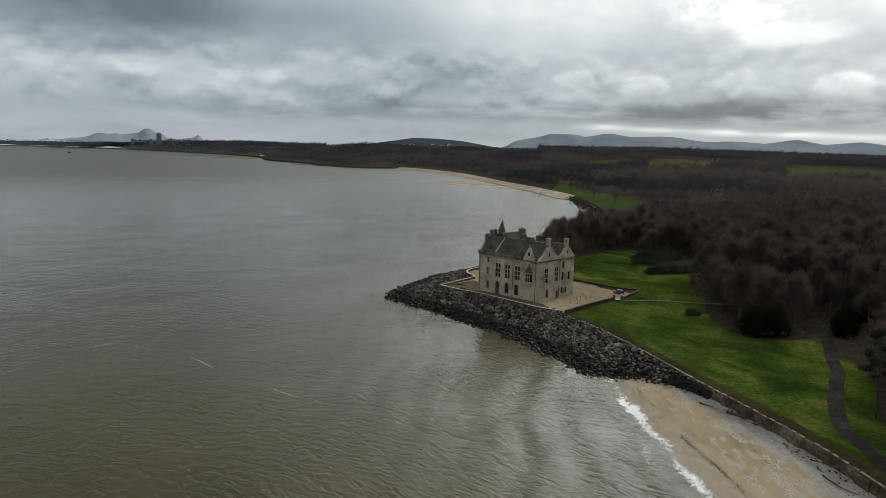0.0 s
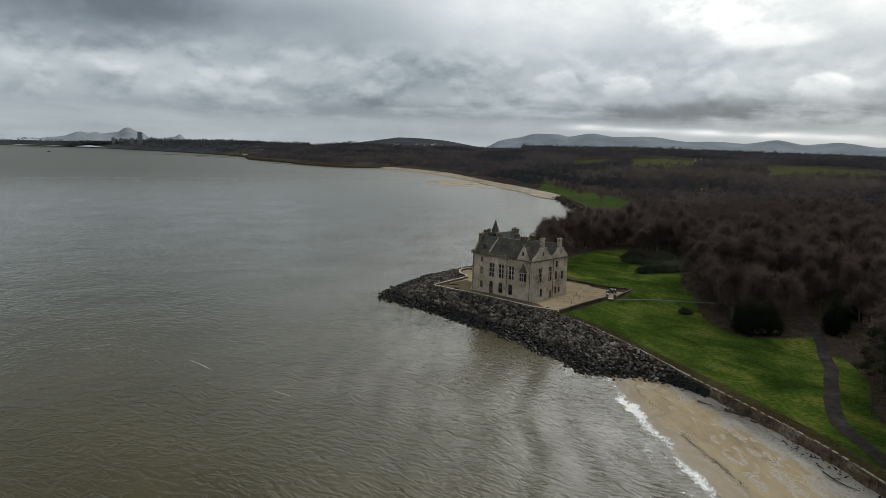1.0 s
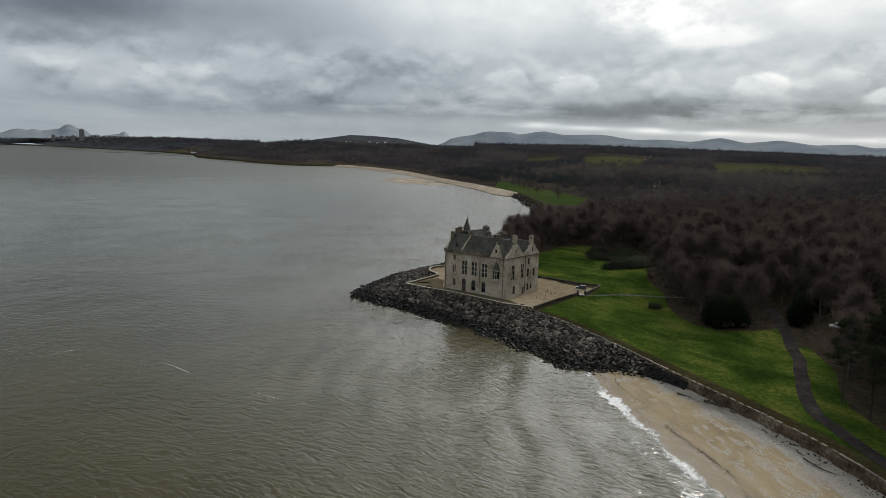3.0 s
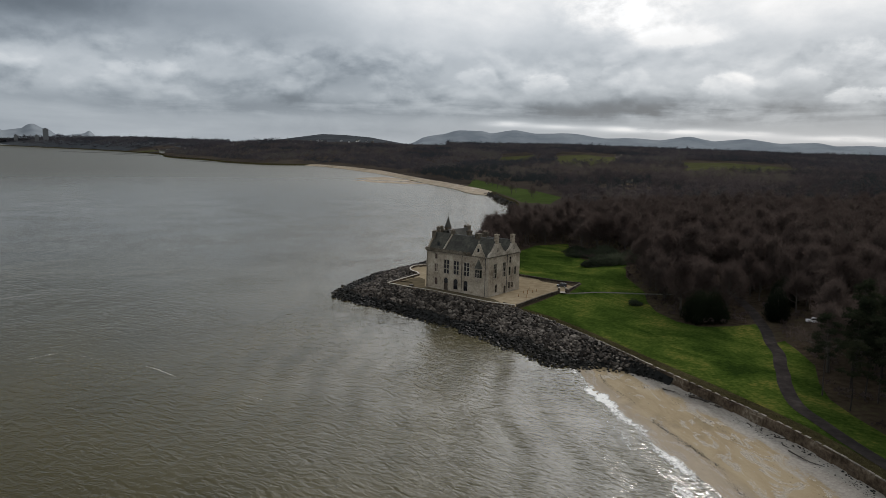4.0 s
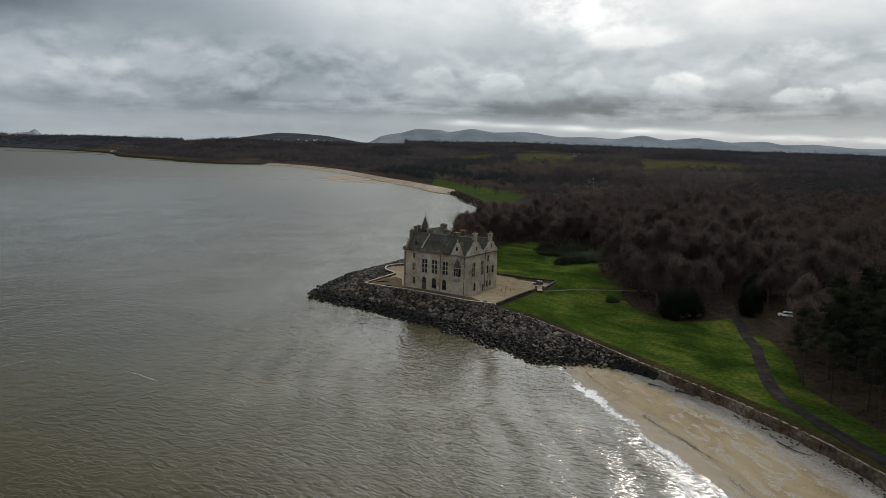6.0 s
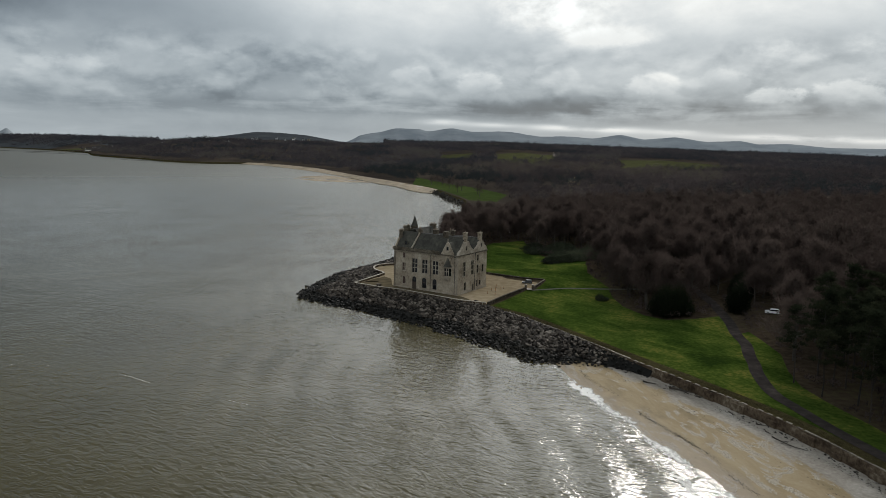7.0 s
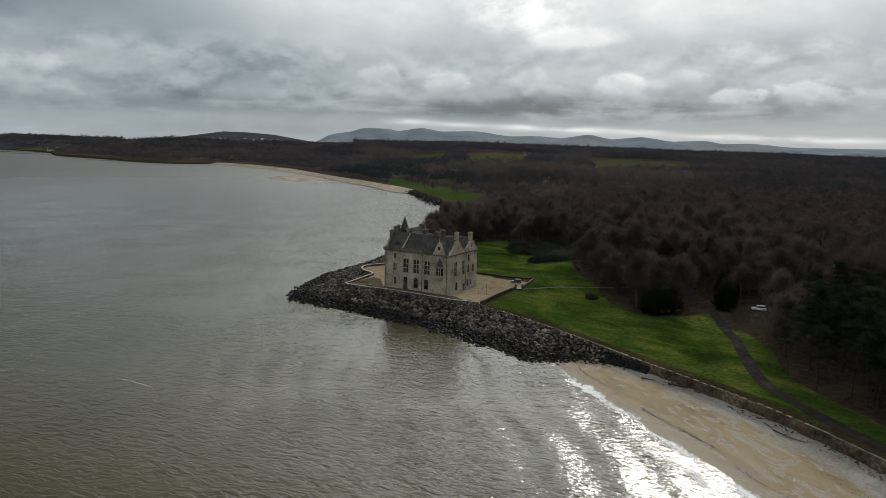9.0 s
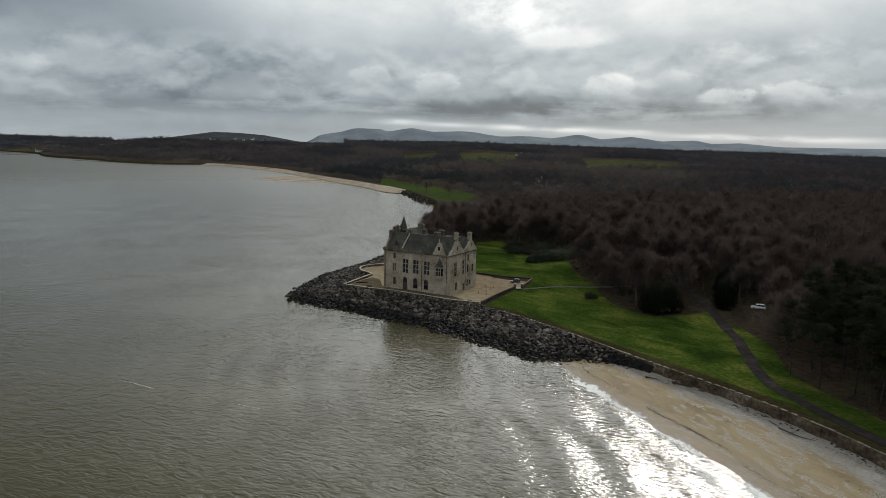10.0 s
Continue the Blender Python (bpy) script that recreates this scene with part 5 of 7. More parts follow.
def dress_sea_wall():
    """Single coping stones along the top, and the patched, thicker panels of the face."""
    w = [o for o in scene.objects if o.name == "sea_wall"][0]
    r = random.Random(64)
    L = refine([tuple(map(float, p)) for p in SEA_LINE if p[1] > 92], 1.45)
    meshes = []
    for i in range(4):
        bm = box(-0.71, 0.71, -0.24, 0.24, -0.15 - 0.02 * i, 0.02 * (i % 2), 0.035)
        for v in bm.verts:
            v.co += Vector((r.uniform(-0.03, 0.03), r.uniform(-0.04, 0.04), r.uniform(-0.02, 0.02)))
        me = bpy.data.meshes.new("coping_stone")
        bm.to_mesh(me)
        bm.free()
        me.materials.append(SEACOPE)
        meshes.append(me)
    for i, (a, b) in enumerate(zip(L[:-1], L[1:])):
        if r.random() < 0.03:
            continue
        x, y = (a[0] + b[0]) / 2, (a[1] + b[1]) / 2
        part_from("coping_stone", meshes[r.randrange(4)], w, pose(x, y, 4.30 + 0.08 * noise.noise((x * 0.2, y * 0.2, 4.0)) + r.uniform(-0.03, 0.03), r.uniform(-3, 3), r.uniform(-1.5, 1.5), math.degrees(math.atan2(b[1] - a[1], b[0] - a[0])) + r.uniform(-2, 2)))
    ys = [103, 112.5, 119, 129, 137.5, 146, 153.5, 160]
    for y0, long in zip(ys, (3.2, 2.6, 4.0, 2.4, 3.6, 2.8, 3.4, 2.2)):
        x0, x1 = [np.interp(q, [p[1] for p in SEA_LINE], [p[0] for p in SEA_LINE]) for q in (y0, y0 + long)]
        bm = box(-long / 2, long / 2, 0.0, 0.62, -0.6, 3.3 + r.uniform(-0.6, 0.6), 0.06)
        part("buttress", bm, SEASTONE, w).matrix_basis = pose((x0 + x1) / 2, y0 + long / 2, 0, 0, 0, math.degrees(math.atan2(long, x1 - x0)))


dress_sea_wall()



# ---- rock armour ----
def rock_mesh(name, seed, mat, n=10):
    r = random.Random(seed)
    bm = bmesh.new()
    pts = []
    for _ in range(n + 6):
        v = Vector((r.gauss(0, 1), r.gauss(0, 1), r.gauss(0, 1))).normalized()
        v = Vector((max(-0.72, min(0.72, v.x)), max(-0.72, min(0.72, v.y)), max(-0.62, min(0.62, v.z)))) * r.uniform(0.9, 1.1)
        pts.append(bm.verts.new(v))
    res = bmesh.ops.convex_hull(bm, input=pts)
    bmesh.ops.delete(bm, geom=list({e for e in res["geom_interior"] + res["geom_unused"] if isinstance(e, bmesh.types.BMVert)}), context="VERTS")
    me = bpy.data.meshes.new(name)
    bm.to_mesh(me)
    bm.free()
    me.materials.append(mat)
    return me


MOUND_IN = [p for p in SEAWALL if p[1] > 163] + COURT_SW[1:] + COURT_NW[1:] + [p for p in NORTH_EDGE if p[1] < 405][1:]
MOUND_IN = [tuple(map(float, p)) for p in MOUND_IN]
MOUND_WATER = [(63, 165.0), (58.5, 171.5), (53.5, 176.0), (49.5, 181.5)] + [tuple(map(float, p)) for p in ROCKWATER]


def mound_height(c):
    a, b = line_distance(MOUND_IN, c), line_distance(MOUND_WATER, c)
    return a, b, np.interp(np.asarray(c)[:, 1], [222, 246], [4.3, 5.15]) * b / (a + b + 0.01)


def build_mound():
    outline = MOUND_IN + MOUND_WATER[::-1]
    P = grid_points(-24, 66, 162, 405, 2.0, 0.35, 11)
    P = P[inside(outline, P)]
    P = P[line_distance(outline + outline[:1], P) > 0.7]

    def height(c):
        a, b, z = mound_height(c)
        return np.where(b < 0.3, -0.5, z - 0.55)

    ob = sheet("rock_bank", refine(outline, 3, True), [], P, height, [WETROCK])
    structure(ob, "dark bank of rubble under the rock armour", "bank")
    # boulders laid over the bank
    r = np.random.RandomState(21)
    cand = grid_points(-27, 66, 160, 408, 1.12, 0.45, 12)
    big_out = outline
    ins = inside(big_out, cand)
    a, b, z = mound_height(cand)
    on = ins | (b < 1.6) & (a > 3)
    cand, a, b, z, ins = cand[on], a[on], b[on], z[on], ins[on]
    z = np.where(ins, z - 0.35 * np.clip(1.4 - a, 0, 1), -0.25)
    fine = cand[:, 1] < 178                       # small rubble towards the beach
    dry = [rock_mesh("boulder", 100 + i, ROCK) for i in range(10)]
    wet = [rock_mesh("boulder", 200 + i, WETROCK) for i in range(10)]
    hero = (cand[:, 0] > 26) & (cand[:, 1] < 206) & (cand[:, 1] > 180) & ins
    order = np.nonzero(hero)[0][:300]
    chosen = set(order.tolist())
    bank = ob
    blobs = {True: ([], []), False: ([], [])}
    for i, (p, zz) in enumerate(zip(cand, z)):
        tide = zz < 1.5 + 0.7 * noise.noise((p[0] * 0.08, p[1] * 0.08, 7.0)) or (fine[i] and zz < 3.4)
        s = r.uniform(0.62, 1.12) if not fine[i] else r.uniform(0.3, 0.65)
        s *= np.interp(p[1], [176, 204], [0.62, 1.0]) if not fine[i] else 1.0
        if r.rand() < 0.12:
            s *= 1.35
        m = Matrix.LocRotScale((p[0], p[1], zz - 0.15 + r.uniform(-0.1, 0.3)), Euler(r.uniform(-0.6, 0.6, 2).tolist() + [r.uniform(0, 6.28)]), (s * r.uniform(0.85, 1.35), s * r.uniform(0.75, 1.1), s * r.uniform(0.55, 0.9)))
        me = (wet if tide else dry)[r.randint(10)]
        if i in chosen:
            part_from("boulder", me, bank, m)
            continue
        V, F = blobs[bool(tide)]
        k = len(V)
        V += [tuple(m @ v.co) for v in me.vertices]
        F += [[k + j for j in f.vertices] for f in me.polygons]
    for tide, (V, F) in blobs.items():
        o = mesh_object("rock_armour", V, F, WETROCK if tide else ROCK)
        tagged(o, "dark wet weedy boulders along the waterline" if tide else "tumbled grey-brown boulders armouring the shore", "rocks", kind="stuff")


build_mound()

# ---- trees ----
def limb(V, F, a, b, ra, rb, n=4):
    """A tapered limb from a to b, added to vertex and face lists."""
    d = (b - a).normalized()
    u = d.orthogonal().normalized()
    w = d.cross(u)
    k = len(V)
    for p, r in ((a, ra), (b, rb)):
        V += [p + (u * math.cos(2 * math.pi * i / n) + w * math.sin(2 * math.pi * i / n)) * r for i in range(n)]
    F += [(k + i, k + (i + 1) % n, k + n + (i + 1) % n, k + n + i) for i in range(n)]


def mesh_of(name, V, F, mat):
    me = bpy.data.meshes.new(name)
    me.from_pydata([tuple(v) for v in V], [], F)
    me.materials.append(mat)
    me.update()
    return me


def bare_shape(seed, height, spread, twigs, broad=1.0, forks=2):
    """A leafless broadleaf: tapered trunk, forking limbs, and a crown of fine twigs."""
    r = random.Random(seed)
    V, F, tips = [], [], []
    fork = height * r.uniform(0.28, 0.4)
    top = Vector((r.uniform(-0.4, 0.4), r.uniform(-0.4, 0.4), fork))
    limb(V, F, Vector((0, 0, -0.6)), Vector((0, 0, 0.6)), height * 0.034, height * 0.024, 6)
    limb(V, F, Vector((0, 0, 0.5)), top, height * 0.024, height * 0.018, 6)

    def grow(p, d, length, rad, depth):
        q = p + d * length
        limb(V, F, p, q, rad, rad * 0.62, 4 if depth > 1 else 3)
        tips.append((q, d, depth))
        if depth == 0:
            return
        for _ in range(r.choice((2, 3)) if depth > 1 else 3):
            e = (d + Vector((r.gauss(0, 0.55), r.gauss(0, 0.55), r.gauss(0.12, 0.35)))).normalized()
            grow(p.lerp(q, r.uniform(0.6, 1.0)), e, length * r.uniform(0.55, 0.8), rad * 0.55, depth - 1)

    lead = top + Vector((r.uniform(-0.5, 0.5), r.uniform(-0.5, 0.5), height * 0.32))
    limb(V, F, top, lead, height * 0.018, height * 0.009, 5)
    n = r.choice((8, 9, 10))
    for i in range(n):
        f = i / (n - 1)
        a = 2.4 * i + r.uniform(-0.4, 0.4)
        lean = (1.25 - 0.85 * f) * spread * r.uniform(0.8, 1.2)
        d = Vector((math.cos(a) * lean, math.sin(a) * lean, 0.55 + 0.55 * f)).normalized()
        p = (top * 0.8).lerp(lead, f)
        grow(p, d, height * r.uniform(0.20, 0.30) * (1.05 - 0.35 * f), height * 0.010, forks)
    grow(lead, Vector((r.uniform(-0.2, 0.2), r.uniform(-0.2, 0.2), 1)).normalized(), height * 0.2, height * 0.009, forks)
    T, G = [], []
    for _ in range(twigs):
        q, d, depth = r.choice(tips)
        e = (d * 0.4 + Vector((r.gauss(0, 0.6), r.gauss(0, 0.6), r.gauss(0.5, 0.45)))).normalized()
        p = q - d * r.uniform(0, 1.8) + Vector((r.gauss(0, 0.85), r.gauss(0, 0.85), r.gauss(0, 0.7)))
        s = e.orthogonal().normalized()
        s.rotate(Matrix.Rotation(r.uniform(0, 6.3), 3, e))
        ln = r.uniform(0.7, 1.7)
        w = r.uniform(0.035, 0.09) * broad
        k = len(T)
        T += [p - s * w, p + s * w, p + e * ln + s * r.gauss(0, 0.2)]
        G.append((k, k + 1, k + 2))
    return V, F, T, G


def bare_tree(name, seed, height, spread, twigs, label):
    V, F, T, G = bare_shape(seed, height, spread, twigs)
    ob = thing(name, Matrix(), label, "tree", "woodland trees")
    part_from("trunk", mesh_of("trunk", V, F, BARK), ob)
    part_from("crown", mesh_of("crown", T, G, TWIG), ob)
    return ob


def joined_wood(name, places, shapes, label, seed):
    """The trees deeper in the wood, as one mesh: bark and twigs."""
    r = np.random.RandomState(seed)
    VV, tri, idx, k = [], [], [], 0
    packs = []
    for V, F, T, G in shapes:
        quads = np.array([f for f in F], int)
        bark = np.concatenate([quads[:, [0, 1, 2]], quads[:, [0, 2, 3]]]) if len(quads) else np.zeros((0, 3), int)
        packs.append((np.array([tuple(v) for v in V]), bark, np.array([tuple(v) for v in T]), np.array(G)))
    for x, y, z in places:
        v, b, t, g = packs[r.randint(len(packs))]
        a, s = r.uniform(0, 6.283), r.uniform(0.72, 1.32)
        R = np.array(((math.cos(a), math.sin(a), 0), (-math.sin(a), math.cos(a), 0), (0, 0, r.uniform(0.92, 1.12)))) * s
        for pts, fc, m in ((v, b, 0), (t, g, 1)):
            VV.append(pts @ R + (x, y, z))
            tri.append(fc + k)
            idx.append(np.full(len(fc), m, np.int32))
            k += len(pts)
    V, T, I = np.concatenate(VV), np.concatenate(tri), np.concatenate(idx)
    me = bpy.data.meshes.new(name)
    me.vertices.add(len(V))
    me.vertices.foreach_set("co", V.astype(np.float32).ravel())
    me.loops.add(len(T) * 3)
    me.loops.foreach_set("vertex_index", T.astype(np.int32).ravel())
    me.polygons.add(len(T))
    me.polygons.foreach_set("loop_start", np.arange(0, len(T) * 3, 3, dtype=np.int32))
    me.polygons.foreach_set("loop_total", np.full(len(T), 3, np.int32))
    me.materials.append(BARK)
    me.materials.append(TWIGS_FAR)
    me.polygons.foreach_set("material_index", I)
    me.update()
    me.validate()
    tagged(new(name, me), label, "woodland", kind="stuff")


def leaf_cloud(T, G, r, centre, radii, count, size, shell=0.55):
    for _ in range(count):
        d = Vector((r.gauss(0, 1), r.gauss(0, 1), r.gauss(0, 1))).normalized()
        f = r.uniform(shell, 1.0)
        p = Vector((centre[0] + d.x * radii[0] * f, centre[1] + d.y * radii[1] * f, centre[2] + d.z * radii[2] * f))
        e = (d + Vector((r.gauss(0, 0.6), r.gauss(0, 0.6), r.gauss(0, 0.6)))).normalized()
        s, k = e.orthogonal().normalized(), len(T)
        s.rotate(Matrix.Rotation(r.uniform(0, 6.3), 3, e))
        w = e.cross(s)
        z = size * r.uniform(0.6, 1.4)
        T += [p - s * z, p + w * z * 0.8, p + s * z, p - w * z * 0.8]
        G.append((k, k + 1, k + 2, k + 3))


def pine(name, seed, height, label):
    r = random.Random(seed)
    V, F, T, G = [], [], [], []
    lean = Vector((r.uniform(-0.05, 0.05), r.uniform(-0.05, 0.05), 1))
    pts = [Vector((0, 0, -0.5))] + [lean * height * f + Vector((r.gauss(0, 0.12), r.gauss(0, 0.12), 0)) for f in (0.25, 0.5, 0.75, 0.97)]
    for i in range(4):
        limb(V, F, pts[i], pts[i + 1], 0.22 * (1 - i * 0.2), 0.22 * (1 - (i + 1) * 0.2), 6)
    for i in range(24):
        f = r.uniform(0.52, 1.0)
        p = lean * height * f
        a = r.uniform(0, 6.28)
        ln = (1.3 - f) * height * r.uniform(0.16, 0.30)
        q = p + Vector((math.cos(a) * ln, math.sin(a) * ln, r.uniform(0.0, 0.9)))
        limb(V, F, p, q, 0.07, 0.03, 3)
        leaf_cloud(T, G, r, q, (1.6, 1.6, 0.75), 120, 0.18, 0.2)
    leaf_cloud(T, G, r, lean * height, (1.8, 1.8, 1.1), 180, 0.18, 0.2)
    ob = thing(name, Matrix(), label, "tree", "pine trees by the road")
    part_from("trunk", mesh_of("trunk", V, F, PINEBARK), ob)
    part_from("crown", mesh_of("crown", T, G, PINE), ob)
    return ob


def evergreen(name, seed, radius, height, lumps, per, size, label, category, group="", trunk=True):
    """A dense dark evergreen: overlapping clumps of small leaves round a short stem."""
    r = random.Random(seed)
    V, F, T, G = [], [], [], []
    limb(V, F, Vector((0, 0, -0.4)), Vector((0, 0, height * 0.6)), 0.05 * height if trunk else 0.15, 0.05, 6)
    for i in range(lumps):
        a, f = r.uniform(0, 6.28), math.sqrt(r.uniform(0, 1))
        x, y = math.cos(a) * radius * f * 0.75, math.sin(a) * radius * f * 0.75
        zt = height * (1 - 0.62 * f ** 1.6) * r.uniform(0.8, 1.0)
        rr = radius * r.uniform(0.3, 0.5)
        limb(V, F, Vector((0, 0, height * 0.2)), Vector((x, y, zt * 0.55)), 0.09, 0.04, 3)
        leaf_cloud(T, G, r, (x, y, zt * 0.5), (rr, rr, zt * 0.55), per, size, 0.6)
    ob = thing(name, Matrix(), label, category, group)
    part_from("trunk" if trunk else "stem", mesh_of("trunk", V, F, BARK), ob)
    part_from("crown" if trunk else "foliage", mesh_of("crown", T, G, SHRUB if trunk else RHODO), ob)
    return ob


NEAR_WOOD_LIMIT = 600.0


def on_land(x, y):
    return float(land_height([(x, y)])[0])


def plant_woods():
    r = random.Random(5)
    kinds = [bare_tree("bare_tree", 31 + i, 13.5 + 0.8 * (i % 4), 0.85 + 0.12 * (i % 3), 3500, "leafless brown broadleaf tree in the winter wood") for i in range(6)]
    P = np.concatenate([grid_points(60, 430, 90, 330, 8.0, 0.42, 31), grid_points(44, 520, 330, 640, 9.0, 0.42, 32)])
    P = P[inside(LAND, P)]
    ok = ~inside(LAWN, P) & ~inside(LAWN_EAST, P) & ~inside(COURT, P)
    ok &= line_distance(ROAD_LINE, P) > 4.5
    ok &= line_distance(LAWN + LAWN[:1], P) > 2.0
    ok &= line_distance(SEAWALL, P) > 26
    ok &= line_distance(COURT + COURT[:1], P) > 16
    ok &= line_distance(SHORE, P) > 5.0
    ok &= np.hypot(P[:, 0], P[:, 1]) < NEAR_WOOD_LIMIT
    ok &= np.degrees(np.arctan2(P[:, 0] + 40, P[:, 1])) < 56
    ok &= ~inside(CLEARING, P) & ~inside(PINE_STAND, P) & ~inside(SHORE_GAP, P) & (line_distance(TRACK, P) > 7.5)
    for x, y, rad, h in SHRUBS + HOLLIES:
        ok &= np.hypot(P[:, 0] - x, P[:, 1] - y) > rad + 2.5
    P = P[ok]
    H = land_height(P)
    edge = np.minimum(line_distance(LAWN + LAWN[:1], P), line_distance(ROAD_LINE, P) + 4)
    front = np.argsort(edge)
    for i, n in enumerate(front[:290]):
        j = i % len(kinds)
        m = Matrix.LocRotScale((P[n][0], P[n][1], H[n] - 0.1), Euler((0, 0, r.uniform(0, 6.28))), None)
        if i < len(kinds):
            kinds[j].matrix_basis = m
            continue
        c = copy_thing(kinds[j], m)
        s = r.uniform(0.72, 1.3)
        c.scale = (s, s, s * r.uniform(0.88, 1.15))
    for i, (x, y) in enumerate(SHORE_TREES):
        c = copy_thing(kinds[i % len(kinds)], Matrix.LocRotScale((x, y, on_land(x, y) - 0.2), Euler((0, 0, r.uniform(0, 6.28))), None))
        c.scale = (0.95, 0.95, r.uniform(0.75, 0.95))
    rest = front[290:]
    joined_wood("woodland", [(P[n][0], P[n][1], H[n] - 0.1) for n in rest], [bare_shape(131 + i, 13.8 + 0.7 * (i % 4), 0.85 + 0.1 * (i % 3), 900, 1.4, 1) for i in range(6)], "bare brown broadleaf wood in winter", 9)
    pines = [pine("scots_pine", 71 + i, 18.0 + i * 1.6, "tall scots pine with a bare trunk and dark needles") for i in range(3)]
    spots = [(x, y) for x, y in grid_points(90, 165, 92, 180, 6.8, 0.45, 41) if inside(PINE_STAND, [(x, y)])[0] and line_distance(TRACK, [(x, y)])[0] > 6.0]
    for i, (x, y) in enumerate(spots):
        m = Matrix.LocRotScale((x, y, on_land(x, y) - 0.1), Euler((0, 0, r.uniform(0, 6.28))), None)
        if i < 3:
            pines[i].matrix_basis = m
        else:
            c = copy_thing(pines[i % 3], m)
            s = r.uniform(0.85, 1.15)
            c.scale = (s, s, s)
    for i, (x, y, rad, h) in enumerate(HOLLIES):
        ob = evergreen("holly_tree", 90 + i, rad, h, 38, 340, 0.17, "dense dark evergreen holly beside the lawn", "tree", "dark evergreens")
        ob.matrix_basis = pose(x, y, on_land(x, y) - 0.1)
    for i, (x, y, rad, h) in enumerate(SHRUBS):
        ob = evergreen("rhododendron", 120 + i, rad, h, 30, 260, 0.16, "spreading dark green rhododendron on the lawn", "shrub", "lawn shrubs", False)
        ob.matrix_basis = pose(x, y, on_land(x, y) - 0.1)
    ob = evergreen("laurel_bush", 140, 3.2, 3.0, 18, 150, 0.12, "small round dark laurel bush on the lawn", "shrub", "", False)
    ob.matrix_basis = pose(86.6, 243.0, on_land(86.6, 243) - 0.1)


SHORE_TREES = [(66, 409), (71, 418), (75, 430), (80, 441), (85, 455), (91, 470), (97, 487), (78, 420), (104, 508)]
HOLLIES = [(98.4, 217.0, 6.2, 13.5), (103.4, 217.0, 5.0, 12.5), (122.6, 211.5, 4.4, 13.5), (134.0, 226.0, 5.0, 12.5)]
SHRUBS = [(104, 362, 8.0, 5.6), (100, 352, 6.0, 4.4), (106, 345, 7.0, 5.0), (95.5, 317, 5.5, 3.6), (103, 316, 6.0, 4.2), (109, 315, 6.0, 4.6), (104, 326, 6.5, 5.0), (110, 322, 7.5, 5.8), (118, 316, 7.5, 6.0), (113, 340, 8.5, 6.6), (115, 354, 8.0, 6.2), (122, 328, 8.0, 6.4), (127, 313, 7.0, 5.6)]
SHORE_GAP = [(96, 505), (150, 505), (178, 600), (205, 720), (160, 760), (125, 640)]
PINE_STAND = [(92, 92), (92, 128), (94, 148), (99.5, 157), (107, 163), (116, 172), (128, 178), (165, 178), (165, 92)]
TRACK = [(132, 207.5), (96, 163)]            # open ride through the wood's edge
CLEARING = [(122, 192), (128, 200), (142, 214), (150, 208), (140, 192), (128, 186)]
plant_woods()


def crowns(name, P, H, tall, wide, k, size, tones, mat, label, seed):
    """Crowns of a far wood, each of k small upright sprays."""
    r = np.random.RandomState(seed)
    n = len(P)
    d = r.normal(size=(n, k, 3))
    d /= np.linalg.norm(d, axis=2, keepdims=True)
    d[..., 2] = np.abs(d[..., 2]) * 1.0 - 0.15
    f = r.uniform(0.45, 1.0, (n, k, 1))
    swell = np.array([noise.noise((x * 0.016, y * 0.010, 6.0)) + 0.6 * noise.noise((x * 0.05, y * 0.03, 1.0)) for x, y in P])
    hh = tall * np.clip(r.normal(1.0, 0.18, n) + 0.55 * swell, 0.5, 1.8)[:, None, None]
    c = np.concatenate([np.repeat(P[:, None, :], k, 1), np.repeat((H)[:, None, None], k, 1) + hh * 0.5], 2)
    c += d * f * np.concatenate([np.full((n, k, 2), wide), np.repeat(hh * 0.5, k, 1)], 2) * r.uniform(0.8, 1.25, (n, 1, 1))
    a = r.normal(size=(n, k, 3))
    b = r.normal(size=(n, k, 3))
    s = size * r.uniform(0.6, 1.4, (n, k, 1))
    a /= np.linalg.norm(a, axis=2, keepdims=True)
    b /= np.linalg.norm(b, axis=2, keepdims=True)
    V = np.stack([c - a * s * 0.6, c + a * s * 0.6, c + b * s * 0.8], 2).reshape(-1, 3)
    m = n * k
    me = bpy.data.meshes.new(name)
    me.vertices.add(m * 3)
    me.vertices.foreach_set("co", V.ravel())
    me.loops.add(m * 3)
    me.loops.foreach_set("vertex_index", np.arange(m * 3, dtype=np.int32))
    me.polygons.add(m)
    me.polygons.foreach_set("loop_start", np.arange(0, m * 3, 3, dtype=np.int32))
    me.polygons.foreach_set("loop_total", np.full(m, 3, np.int32))
    me.materials.append(mat)
    at = me.attributes.new("tone", "FLOAT", "POINT")
    at.data.foreach_set("value", np.repeat(tones, k * 3).astype(np.float32))
    me.update()
    me.validate()
    tagged(new(name, me), label, "woodland", kind="stuff")


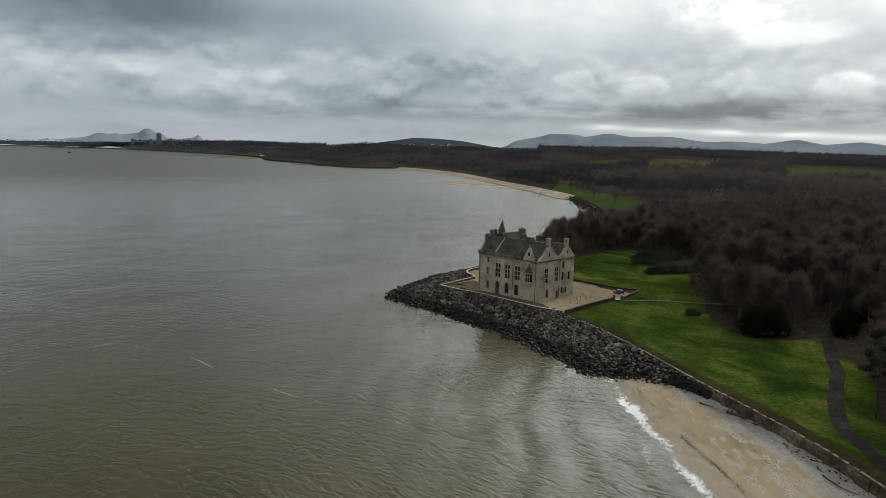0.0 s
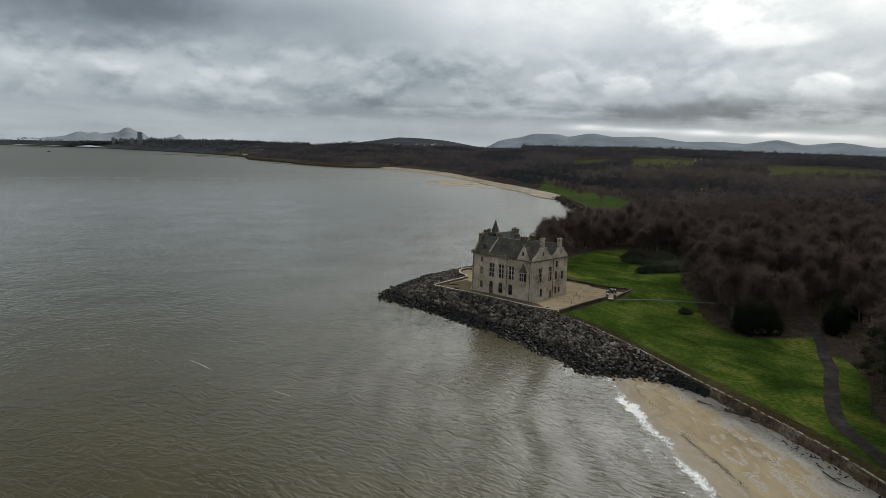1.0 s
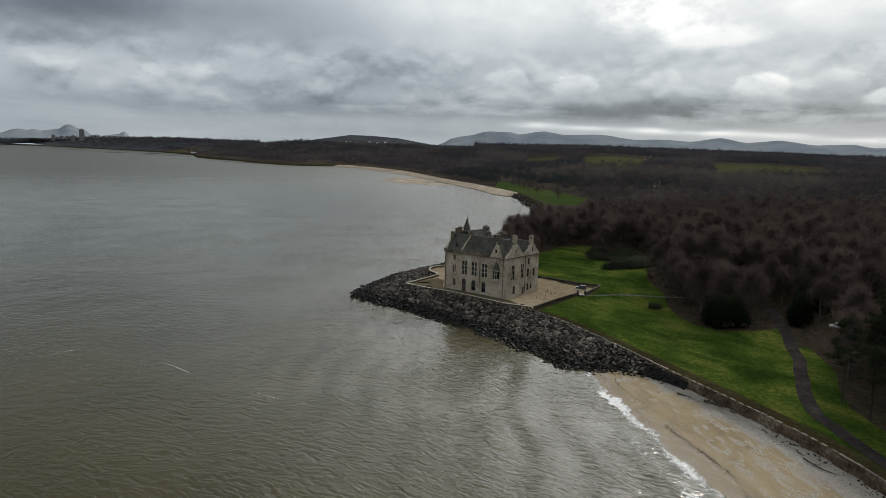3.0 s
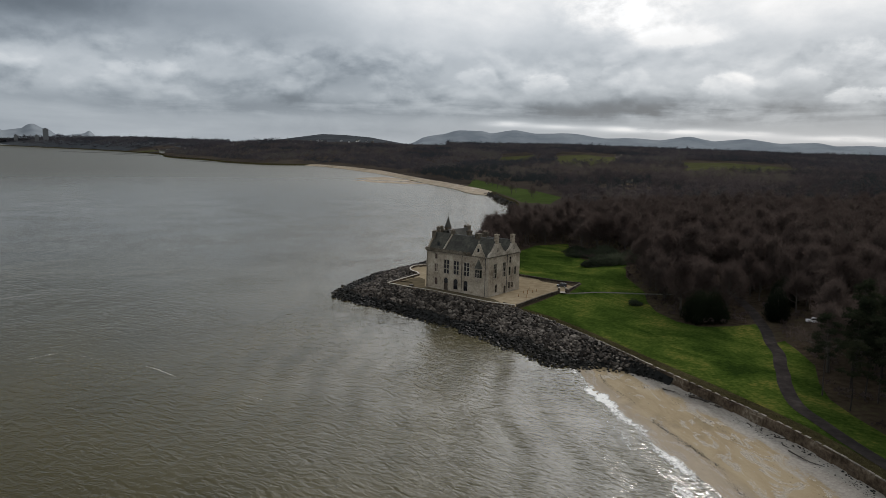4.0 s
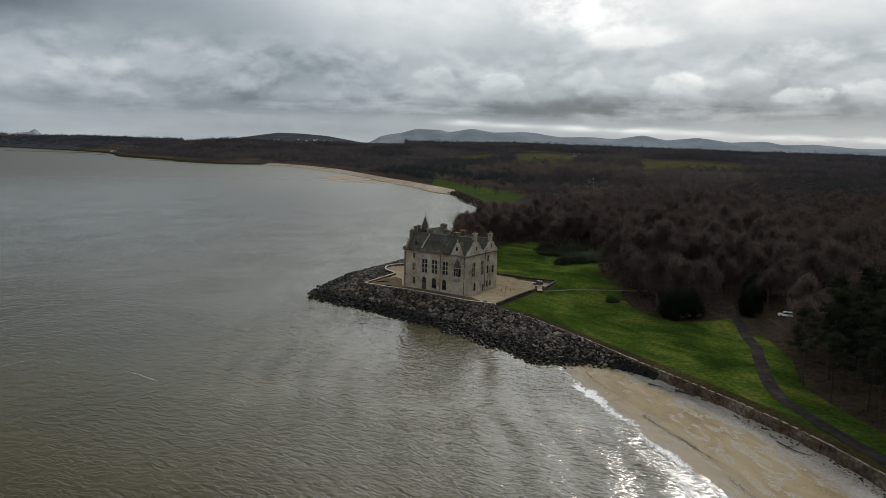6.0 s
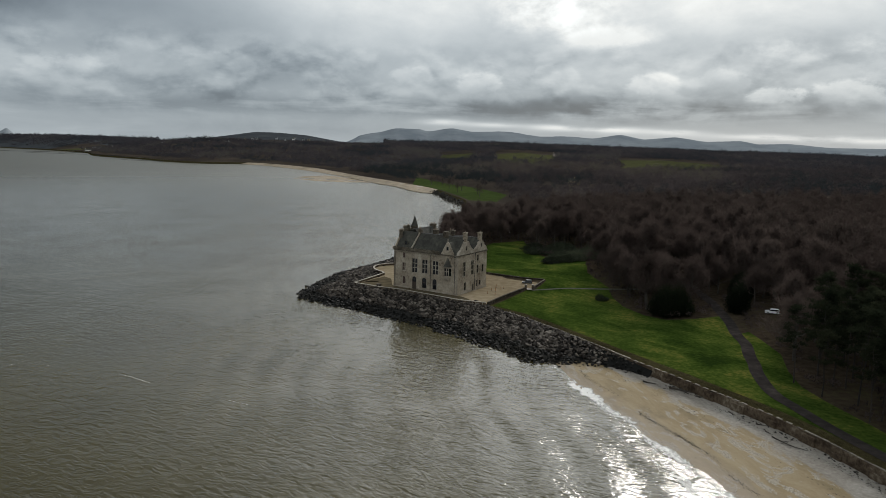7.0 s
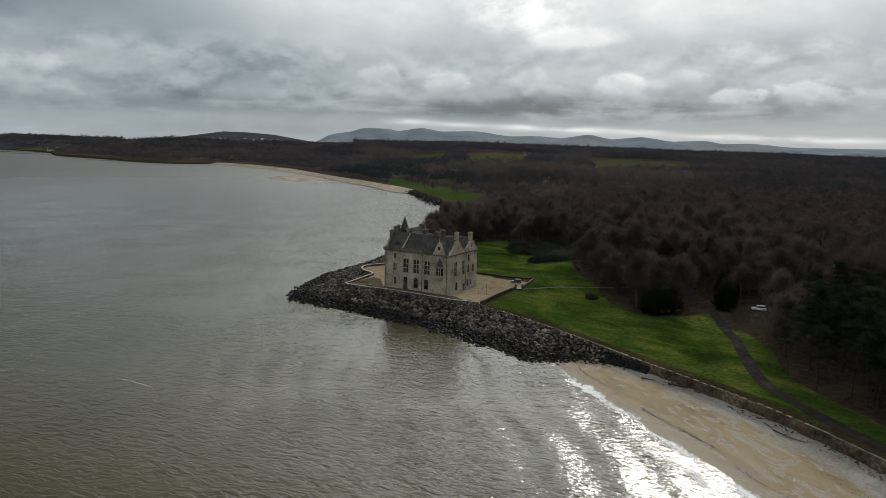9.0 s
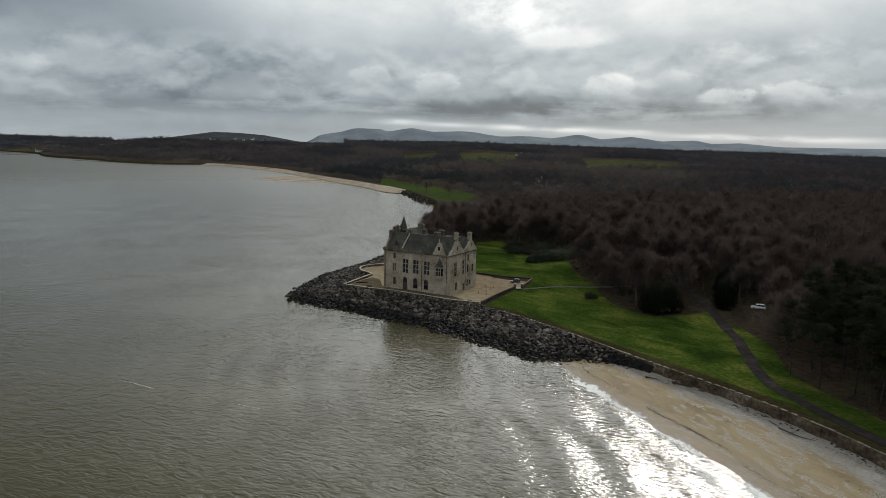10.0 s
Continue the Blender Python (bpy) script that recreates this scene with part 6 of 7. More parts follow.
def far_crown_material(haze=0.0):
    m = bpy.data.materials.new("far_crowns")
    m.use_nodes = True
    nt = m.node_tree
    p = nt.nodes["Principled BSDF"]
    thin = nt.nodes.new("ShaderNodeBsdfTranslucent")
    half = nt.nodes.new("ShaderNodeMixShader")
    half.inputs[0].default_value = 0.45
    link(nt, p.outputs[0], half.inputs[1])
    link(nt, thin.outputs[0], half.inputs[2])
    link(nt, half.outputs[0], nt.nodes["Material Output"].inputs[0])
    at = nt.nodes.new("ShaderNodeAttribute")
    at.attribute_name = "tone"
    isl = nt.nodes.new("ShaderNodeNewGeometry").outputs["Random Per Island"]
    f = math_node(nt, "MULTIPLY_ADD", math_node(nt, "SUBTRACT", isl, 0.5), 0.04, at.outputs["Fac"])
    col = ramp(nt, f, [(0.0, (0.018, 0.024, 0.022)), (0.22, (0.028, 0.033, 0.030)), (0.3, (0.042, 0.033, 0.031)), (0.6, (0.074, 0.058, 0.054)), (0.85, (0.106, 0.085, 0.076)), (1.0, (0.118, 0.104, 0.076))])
    col = mix_color(nt, haze, col, (0.050, 0.053, 0.065))       # aerial haze painted into the base colour, stronger for farther woods
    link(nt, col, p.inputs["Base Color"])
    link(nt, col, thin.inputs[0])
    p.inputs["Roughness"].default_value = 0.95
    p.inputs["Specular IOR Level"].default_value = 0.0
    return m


GLADES = [(-738, 2900, 80), (327, 844, 16), (321, 828, 14), (315, 812, 12), (675, 1776, 30), (668, 1750, 30), (395, 790, 14)]


def plant_far_woods():
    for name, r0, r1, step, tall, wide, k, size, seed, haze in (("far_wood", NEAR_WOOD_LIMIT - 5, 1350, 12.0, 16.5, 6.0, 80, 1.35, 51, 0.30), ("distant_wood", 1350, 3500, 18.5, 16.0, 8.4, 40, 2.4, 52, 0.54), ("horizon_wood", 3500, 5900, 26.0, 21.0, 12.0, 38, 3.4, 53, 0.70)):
        P = grid_points(-r1, r1, 60, r1, step, 0.45, seed)
        rr, az = np.hypot(P[:, 0], P[:, 1]), np.degrees(np.arctan2(P[:, 0] + 20, P[:, 1]))
        P = P[(rr > r0) & (rr < r1) & (az > -36) & (az < 57) & (P[:, 1] < 4850)]
        P = P[inside(LAND, P)]
        d = line_distance(SHORE, P)
        az, rr = np.degrees(np.arctan2(P[:, 0], P[:, 1])), np.hypot(P[:, 0], P[:, 1])
        ok = (d > 4) & ~inside(BAY_GRASS, P) & ~inside(SHORE_GAP, P)
        for a0, a1, q0, q1 in FIELDS:
            ok &= ~((az > a0) & (az < a1) & (rr > q0 - 70) & (rr < q1))
        ok &= ~((az > -9.5) & (az < 7.5) & (rr > 3320))
        for cx, cy, cr in GLADES:
            ok &= np.hypot(P[:, 0] - cx, P[:, 1] - cy) > cr
        P = P[ok]
        t = np.array([noise.noise((x * 0.007, y * 0.003, 2.0)) * 1.5 + noise.noise((x * 0.02, y * 0.012, 4.0)) * 0.8 for x, y in P]) * 0.6 + 0.52
        t += np.random.RandomState(seed).normal(0, 0.13, len(P))
        dark = inside([(135, 1080), (165, 930), (260, 960), (330, 1250), (240, 1500), (110, 1480)], P) & (t < 0.75)
        t *= 1 - 0.30 * np.clip((np.degrees(np.arctan2(P[:, 0], P[:, 1])) - 31) / 9, 0, 1)        # darker wood inland
        t = np.where(dark, t * 0.25, np.clip(t, 0.05, 1))
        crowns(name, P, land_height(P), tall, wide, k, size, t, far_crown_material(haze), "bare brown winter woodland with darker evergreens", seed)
    # parkland trees on the bay grass
    kind = bare_tree("bare_tree", 61, 13, 0.8, 700, "leafless parkland tree on the far bay grass")
    for i, (x, y) in enumerate([(186, 770), (192, 800), (178, 842), (190, 870), (181, 900), (193, 930), (184, 955), (175, 985), (188, 1010)]):
        m = pose(x, y, on_land(x, y) - 0.1, 0, 0, 47 * i)
        if i:
            copy_thing(kind, m)
        else:
            kind.matrix_basis = m


plant_far_woods()


def plant_undergrowth():
    """Low brown scrub between the trunks of the near wood."""
    P = grid_points(50, 300, 100, 470, 3.6, 0.48, 61)
    P = P[inside(LAND, P)]
    ok = ~inside(LAWN, P) & ~inside(LAWN_EAST, P) & ~inside(COURT, P) & ~inside(CLEARING, P) & (line_distance(TRACK, P) > 3.0)
    ok &= (line_distance(ROAD_LINE, P) > 3.6) & (line_distance(SHORE, P) > 16) & (line_distance(COURT + COURT[:1], P) > 10)
    P = P[ok]
    keep = np.array([noise.noise((x * 0.07, y * 0.07, 8.0)) for x, y in P]) > -0.05
    keep |= line_distance(LAWN + LAWN[:1], P) < 7
    P = P[keep]
    t = np.clip(0.5 + 0.4 * np.array([noise.noise((x * 0.05, y * 0.05, 3.0)) for x, y in P]), 0.1, 0.95)
    crowns("undergrowth", P, land_height(P), 2.6, 1.5, 26, 0.55, t, far_crown_material(), "brown bramble and scrub under the trees", 62)


plant_undergrowth()

# ---- surf, wrack and scrub along the shore ----
def surf_strip(name, line, inner, outer, z, label, ragged=1.0, seed=3, strength=0.78):
    """A lacy strip of foam along a line, thinning towards both edges."""
    L = refine([tuple(map(float, p)) for p in line], 0.9)
    off, verts, cover = 9, [], []
    left = [offset_line(L, -(inner + (outer - inner) * k / (off - 1))) for k in range(off)]
    for i, p in enumerate(L):
        for k in range(off):
            q = left[k][i]
            f = k / (off - 1)
            shift = ragged * (noise.noise((p[0] * 0.12, p[1] * 0.12, seed)) + 0.5 * noise.noise((p[0] * 0.5, p[1] * 0.5, seed + 2)))
            d = np.array(q) - np.array(p)
            top = max(float(wave_height(np.array([q[0] + shift]), np.array([q[1]]))[0]), sand_z(q[0] + shift, q[1]))
            verts.append((q[0] + shift, q[1], top + z))
            cover.append(max(0.0, 1 - abs(2 * f - 0.9) ** 1.2) * (strength + 0.7 * noise.noise((p[0] * 0.07, p[1] * 0.07, seed + 5))))
    n = len(L)
    faces = [(i * off + k, i * off + k + 1, (i + 1) * off + k + 1, (i + 1) * off + k) for i in range(n - 1) for k in range(off - 1)]
    ob = mesh_object(name, verts, faces, SURF, smooth=True)
    at = ob.data.attributes.new("cover", "FLOAT", "POINT")
    at.data.foreach_set("value", np.array(cover, np.float32))
    structure(ob, label, "foam")


def sand_z(x, y):
    w = np.interp(y, [p[1] for p in SHOREWATER], [p[0] for p in SHOREWATER])
    return 1.75 * (x - w) / 27.0 + 0.05 if y < 185 and x > w else -1.0


surf_strip("surf", [p for p in SHOREWATER if p[1] > 60], -4.0, 2.6, 0.07, "white lace of surf washing up the sand", 1.8, 3, 0.76)
surf_strip("surf", [p for p in SHOREWATER if p[1] > 60 and p[1] < 176], -9.5, -1.5, 0.06, "broken foam behind the last wave", 1.3, 33, 0.34)
surf_strip("surf", [p for p in SHOREWATER if p[1] > 60 and p[1] < 170], -17.0, -11.5, 0.06, "thin foam on the back of a roller", 1.6, 37, 0.10)
surf_strip("surf", [p for p in ROCKWATER if p[1] < 282][::-1], -1.5, 0.9, 0.06, "thin foam along the foot of the rocks", 0.8, 12, 0.35)
surf_strip("foam_streak", curve_through([(-104, 201), (-97, 206.5), (-85, 199.3), (-70, 192.3), (-62.4, 185), (-51.4, 177.4), (-43.8, 170.5), (-33, 163), (-26, 161)], 5), -0.16, 0.16, 0.06, "thin drifting streak of foam on the water", 0.5, 15, 0.52)


def scatter_clumps(name, spots, sizes, mat, label, category, seed, flat=0.35):
    V, F = [], []
    r = random.Random(seed)
    for (x, y, z), s in zip(spots, sizes):
        k, n = len(V), 5
        for j in range(n):
            a = 2 * math.pi * j / n + r.uniform(-0.4, 0.4)
            d = s * r.uniform(0.5, 1.2)
            V.append((x + math.cos(a) * d, y + math.sin(a) * d * 1.6, z - 0.02))
        V.append((x + r.uniform(-0.2, 0.2) * s, y, z + s * flat))
        F += [(k + j, k + (j + 1) % n, k + n) for j in range(n)]
    tagged(mesh_object(name, V, F, mat), label, category, kind="stuff")


def beach_z(x, y):
    w = np.interp(y, [p[1] for p in SHOREWATER], [p[0] for p in SHOREWATER])
    q = line_distance(SEAWALL, [(x, y)])[0]
    a = max(0.0, x - w)
    return 1.75 * a / (a + q + 0.01) + 0.03


def build_wrack():
    r = random.Random(77)
    spots, sizes = [], []
    for _ in range(2600):
        y = r.uniform(70, 178)
        w = np.interp(y, [p[1] for p in SHOREWATER], [p[0] for p in SHOREWATER])
        wall = np.interp(y, [p[1] for p in SEAWALL], [p[0] for p in SEAWALL])
        kind = r.random()
        band = (wall - w)
        if kind < 0.60:
            x = w + 5.2 + 0.8 * math.sin(y * 0.21) + r.gauss(0, 0.32)
        elif kind < 0.72:
            x = w + band * 0.62 + 0.7 * math.sin(y * 0.13 + 1) + r.gauss(0, 0.6)
        elif kind < 0.93:
            x = wall - 3.2 + 0.9 * math.sin(y * 0.17 + 2) + r.gauss(0, 0.5)
        else:
            x = r.uniform(w + 2, wall - 1)
        if w + 1 < x < wall - 0.5 and noise.noise((x * 0.2, y * 0.09, 9.0)) > -0.15:
            spots.append((x, y, beach_z(x, y)))
            sizes.append(r.uniform(0.05, 0.16) * (1.15 if kind > 0.72 and kind < 0.93 else 1))
    scatter_clumps("seaweed", spots, sizes, WEED, "dark lines of stranded seaweed on the sand", "seaweed", 78)
    # rubble fallen at the foot of the wall
    spots, sizes = [], []
    for _ in range(260):
        y = 170 - 72 * r.random() ** 2.2
        wall = np.interp(y, [p[1] for p in SEAWALL], [p[0] for p in SEAWALL])
        if noise.noise((y * 0.12, 0.5, 3.0)) < -0.12:
            continue
        x = wall - 0.6 - abs(r.gauss(0, 0.9))
        spots.append((x, y, beach_z(x, y)))
        sizes.append(r.uniform(0.10, 0.30))
    scatter_clumps("fallen_stones", spots, sizes, WETROCK, "dark stones fallen at the foot of the sea wall", "stones", 79, 0.8)


WEED = plain("seaweed", (0.035, 0.028, 0.018), 0.7)
build_wrack()


def build_scrub():
    """Dead grass and scrub on the strip behind the sea wall and at the wood's edge."""
    r = random.Random(91)
    V, F = [], []
    line = [p for p in SEAWALL if p[1] > 90]
    spots = []
    for a, b in zip(line[:-1], line[1:]):
        n = int(math.dist(a, b) * 95)
        for _ in range(n):
            t = r.random()
            spots.append((a[0] + (b[0] - a[0]) * t + 0.7 + abs(r.gauss(0, 2.0)), a[1] + (b[1] - a[1]) * t + r.uniform(-0.3, 0.3), r.uniform(0.08, 0.30)))
    P = np.array(spots)
    z = land_height(P[:, :2])
    for (x, y, h), zz in zip(spots, z):
        k, a = len(V), r.uniform(0, 6.28)
        w = h * 0.16
        V += [(x - math.cos(a) * w, y - math.sin(a) * w, zz - 0.05), (x + math.cos(a) * w, y + math.sin(a) * w, zz - 0.05), (x + r.gauss(0, 0.15), y + r.gauss(0, 0.15), zz + h)]
        F.append((k, k + 1, k + 2))
    tagged(mesh_object("scrub_grass", V, F, SCRUB), "dead brown grass and scrub along the sea wall", "grass", kind="stuff")


SCRUB = surface("dead_grass", [(0.25, (0.035, 0.030, 0.015)), (0.5, (0.065, 0.056, 0.028)), (0.75, (0.10, 0.088, 0.045))], 0.6, 5, per_island=0.5, spec=0.0)
build_scrub()


# ---- things in the court and the wood ----
def wheel(parent, x, y, r, side):
    bm = bmesh.new()
    add_lathe(bm, [(r * 0.62, -0.1), (r * 0.95, -0.11), (r, -0.06), (r, 0.06), (r * 0.95, 0.11), (r * 0.62, 0.1)], 16)
    bmesh.ops.transform(bm, matrix=pose(x, y, r, 90, 0, 0), verts=bm.verts)
    t = part("wheel", bm, TYRE, parent)
    bm = bmesh.new()
    add_lathe(bm, [(r * 0.6, -0.02), (r * 0.5, 0.02), (r * 0.12, 0.05)], 10)
    bmesh.ops.transform(bm, matrix=pose(x, y + side * 0.105, r, -90 * side, 0, 0), verts=bm.verts)
    part("rim", bm, RIM, t)


def vehicle(name, m, paint, length, width, height, shape, label, category, roof=None):
    """A road vehicle from a side profile, drawn in above the sills, with glass, lamps and wheels."""
    k = thing(name, m, label, category)
    body, glass = shape
    bm = bmesh.new()
    add_prism(bm, [(x * length, 0, z * height) for x, z in body], (0, -width / 2, 0), (0, width / 2, 0))
    bmesh.ops.recalc_face_normals(bm, faces=bm.faces)
    for v in bm.verts:
        if v.co.z > 0.55 * height:
            v.co.y *= 0.84
    bmesh.ops.bevel(bm, geom=bm.edges[:], offset=0.05, segments=2, affect="EDGES")
    part("body", bm, paint, k, smooth=False)
    for s in (-1, 1):
        bm = bmesh.new()
        f = [bm.verts.new((x * length, s * (width / 2 * (0.94 if z < 0.7 else 0.86) + 0.012), z * height)) for x, z in glass]
        bm.faces.new(f)
        part("side_window", bm, GLASS, k)
        for x in (0.19, 0.80):
            wheel(k, (x - 0.0) * length, s * (width / 2 - 0.1), 0.34, s)
    (xa, za), (xb, zb) = body[2], body[3]
    part("windscreen", prism([(xa * length - 0.03, 0, za * height + 0.05), (xb * length - 0.03, 0, zb * height - 0.08), (xb * length, 0, zb * height - 0.08), (xa * length, 0, za * height + 0.05)], (0, -width * 0.36, 0), (0, width * 0.36, 0)), GLASS, k)
    (xc, zc), (xd, zd) = body[4], body[5]
    part("rear_window", prism([(xc * length, 0, zc * height - 0.12), (xd * length, 0, zd * height + 0.1), (xd * length + 0.03, 0, zd * height + 0.1), (xc * length + 0.03, 0, zc * height - 0.12)], (0, -width * 0.34, 0), (0, width * 0.34, 0)), GLASS, k)
    for s in (-1, 1):
        part("headlight", box(-0.02, 0.08, s * width * 0.36 - 0.16, s * width * 0.36 + 0.16, height * 0.40, height * 0.48), RIM, k, "clear headlight")
        part("tail_light", box(length - 0.08, length + 0.02, s * width * 0.42 - 0.08, s * width * 0.42 + 0.08, height * 0.42, height * 0.56), TAIL, k, "red tail light")
    if roof is not None:
        part("roof_panel", box(0.40 * length, 0.90 * length, -width * 0.33, width * 0.33, height - 0.005, height + 0.03, 0.01), roof, k, "pale roof panel")
    return k


TYRE = plain("tyre", (0.02, 0.02, 0.02), 0.8)
RIM = plain("alloy", (0.45, 0.45, 0.46), 0.3, 0.8)
TAIL = plain("tail_glass", (0.25, 0.01, 0.01), 0.3)
DARKPAINT = plain("dark_paint", (0.018, 0.02, 0.022), 0.28)
WHITEPAINT = plain("white_paint", (0.72, 0.73, 0.74), 0.3)
GREYPAINT = plain("grey_paint", (0.34, 0.35, 0.36), 0.3)
SUV = ([(0.0, 0.16), (0.01, 0.52), (0.27, 0.60), (0.39, 1.0), (0.90, 1.0), (0.985, 0.60), (1.0, 0.20), (0.98, 0.16)], [(0.31, 0.63), (0.41, 0.92), (0.88, 0.92), (0.95, 0.63)])
vehicle("parked_car", pose(67.2, 276.3, COURT_Z, 0, 0, -22), DARKPAINT, 4.1, 1.7, 1.55, SUV, "dark estate car parked by the courtyard gate", "car")
vehicle("parked_car", pose(129.5, 206.6, on_land(131, 207) + 0.1, 0, 0, -32), WHITEPAINT, 4.6, 1.8, 1.7, SUV, "pale silver car parked under bare trees", "car")


def court_posts():
    bm_label = "slim orange marker post standing on gravel"
    first = None
    for x, y, h in ((46.6, 257.1, 1.3), (50.1, 263.4, 1.2), (48.9, 254.5, 1.3), (51.2, 261.6, 1.9), (53.7, 269.0, 1.6), (53.8, 263.9, 1.5), (56.0, 266.2, 1.2)):
        m = pose(x, y, COURT_Z)
        if first is None:
            first = thing("marker_post", m, bm_label, "post", "marker posts in the court")
            part("post_shaft", lathe([(0.09, 0.08), (0.085, 1.0), (0.05, 1.05)], 8), ORANGE, first)
            part("post_base", lathe([(0.24, 0.0), (0.24, 0.05), (0.1, 0.09)], 10), TYRE, first, "black rubber base")
            first.scale = (1, 1, h * 0.75)
        else:
            copy_thing(first, m).scale = (1, 1, h * 0.75)


ORANGE = plain("orange_plastic", (0.26, 0.10, 0.025), 0.6)
court_posts()
k = thing("planter_box", pose(7.4, 275.8, COURT_Z, 0, 0, -45), "dark wooden box standing against the parapet", "box")
part("box_body", box(-0.9, 0.9, -0.45, 0.45, 0.05, 0.85, 0.03), DOOR, k)
part("box_lid", box(-0.98, 0.98, -0.5, 0.5, 0.85, 0.95, 0.02), DOOR, k)
for x in (-0.75, 0.75):
    part("box_foot", box(x - 0.08, x + 0.08, -0.4, 0.4, 0, 0.05), DOOR, k)
k = thing("garden_bench", pose(38.4, 243.0, COURT_Z, 0, 0, -45), "weathered wooden bench against the parapet", "bench")
part("seat", box(-0.9, 0.9, -0.25, 0.25, 0.42, 0.48, 0.01), DOOR, k)
part("backrest", box(-0.9, 0.9, -0.3, -0.24, 0.55, 0.95, 0.01), DOOR, k)
for x in (-0.8, 0.8):
    part("leg", box(x - 0.05, x + 0.05, -0.28, 0.24, 0, 0.42), DOOR, k)
k = thing("gate_threshold", pose(66.2, 265.0, COURT_Z - 0.1, 0, 0, -10), "pale concrete slab in the court gateway", "slab")
part("slab", box(-1.1, 1.1, -1.6, 1.4, 0, 0.14, 0.02), COPING, k)


# ---- far buildings ----
def house(name, x, y, length, width, wall, pitch, turn, wall_mat, roof_mat, label, chimneys=1, z=None):
    k = thing(name, pose(x, y, (on_land(x, y) if z is None else z) - 0.4, 0, 0, turn), label, "house", "far houses")
    part("wall", box(-length / 2, length / 2, -width / 2, width / 2, 0, wall), wall_mat, k)
    part("roof", prism([(0, -width / 2 - 0.4, wall), (0, width / 2 + 0.4, wall), (0, 0, wall + pitch)], (-length / 2 - 0.3, 0, 0), (length / 2 + 0.3, 0, 0)), roof_mat, k)
    for i in range(chimneys):
        cx = (-1) ** i * (length / 2 - 0.6)
        part("chimney", box(cx - 0.5, cx + 0.5, -0.6, 0.6, wall + pitch * 0.5, wall + pitch + 1.6), wall_mat, k)
    n = max(2, int(length / 4))
    for i in range(n):
        for zz in (1.2, 3.8)[:1 if wall < 4.5 else 2]:
            cx = -length / 2 + (i + 0.5) * length / n
            part("window", box(cx - 0.6, cx + 0.6, -width / 2 - 0.03, -width / 2 + 0.05, zz, zz + 1.4), GLASS, k)
    return k


HARL = plain("white_harling", (0.74, 0.73, 0.70), 0.8)
PINKHARL = plain("pink_harling", (0.52, 0.42, 0.36), 0.8)
TANWALL = plain("tan_stone", (0.25, 0.20, 0.13), 0.85)
CONCRETE = plain("far_concrete", (0.12, 0.125, 0.13), 0.85)
house("white_house", -752, 2940, 28, 10, 7.5, 5.0, 6, HARL, SLATE, "white harled shore house with several chimneys", 2, 3.5)
house("white_house", -728, 2950, 12, 8, 4.5, 4.0, 6, HARL, SLATE, "low white harled house by the shore", 1, 3.5)
house("farmhouse", 1900 * math.sin(radians(20.8)), 1900 * math.cos(radians(20.8)), 16, 9, 5.5, 4, -10, PINKHARL, SLATE, "pinkish farmhouse by a pasture", 2)
house("stone_house", 905 * math.sin(radians(21.2)), 905 * math.cos(radians(21.2)), 8, 7, 8, 3, -10, TANWALL, SLATE, "tan stone house among the bare trees", 1)
rr = random.Random(14)
for i in range(34):
    a = rr.uniform(-7.0, 1.5) if i < 26 else rr.uniform(-14, -9)
    d = rr.uniform(3400, 3560) if i < 26 else rr.uniform(3150, 3300)
    house("hillside_house", d * math.sin(radians(a)), d * math.cos(radians(a)), rr.uniform(8, 15), 8, rr.uniform(3.5, 6), 3.0, rr.uniform(-20, 20) - a, rr.choice((HARL, GREYPAINT, GREYPAINT, TANWALL)), SLATE, "pale house on the far wooded hillside", 1)
for a, d, w, h, z in ((-21.9, 4450, 27, 52, 52), (-22.45, 4500, 20, 18, 50), (-23.7, 4550, 18, 18, 50), (-19.8, 4700, 60, 18, 52)):
    k = thing("tower_block", pose(d * math.sin(radians(a)), d * math.cos(radians(a)), z - 18, 0, 0, -a), "grey tower block far across the water", "tower block", "far tower blocks")
    part("tower", box(-w / 2, w / 2, -8, 8, 0, h + 14), CONCRETE, k)
    part("roof_plant", box(-w / 5, w / 5, -4, 4, h + 14, h + 18), CONCRETE, k)
for a, d, h in ((-20.2, 4700, 36), (-15.8, 4500, 34)):
    k = thing("steeple", pose(d * math.sin(radians(a)), d * math.cos(radians(a)), 44, 0, 0, -a), "slender church steeple on the far skyline", "steeple", "far steeples")
    part("tower", box(-3, 3, -3, 3, 0, h * 0.55), CONCRETE, k)
    part("spire", lathe([(3.4, h * 0.55), (0.1, h)], 6), CONCRETE, k)


def low_reef(name, line, width, height, label):
    L = refine(line, 12)
    V, F = [], []
    l, r = offset_line(L, width / 2), offset_line(L, -width / 2)
    for i, (p, a, b) in enumerate(zip(L, l, r)):
        h = height * (0.7 + 0.5 * noise.noise((p[0] * 0.05, p[1] * 0.05, 1.0))) * min(1, i / 3 + 0.2)
        V += [(a[0], a[1], -0.5), (p[0] + (a[0] - p[0]) * 0.4, p[1] + (a[1] - p[1]) * 0.4, h), (p[0] + (b[0] - p[0]) * 0.4, p[1] + (b[1] - p[1]) * 0.4, h), (b[0], b[1], -0.5)]
    F = [(4 * i + k, 4 * i + k + 1, 4 * i + k + 5, 4 * i + k + 4) for i in range(len(L) - 1) for k in range(3)]
    structure(mesh_object(name, V, F, WETROCK), label, "reef")


low_reef("jetty", [(-1180, 3030), (-1000, 2985), (-840, 2940), (-745, 2900)], 12, 1.5, "long low dark jetty off the far shore")
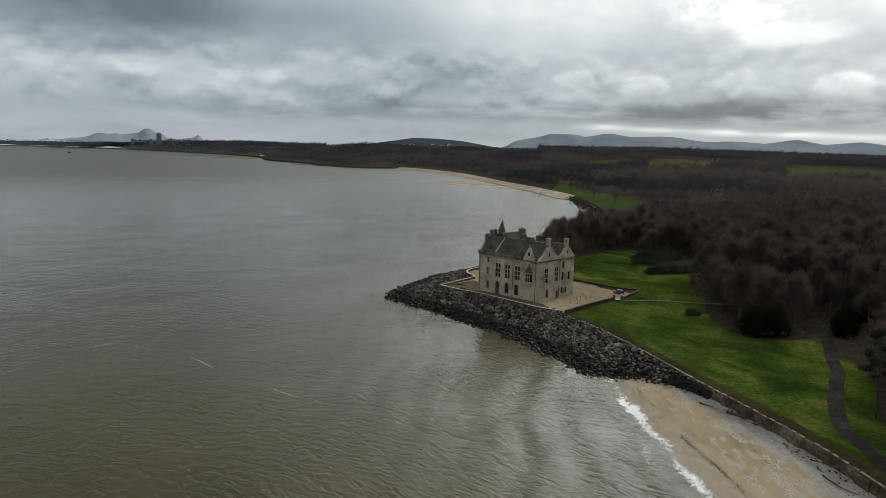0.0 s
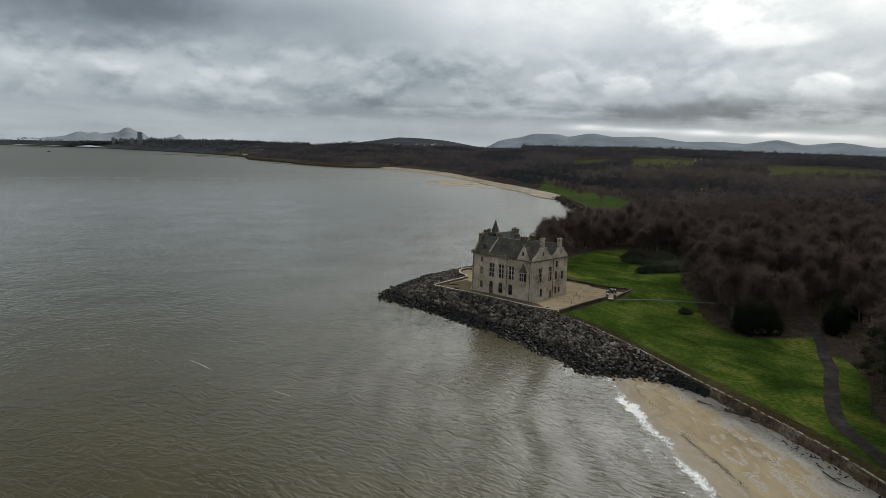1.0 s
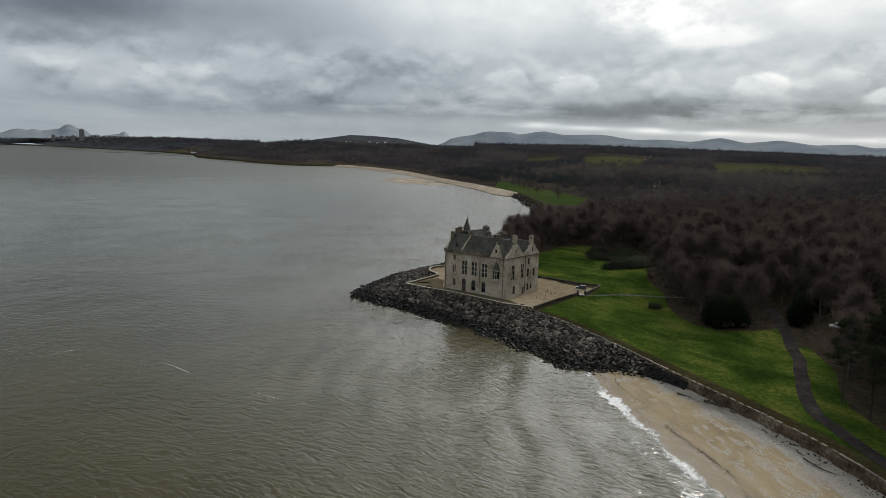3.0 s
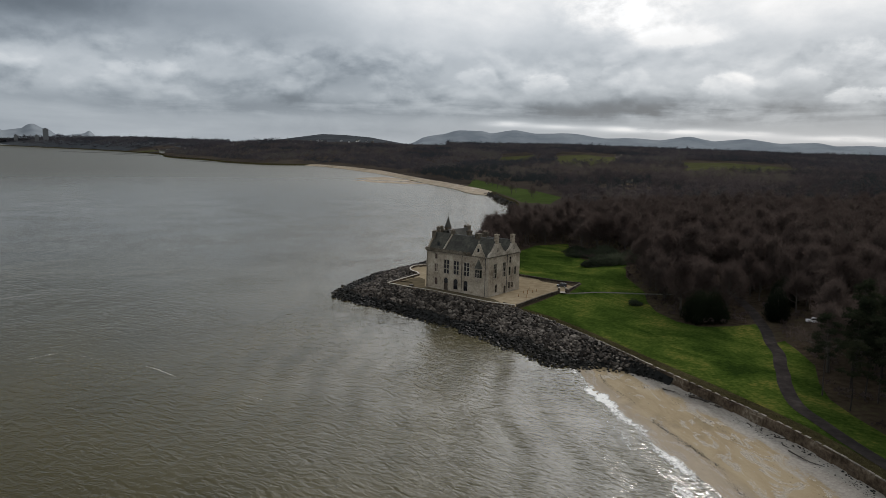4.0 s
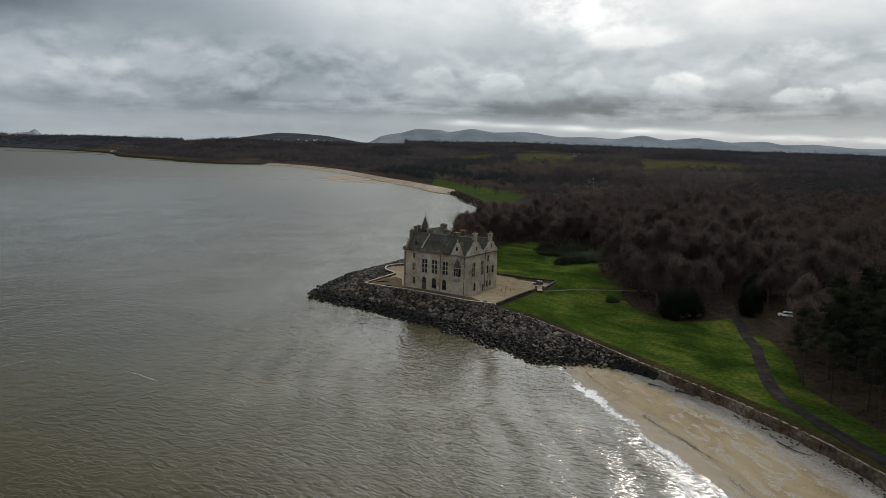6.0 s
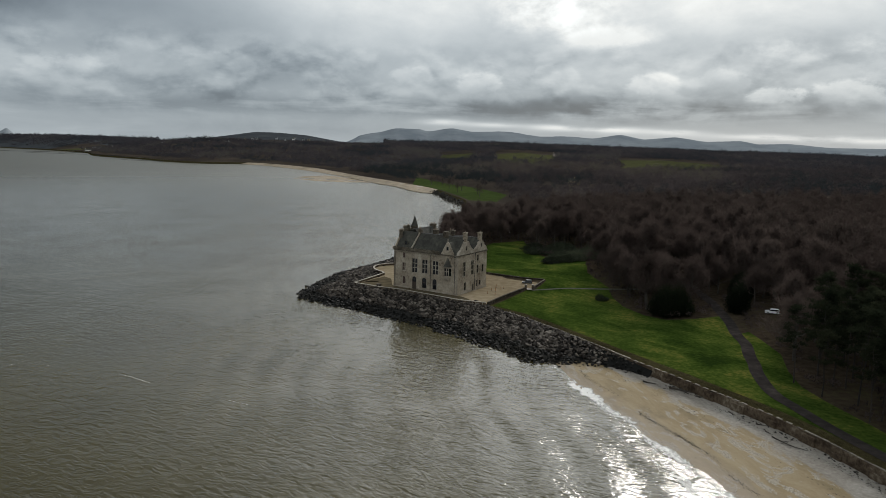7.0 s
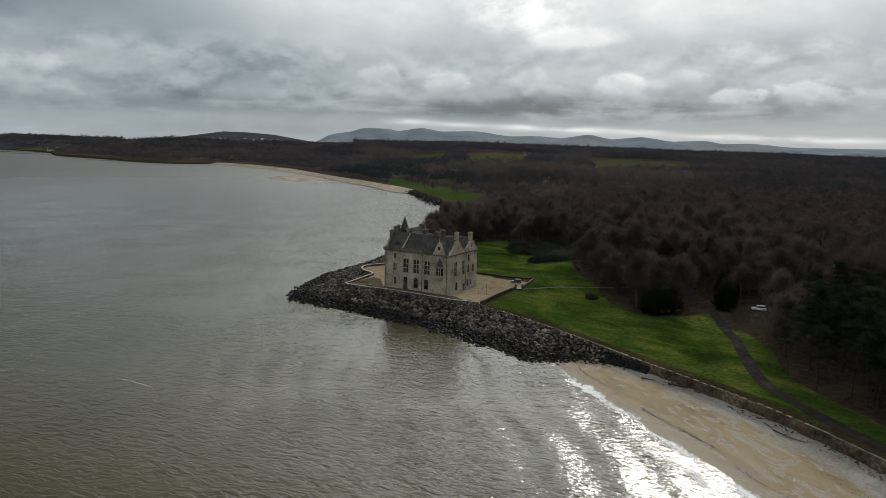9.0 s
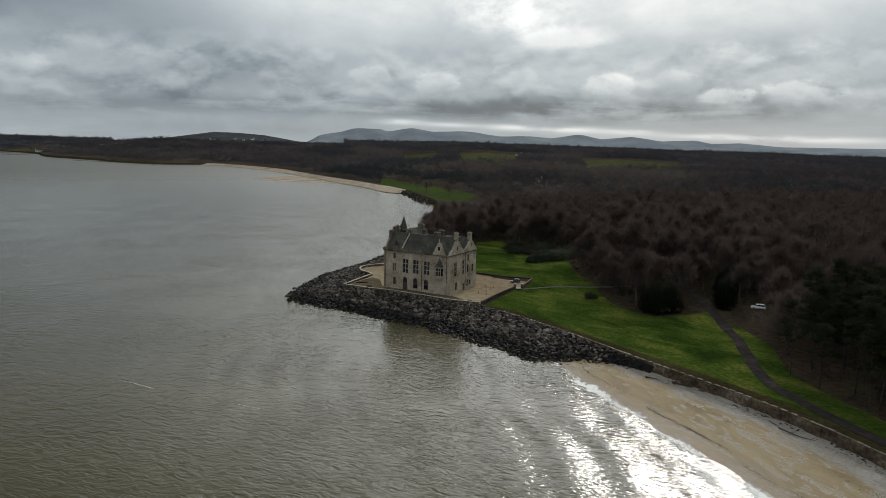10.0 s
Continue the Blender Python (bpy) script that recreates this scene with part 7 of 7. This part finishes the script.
low_reef("reef", [(-930, 2800), (-800, 2720), (-690, 2660)], 9, 0.8, "low dark skerry off the far shore")
low_reef("reef", [(-470, 2120), (-420, 2080), (-340, 2000)], 9, 0.9, "dark rocks at the far wooded point")
k = thing("moored_boat", pose(-1560, 2950, 0.0, 0, 0, 20), "small dark boat moored far out", "boat")
part("hull", prism([(-7, 0, 0), (-5, 2, 0), (6, 2, 0), (7.5, 0, 0), (6, -2, 0), (-5, -2, 0)], (0, 0, -0.6), (0, 0, 2.0)), DARKPAINT, k)
part("cabin", box(-3, 1, -1.2, 1.2, 2.0, 4.2, 0.1), DARKPAINT, k)
# dark boulders where the bay's grass meets the water
bay_line = curve_through([(150, 705), (150, 760), (155, 820), (158, 885)], 6)
V, F = [], []
rk = [rock_mesh("boulder", 300 + i, WETROCK) for i in range(4)]
rr = random.Random(6)
for p in refine([tuple(map(float, q)) for q in bay_line], 2.2):
    for _ in range(3):
        m = Matrix.LocRotScale((p[0] + rr.uniform(-5, 7), p[1], rr.uniform(-0.2, 3.2)), Euler((rr.uniform(0, 6), 0, rr.uniform(0, 6))), Vector((1, 1, 0.7)) * rr.uniform(1.0, 2.2))
        me, q = rr.choice(rk), len(V)
        V += [tuple(m @ v.co) for v in me.vertices]
        F += [[q + j for j in f.vertices] for f in me.polygons]
tagged(mesh_object("bay_boulders", V, F, WETROCK), "dark boulders along the bay's grassy edge", "rocks", kind="stuff")


# ---- driftwood stranded below the sea wall ----
DRIFT = surface("driftwood", [(0.25, (0.030, 0.024, 0.018)), (0.5, (0.060, 0.048, 0.036)), (0.75, (0.11, 0.092, 0.07))], 1.5, 6, bump=0.04, bump_scale=5, coord="object", per_object=0.4)


def driftwood(x, y, turn, length, thick, seed):
    """A bent, tapering bough with a few broken side branches."""
    r = random.Random(seed)
    ob = thing("driftwood_branch", pose(x, y, beach_z(x, y), 0, 0, turn), "dark stranded driftwood branch lying on the sand", "driftwood", "driftwood on the beach")
    V, F = [], []
    p = Vector((-length / 2, 0, thick))
    bend, n = 0.0, 6
    stems = []
    for i in range(n):
        bend += r.uniform(-0.28, 0.28)
        q = p + Vector((math.cos(bend), math.sin(bend), r.uniform(-0.02, 0.03))) * (length / n)
        limb(V, F, p, q, thick * (1 - 0.13 * i), thick * (1 - 0.13 * (i + 1)), 7)
        if i > 1:
            stems.append((p.copy(), bend + r.choice((-0.8, 0.8))))
        p = q
    part_from("bough", mesh_of("bough", V, F, DRIFT), ob)
    for q, a in stems[:3]:
        V, F = [], []
        limb(V, F, q, q + Vector((math.cos(a), math.sin(a), 0.25)) * length * r.uniform(0.12, 0.24), thick * 0.45, thick * 0.12, 5)
        part_from("side_branch", mesh_of("side_branch", V, F, DRIFT), ob)


for spot in ((71.9, 121.6, -76, 8.2, 0.17, 1), (66.9, 153.6, -58, 7.0, 0.30, 2), (69.3, 149.2, -40, 2.6, 0.22, 3), (70.6, 138.6, -70, 2.2, 0.16, 4), (72.6, 131.0, -60, 2.8, 0.14, 5), (71.5, 127.4, -85, 2.0, 0.12, 6), (62.3, 161.5, -50, 3.4, 0.22, 7)):
    driftwood(*spot)
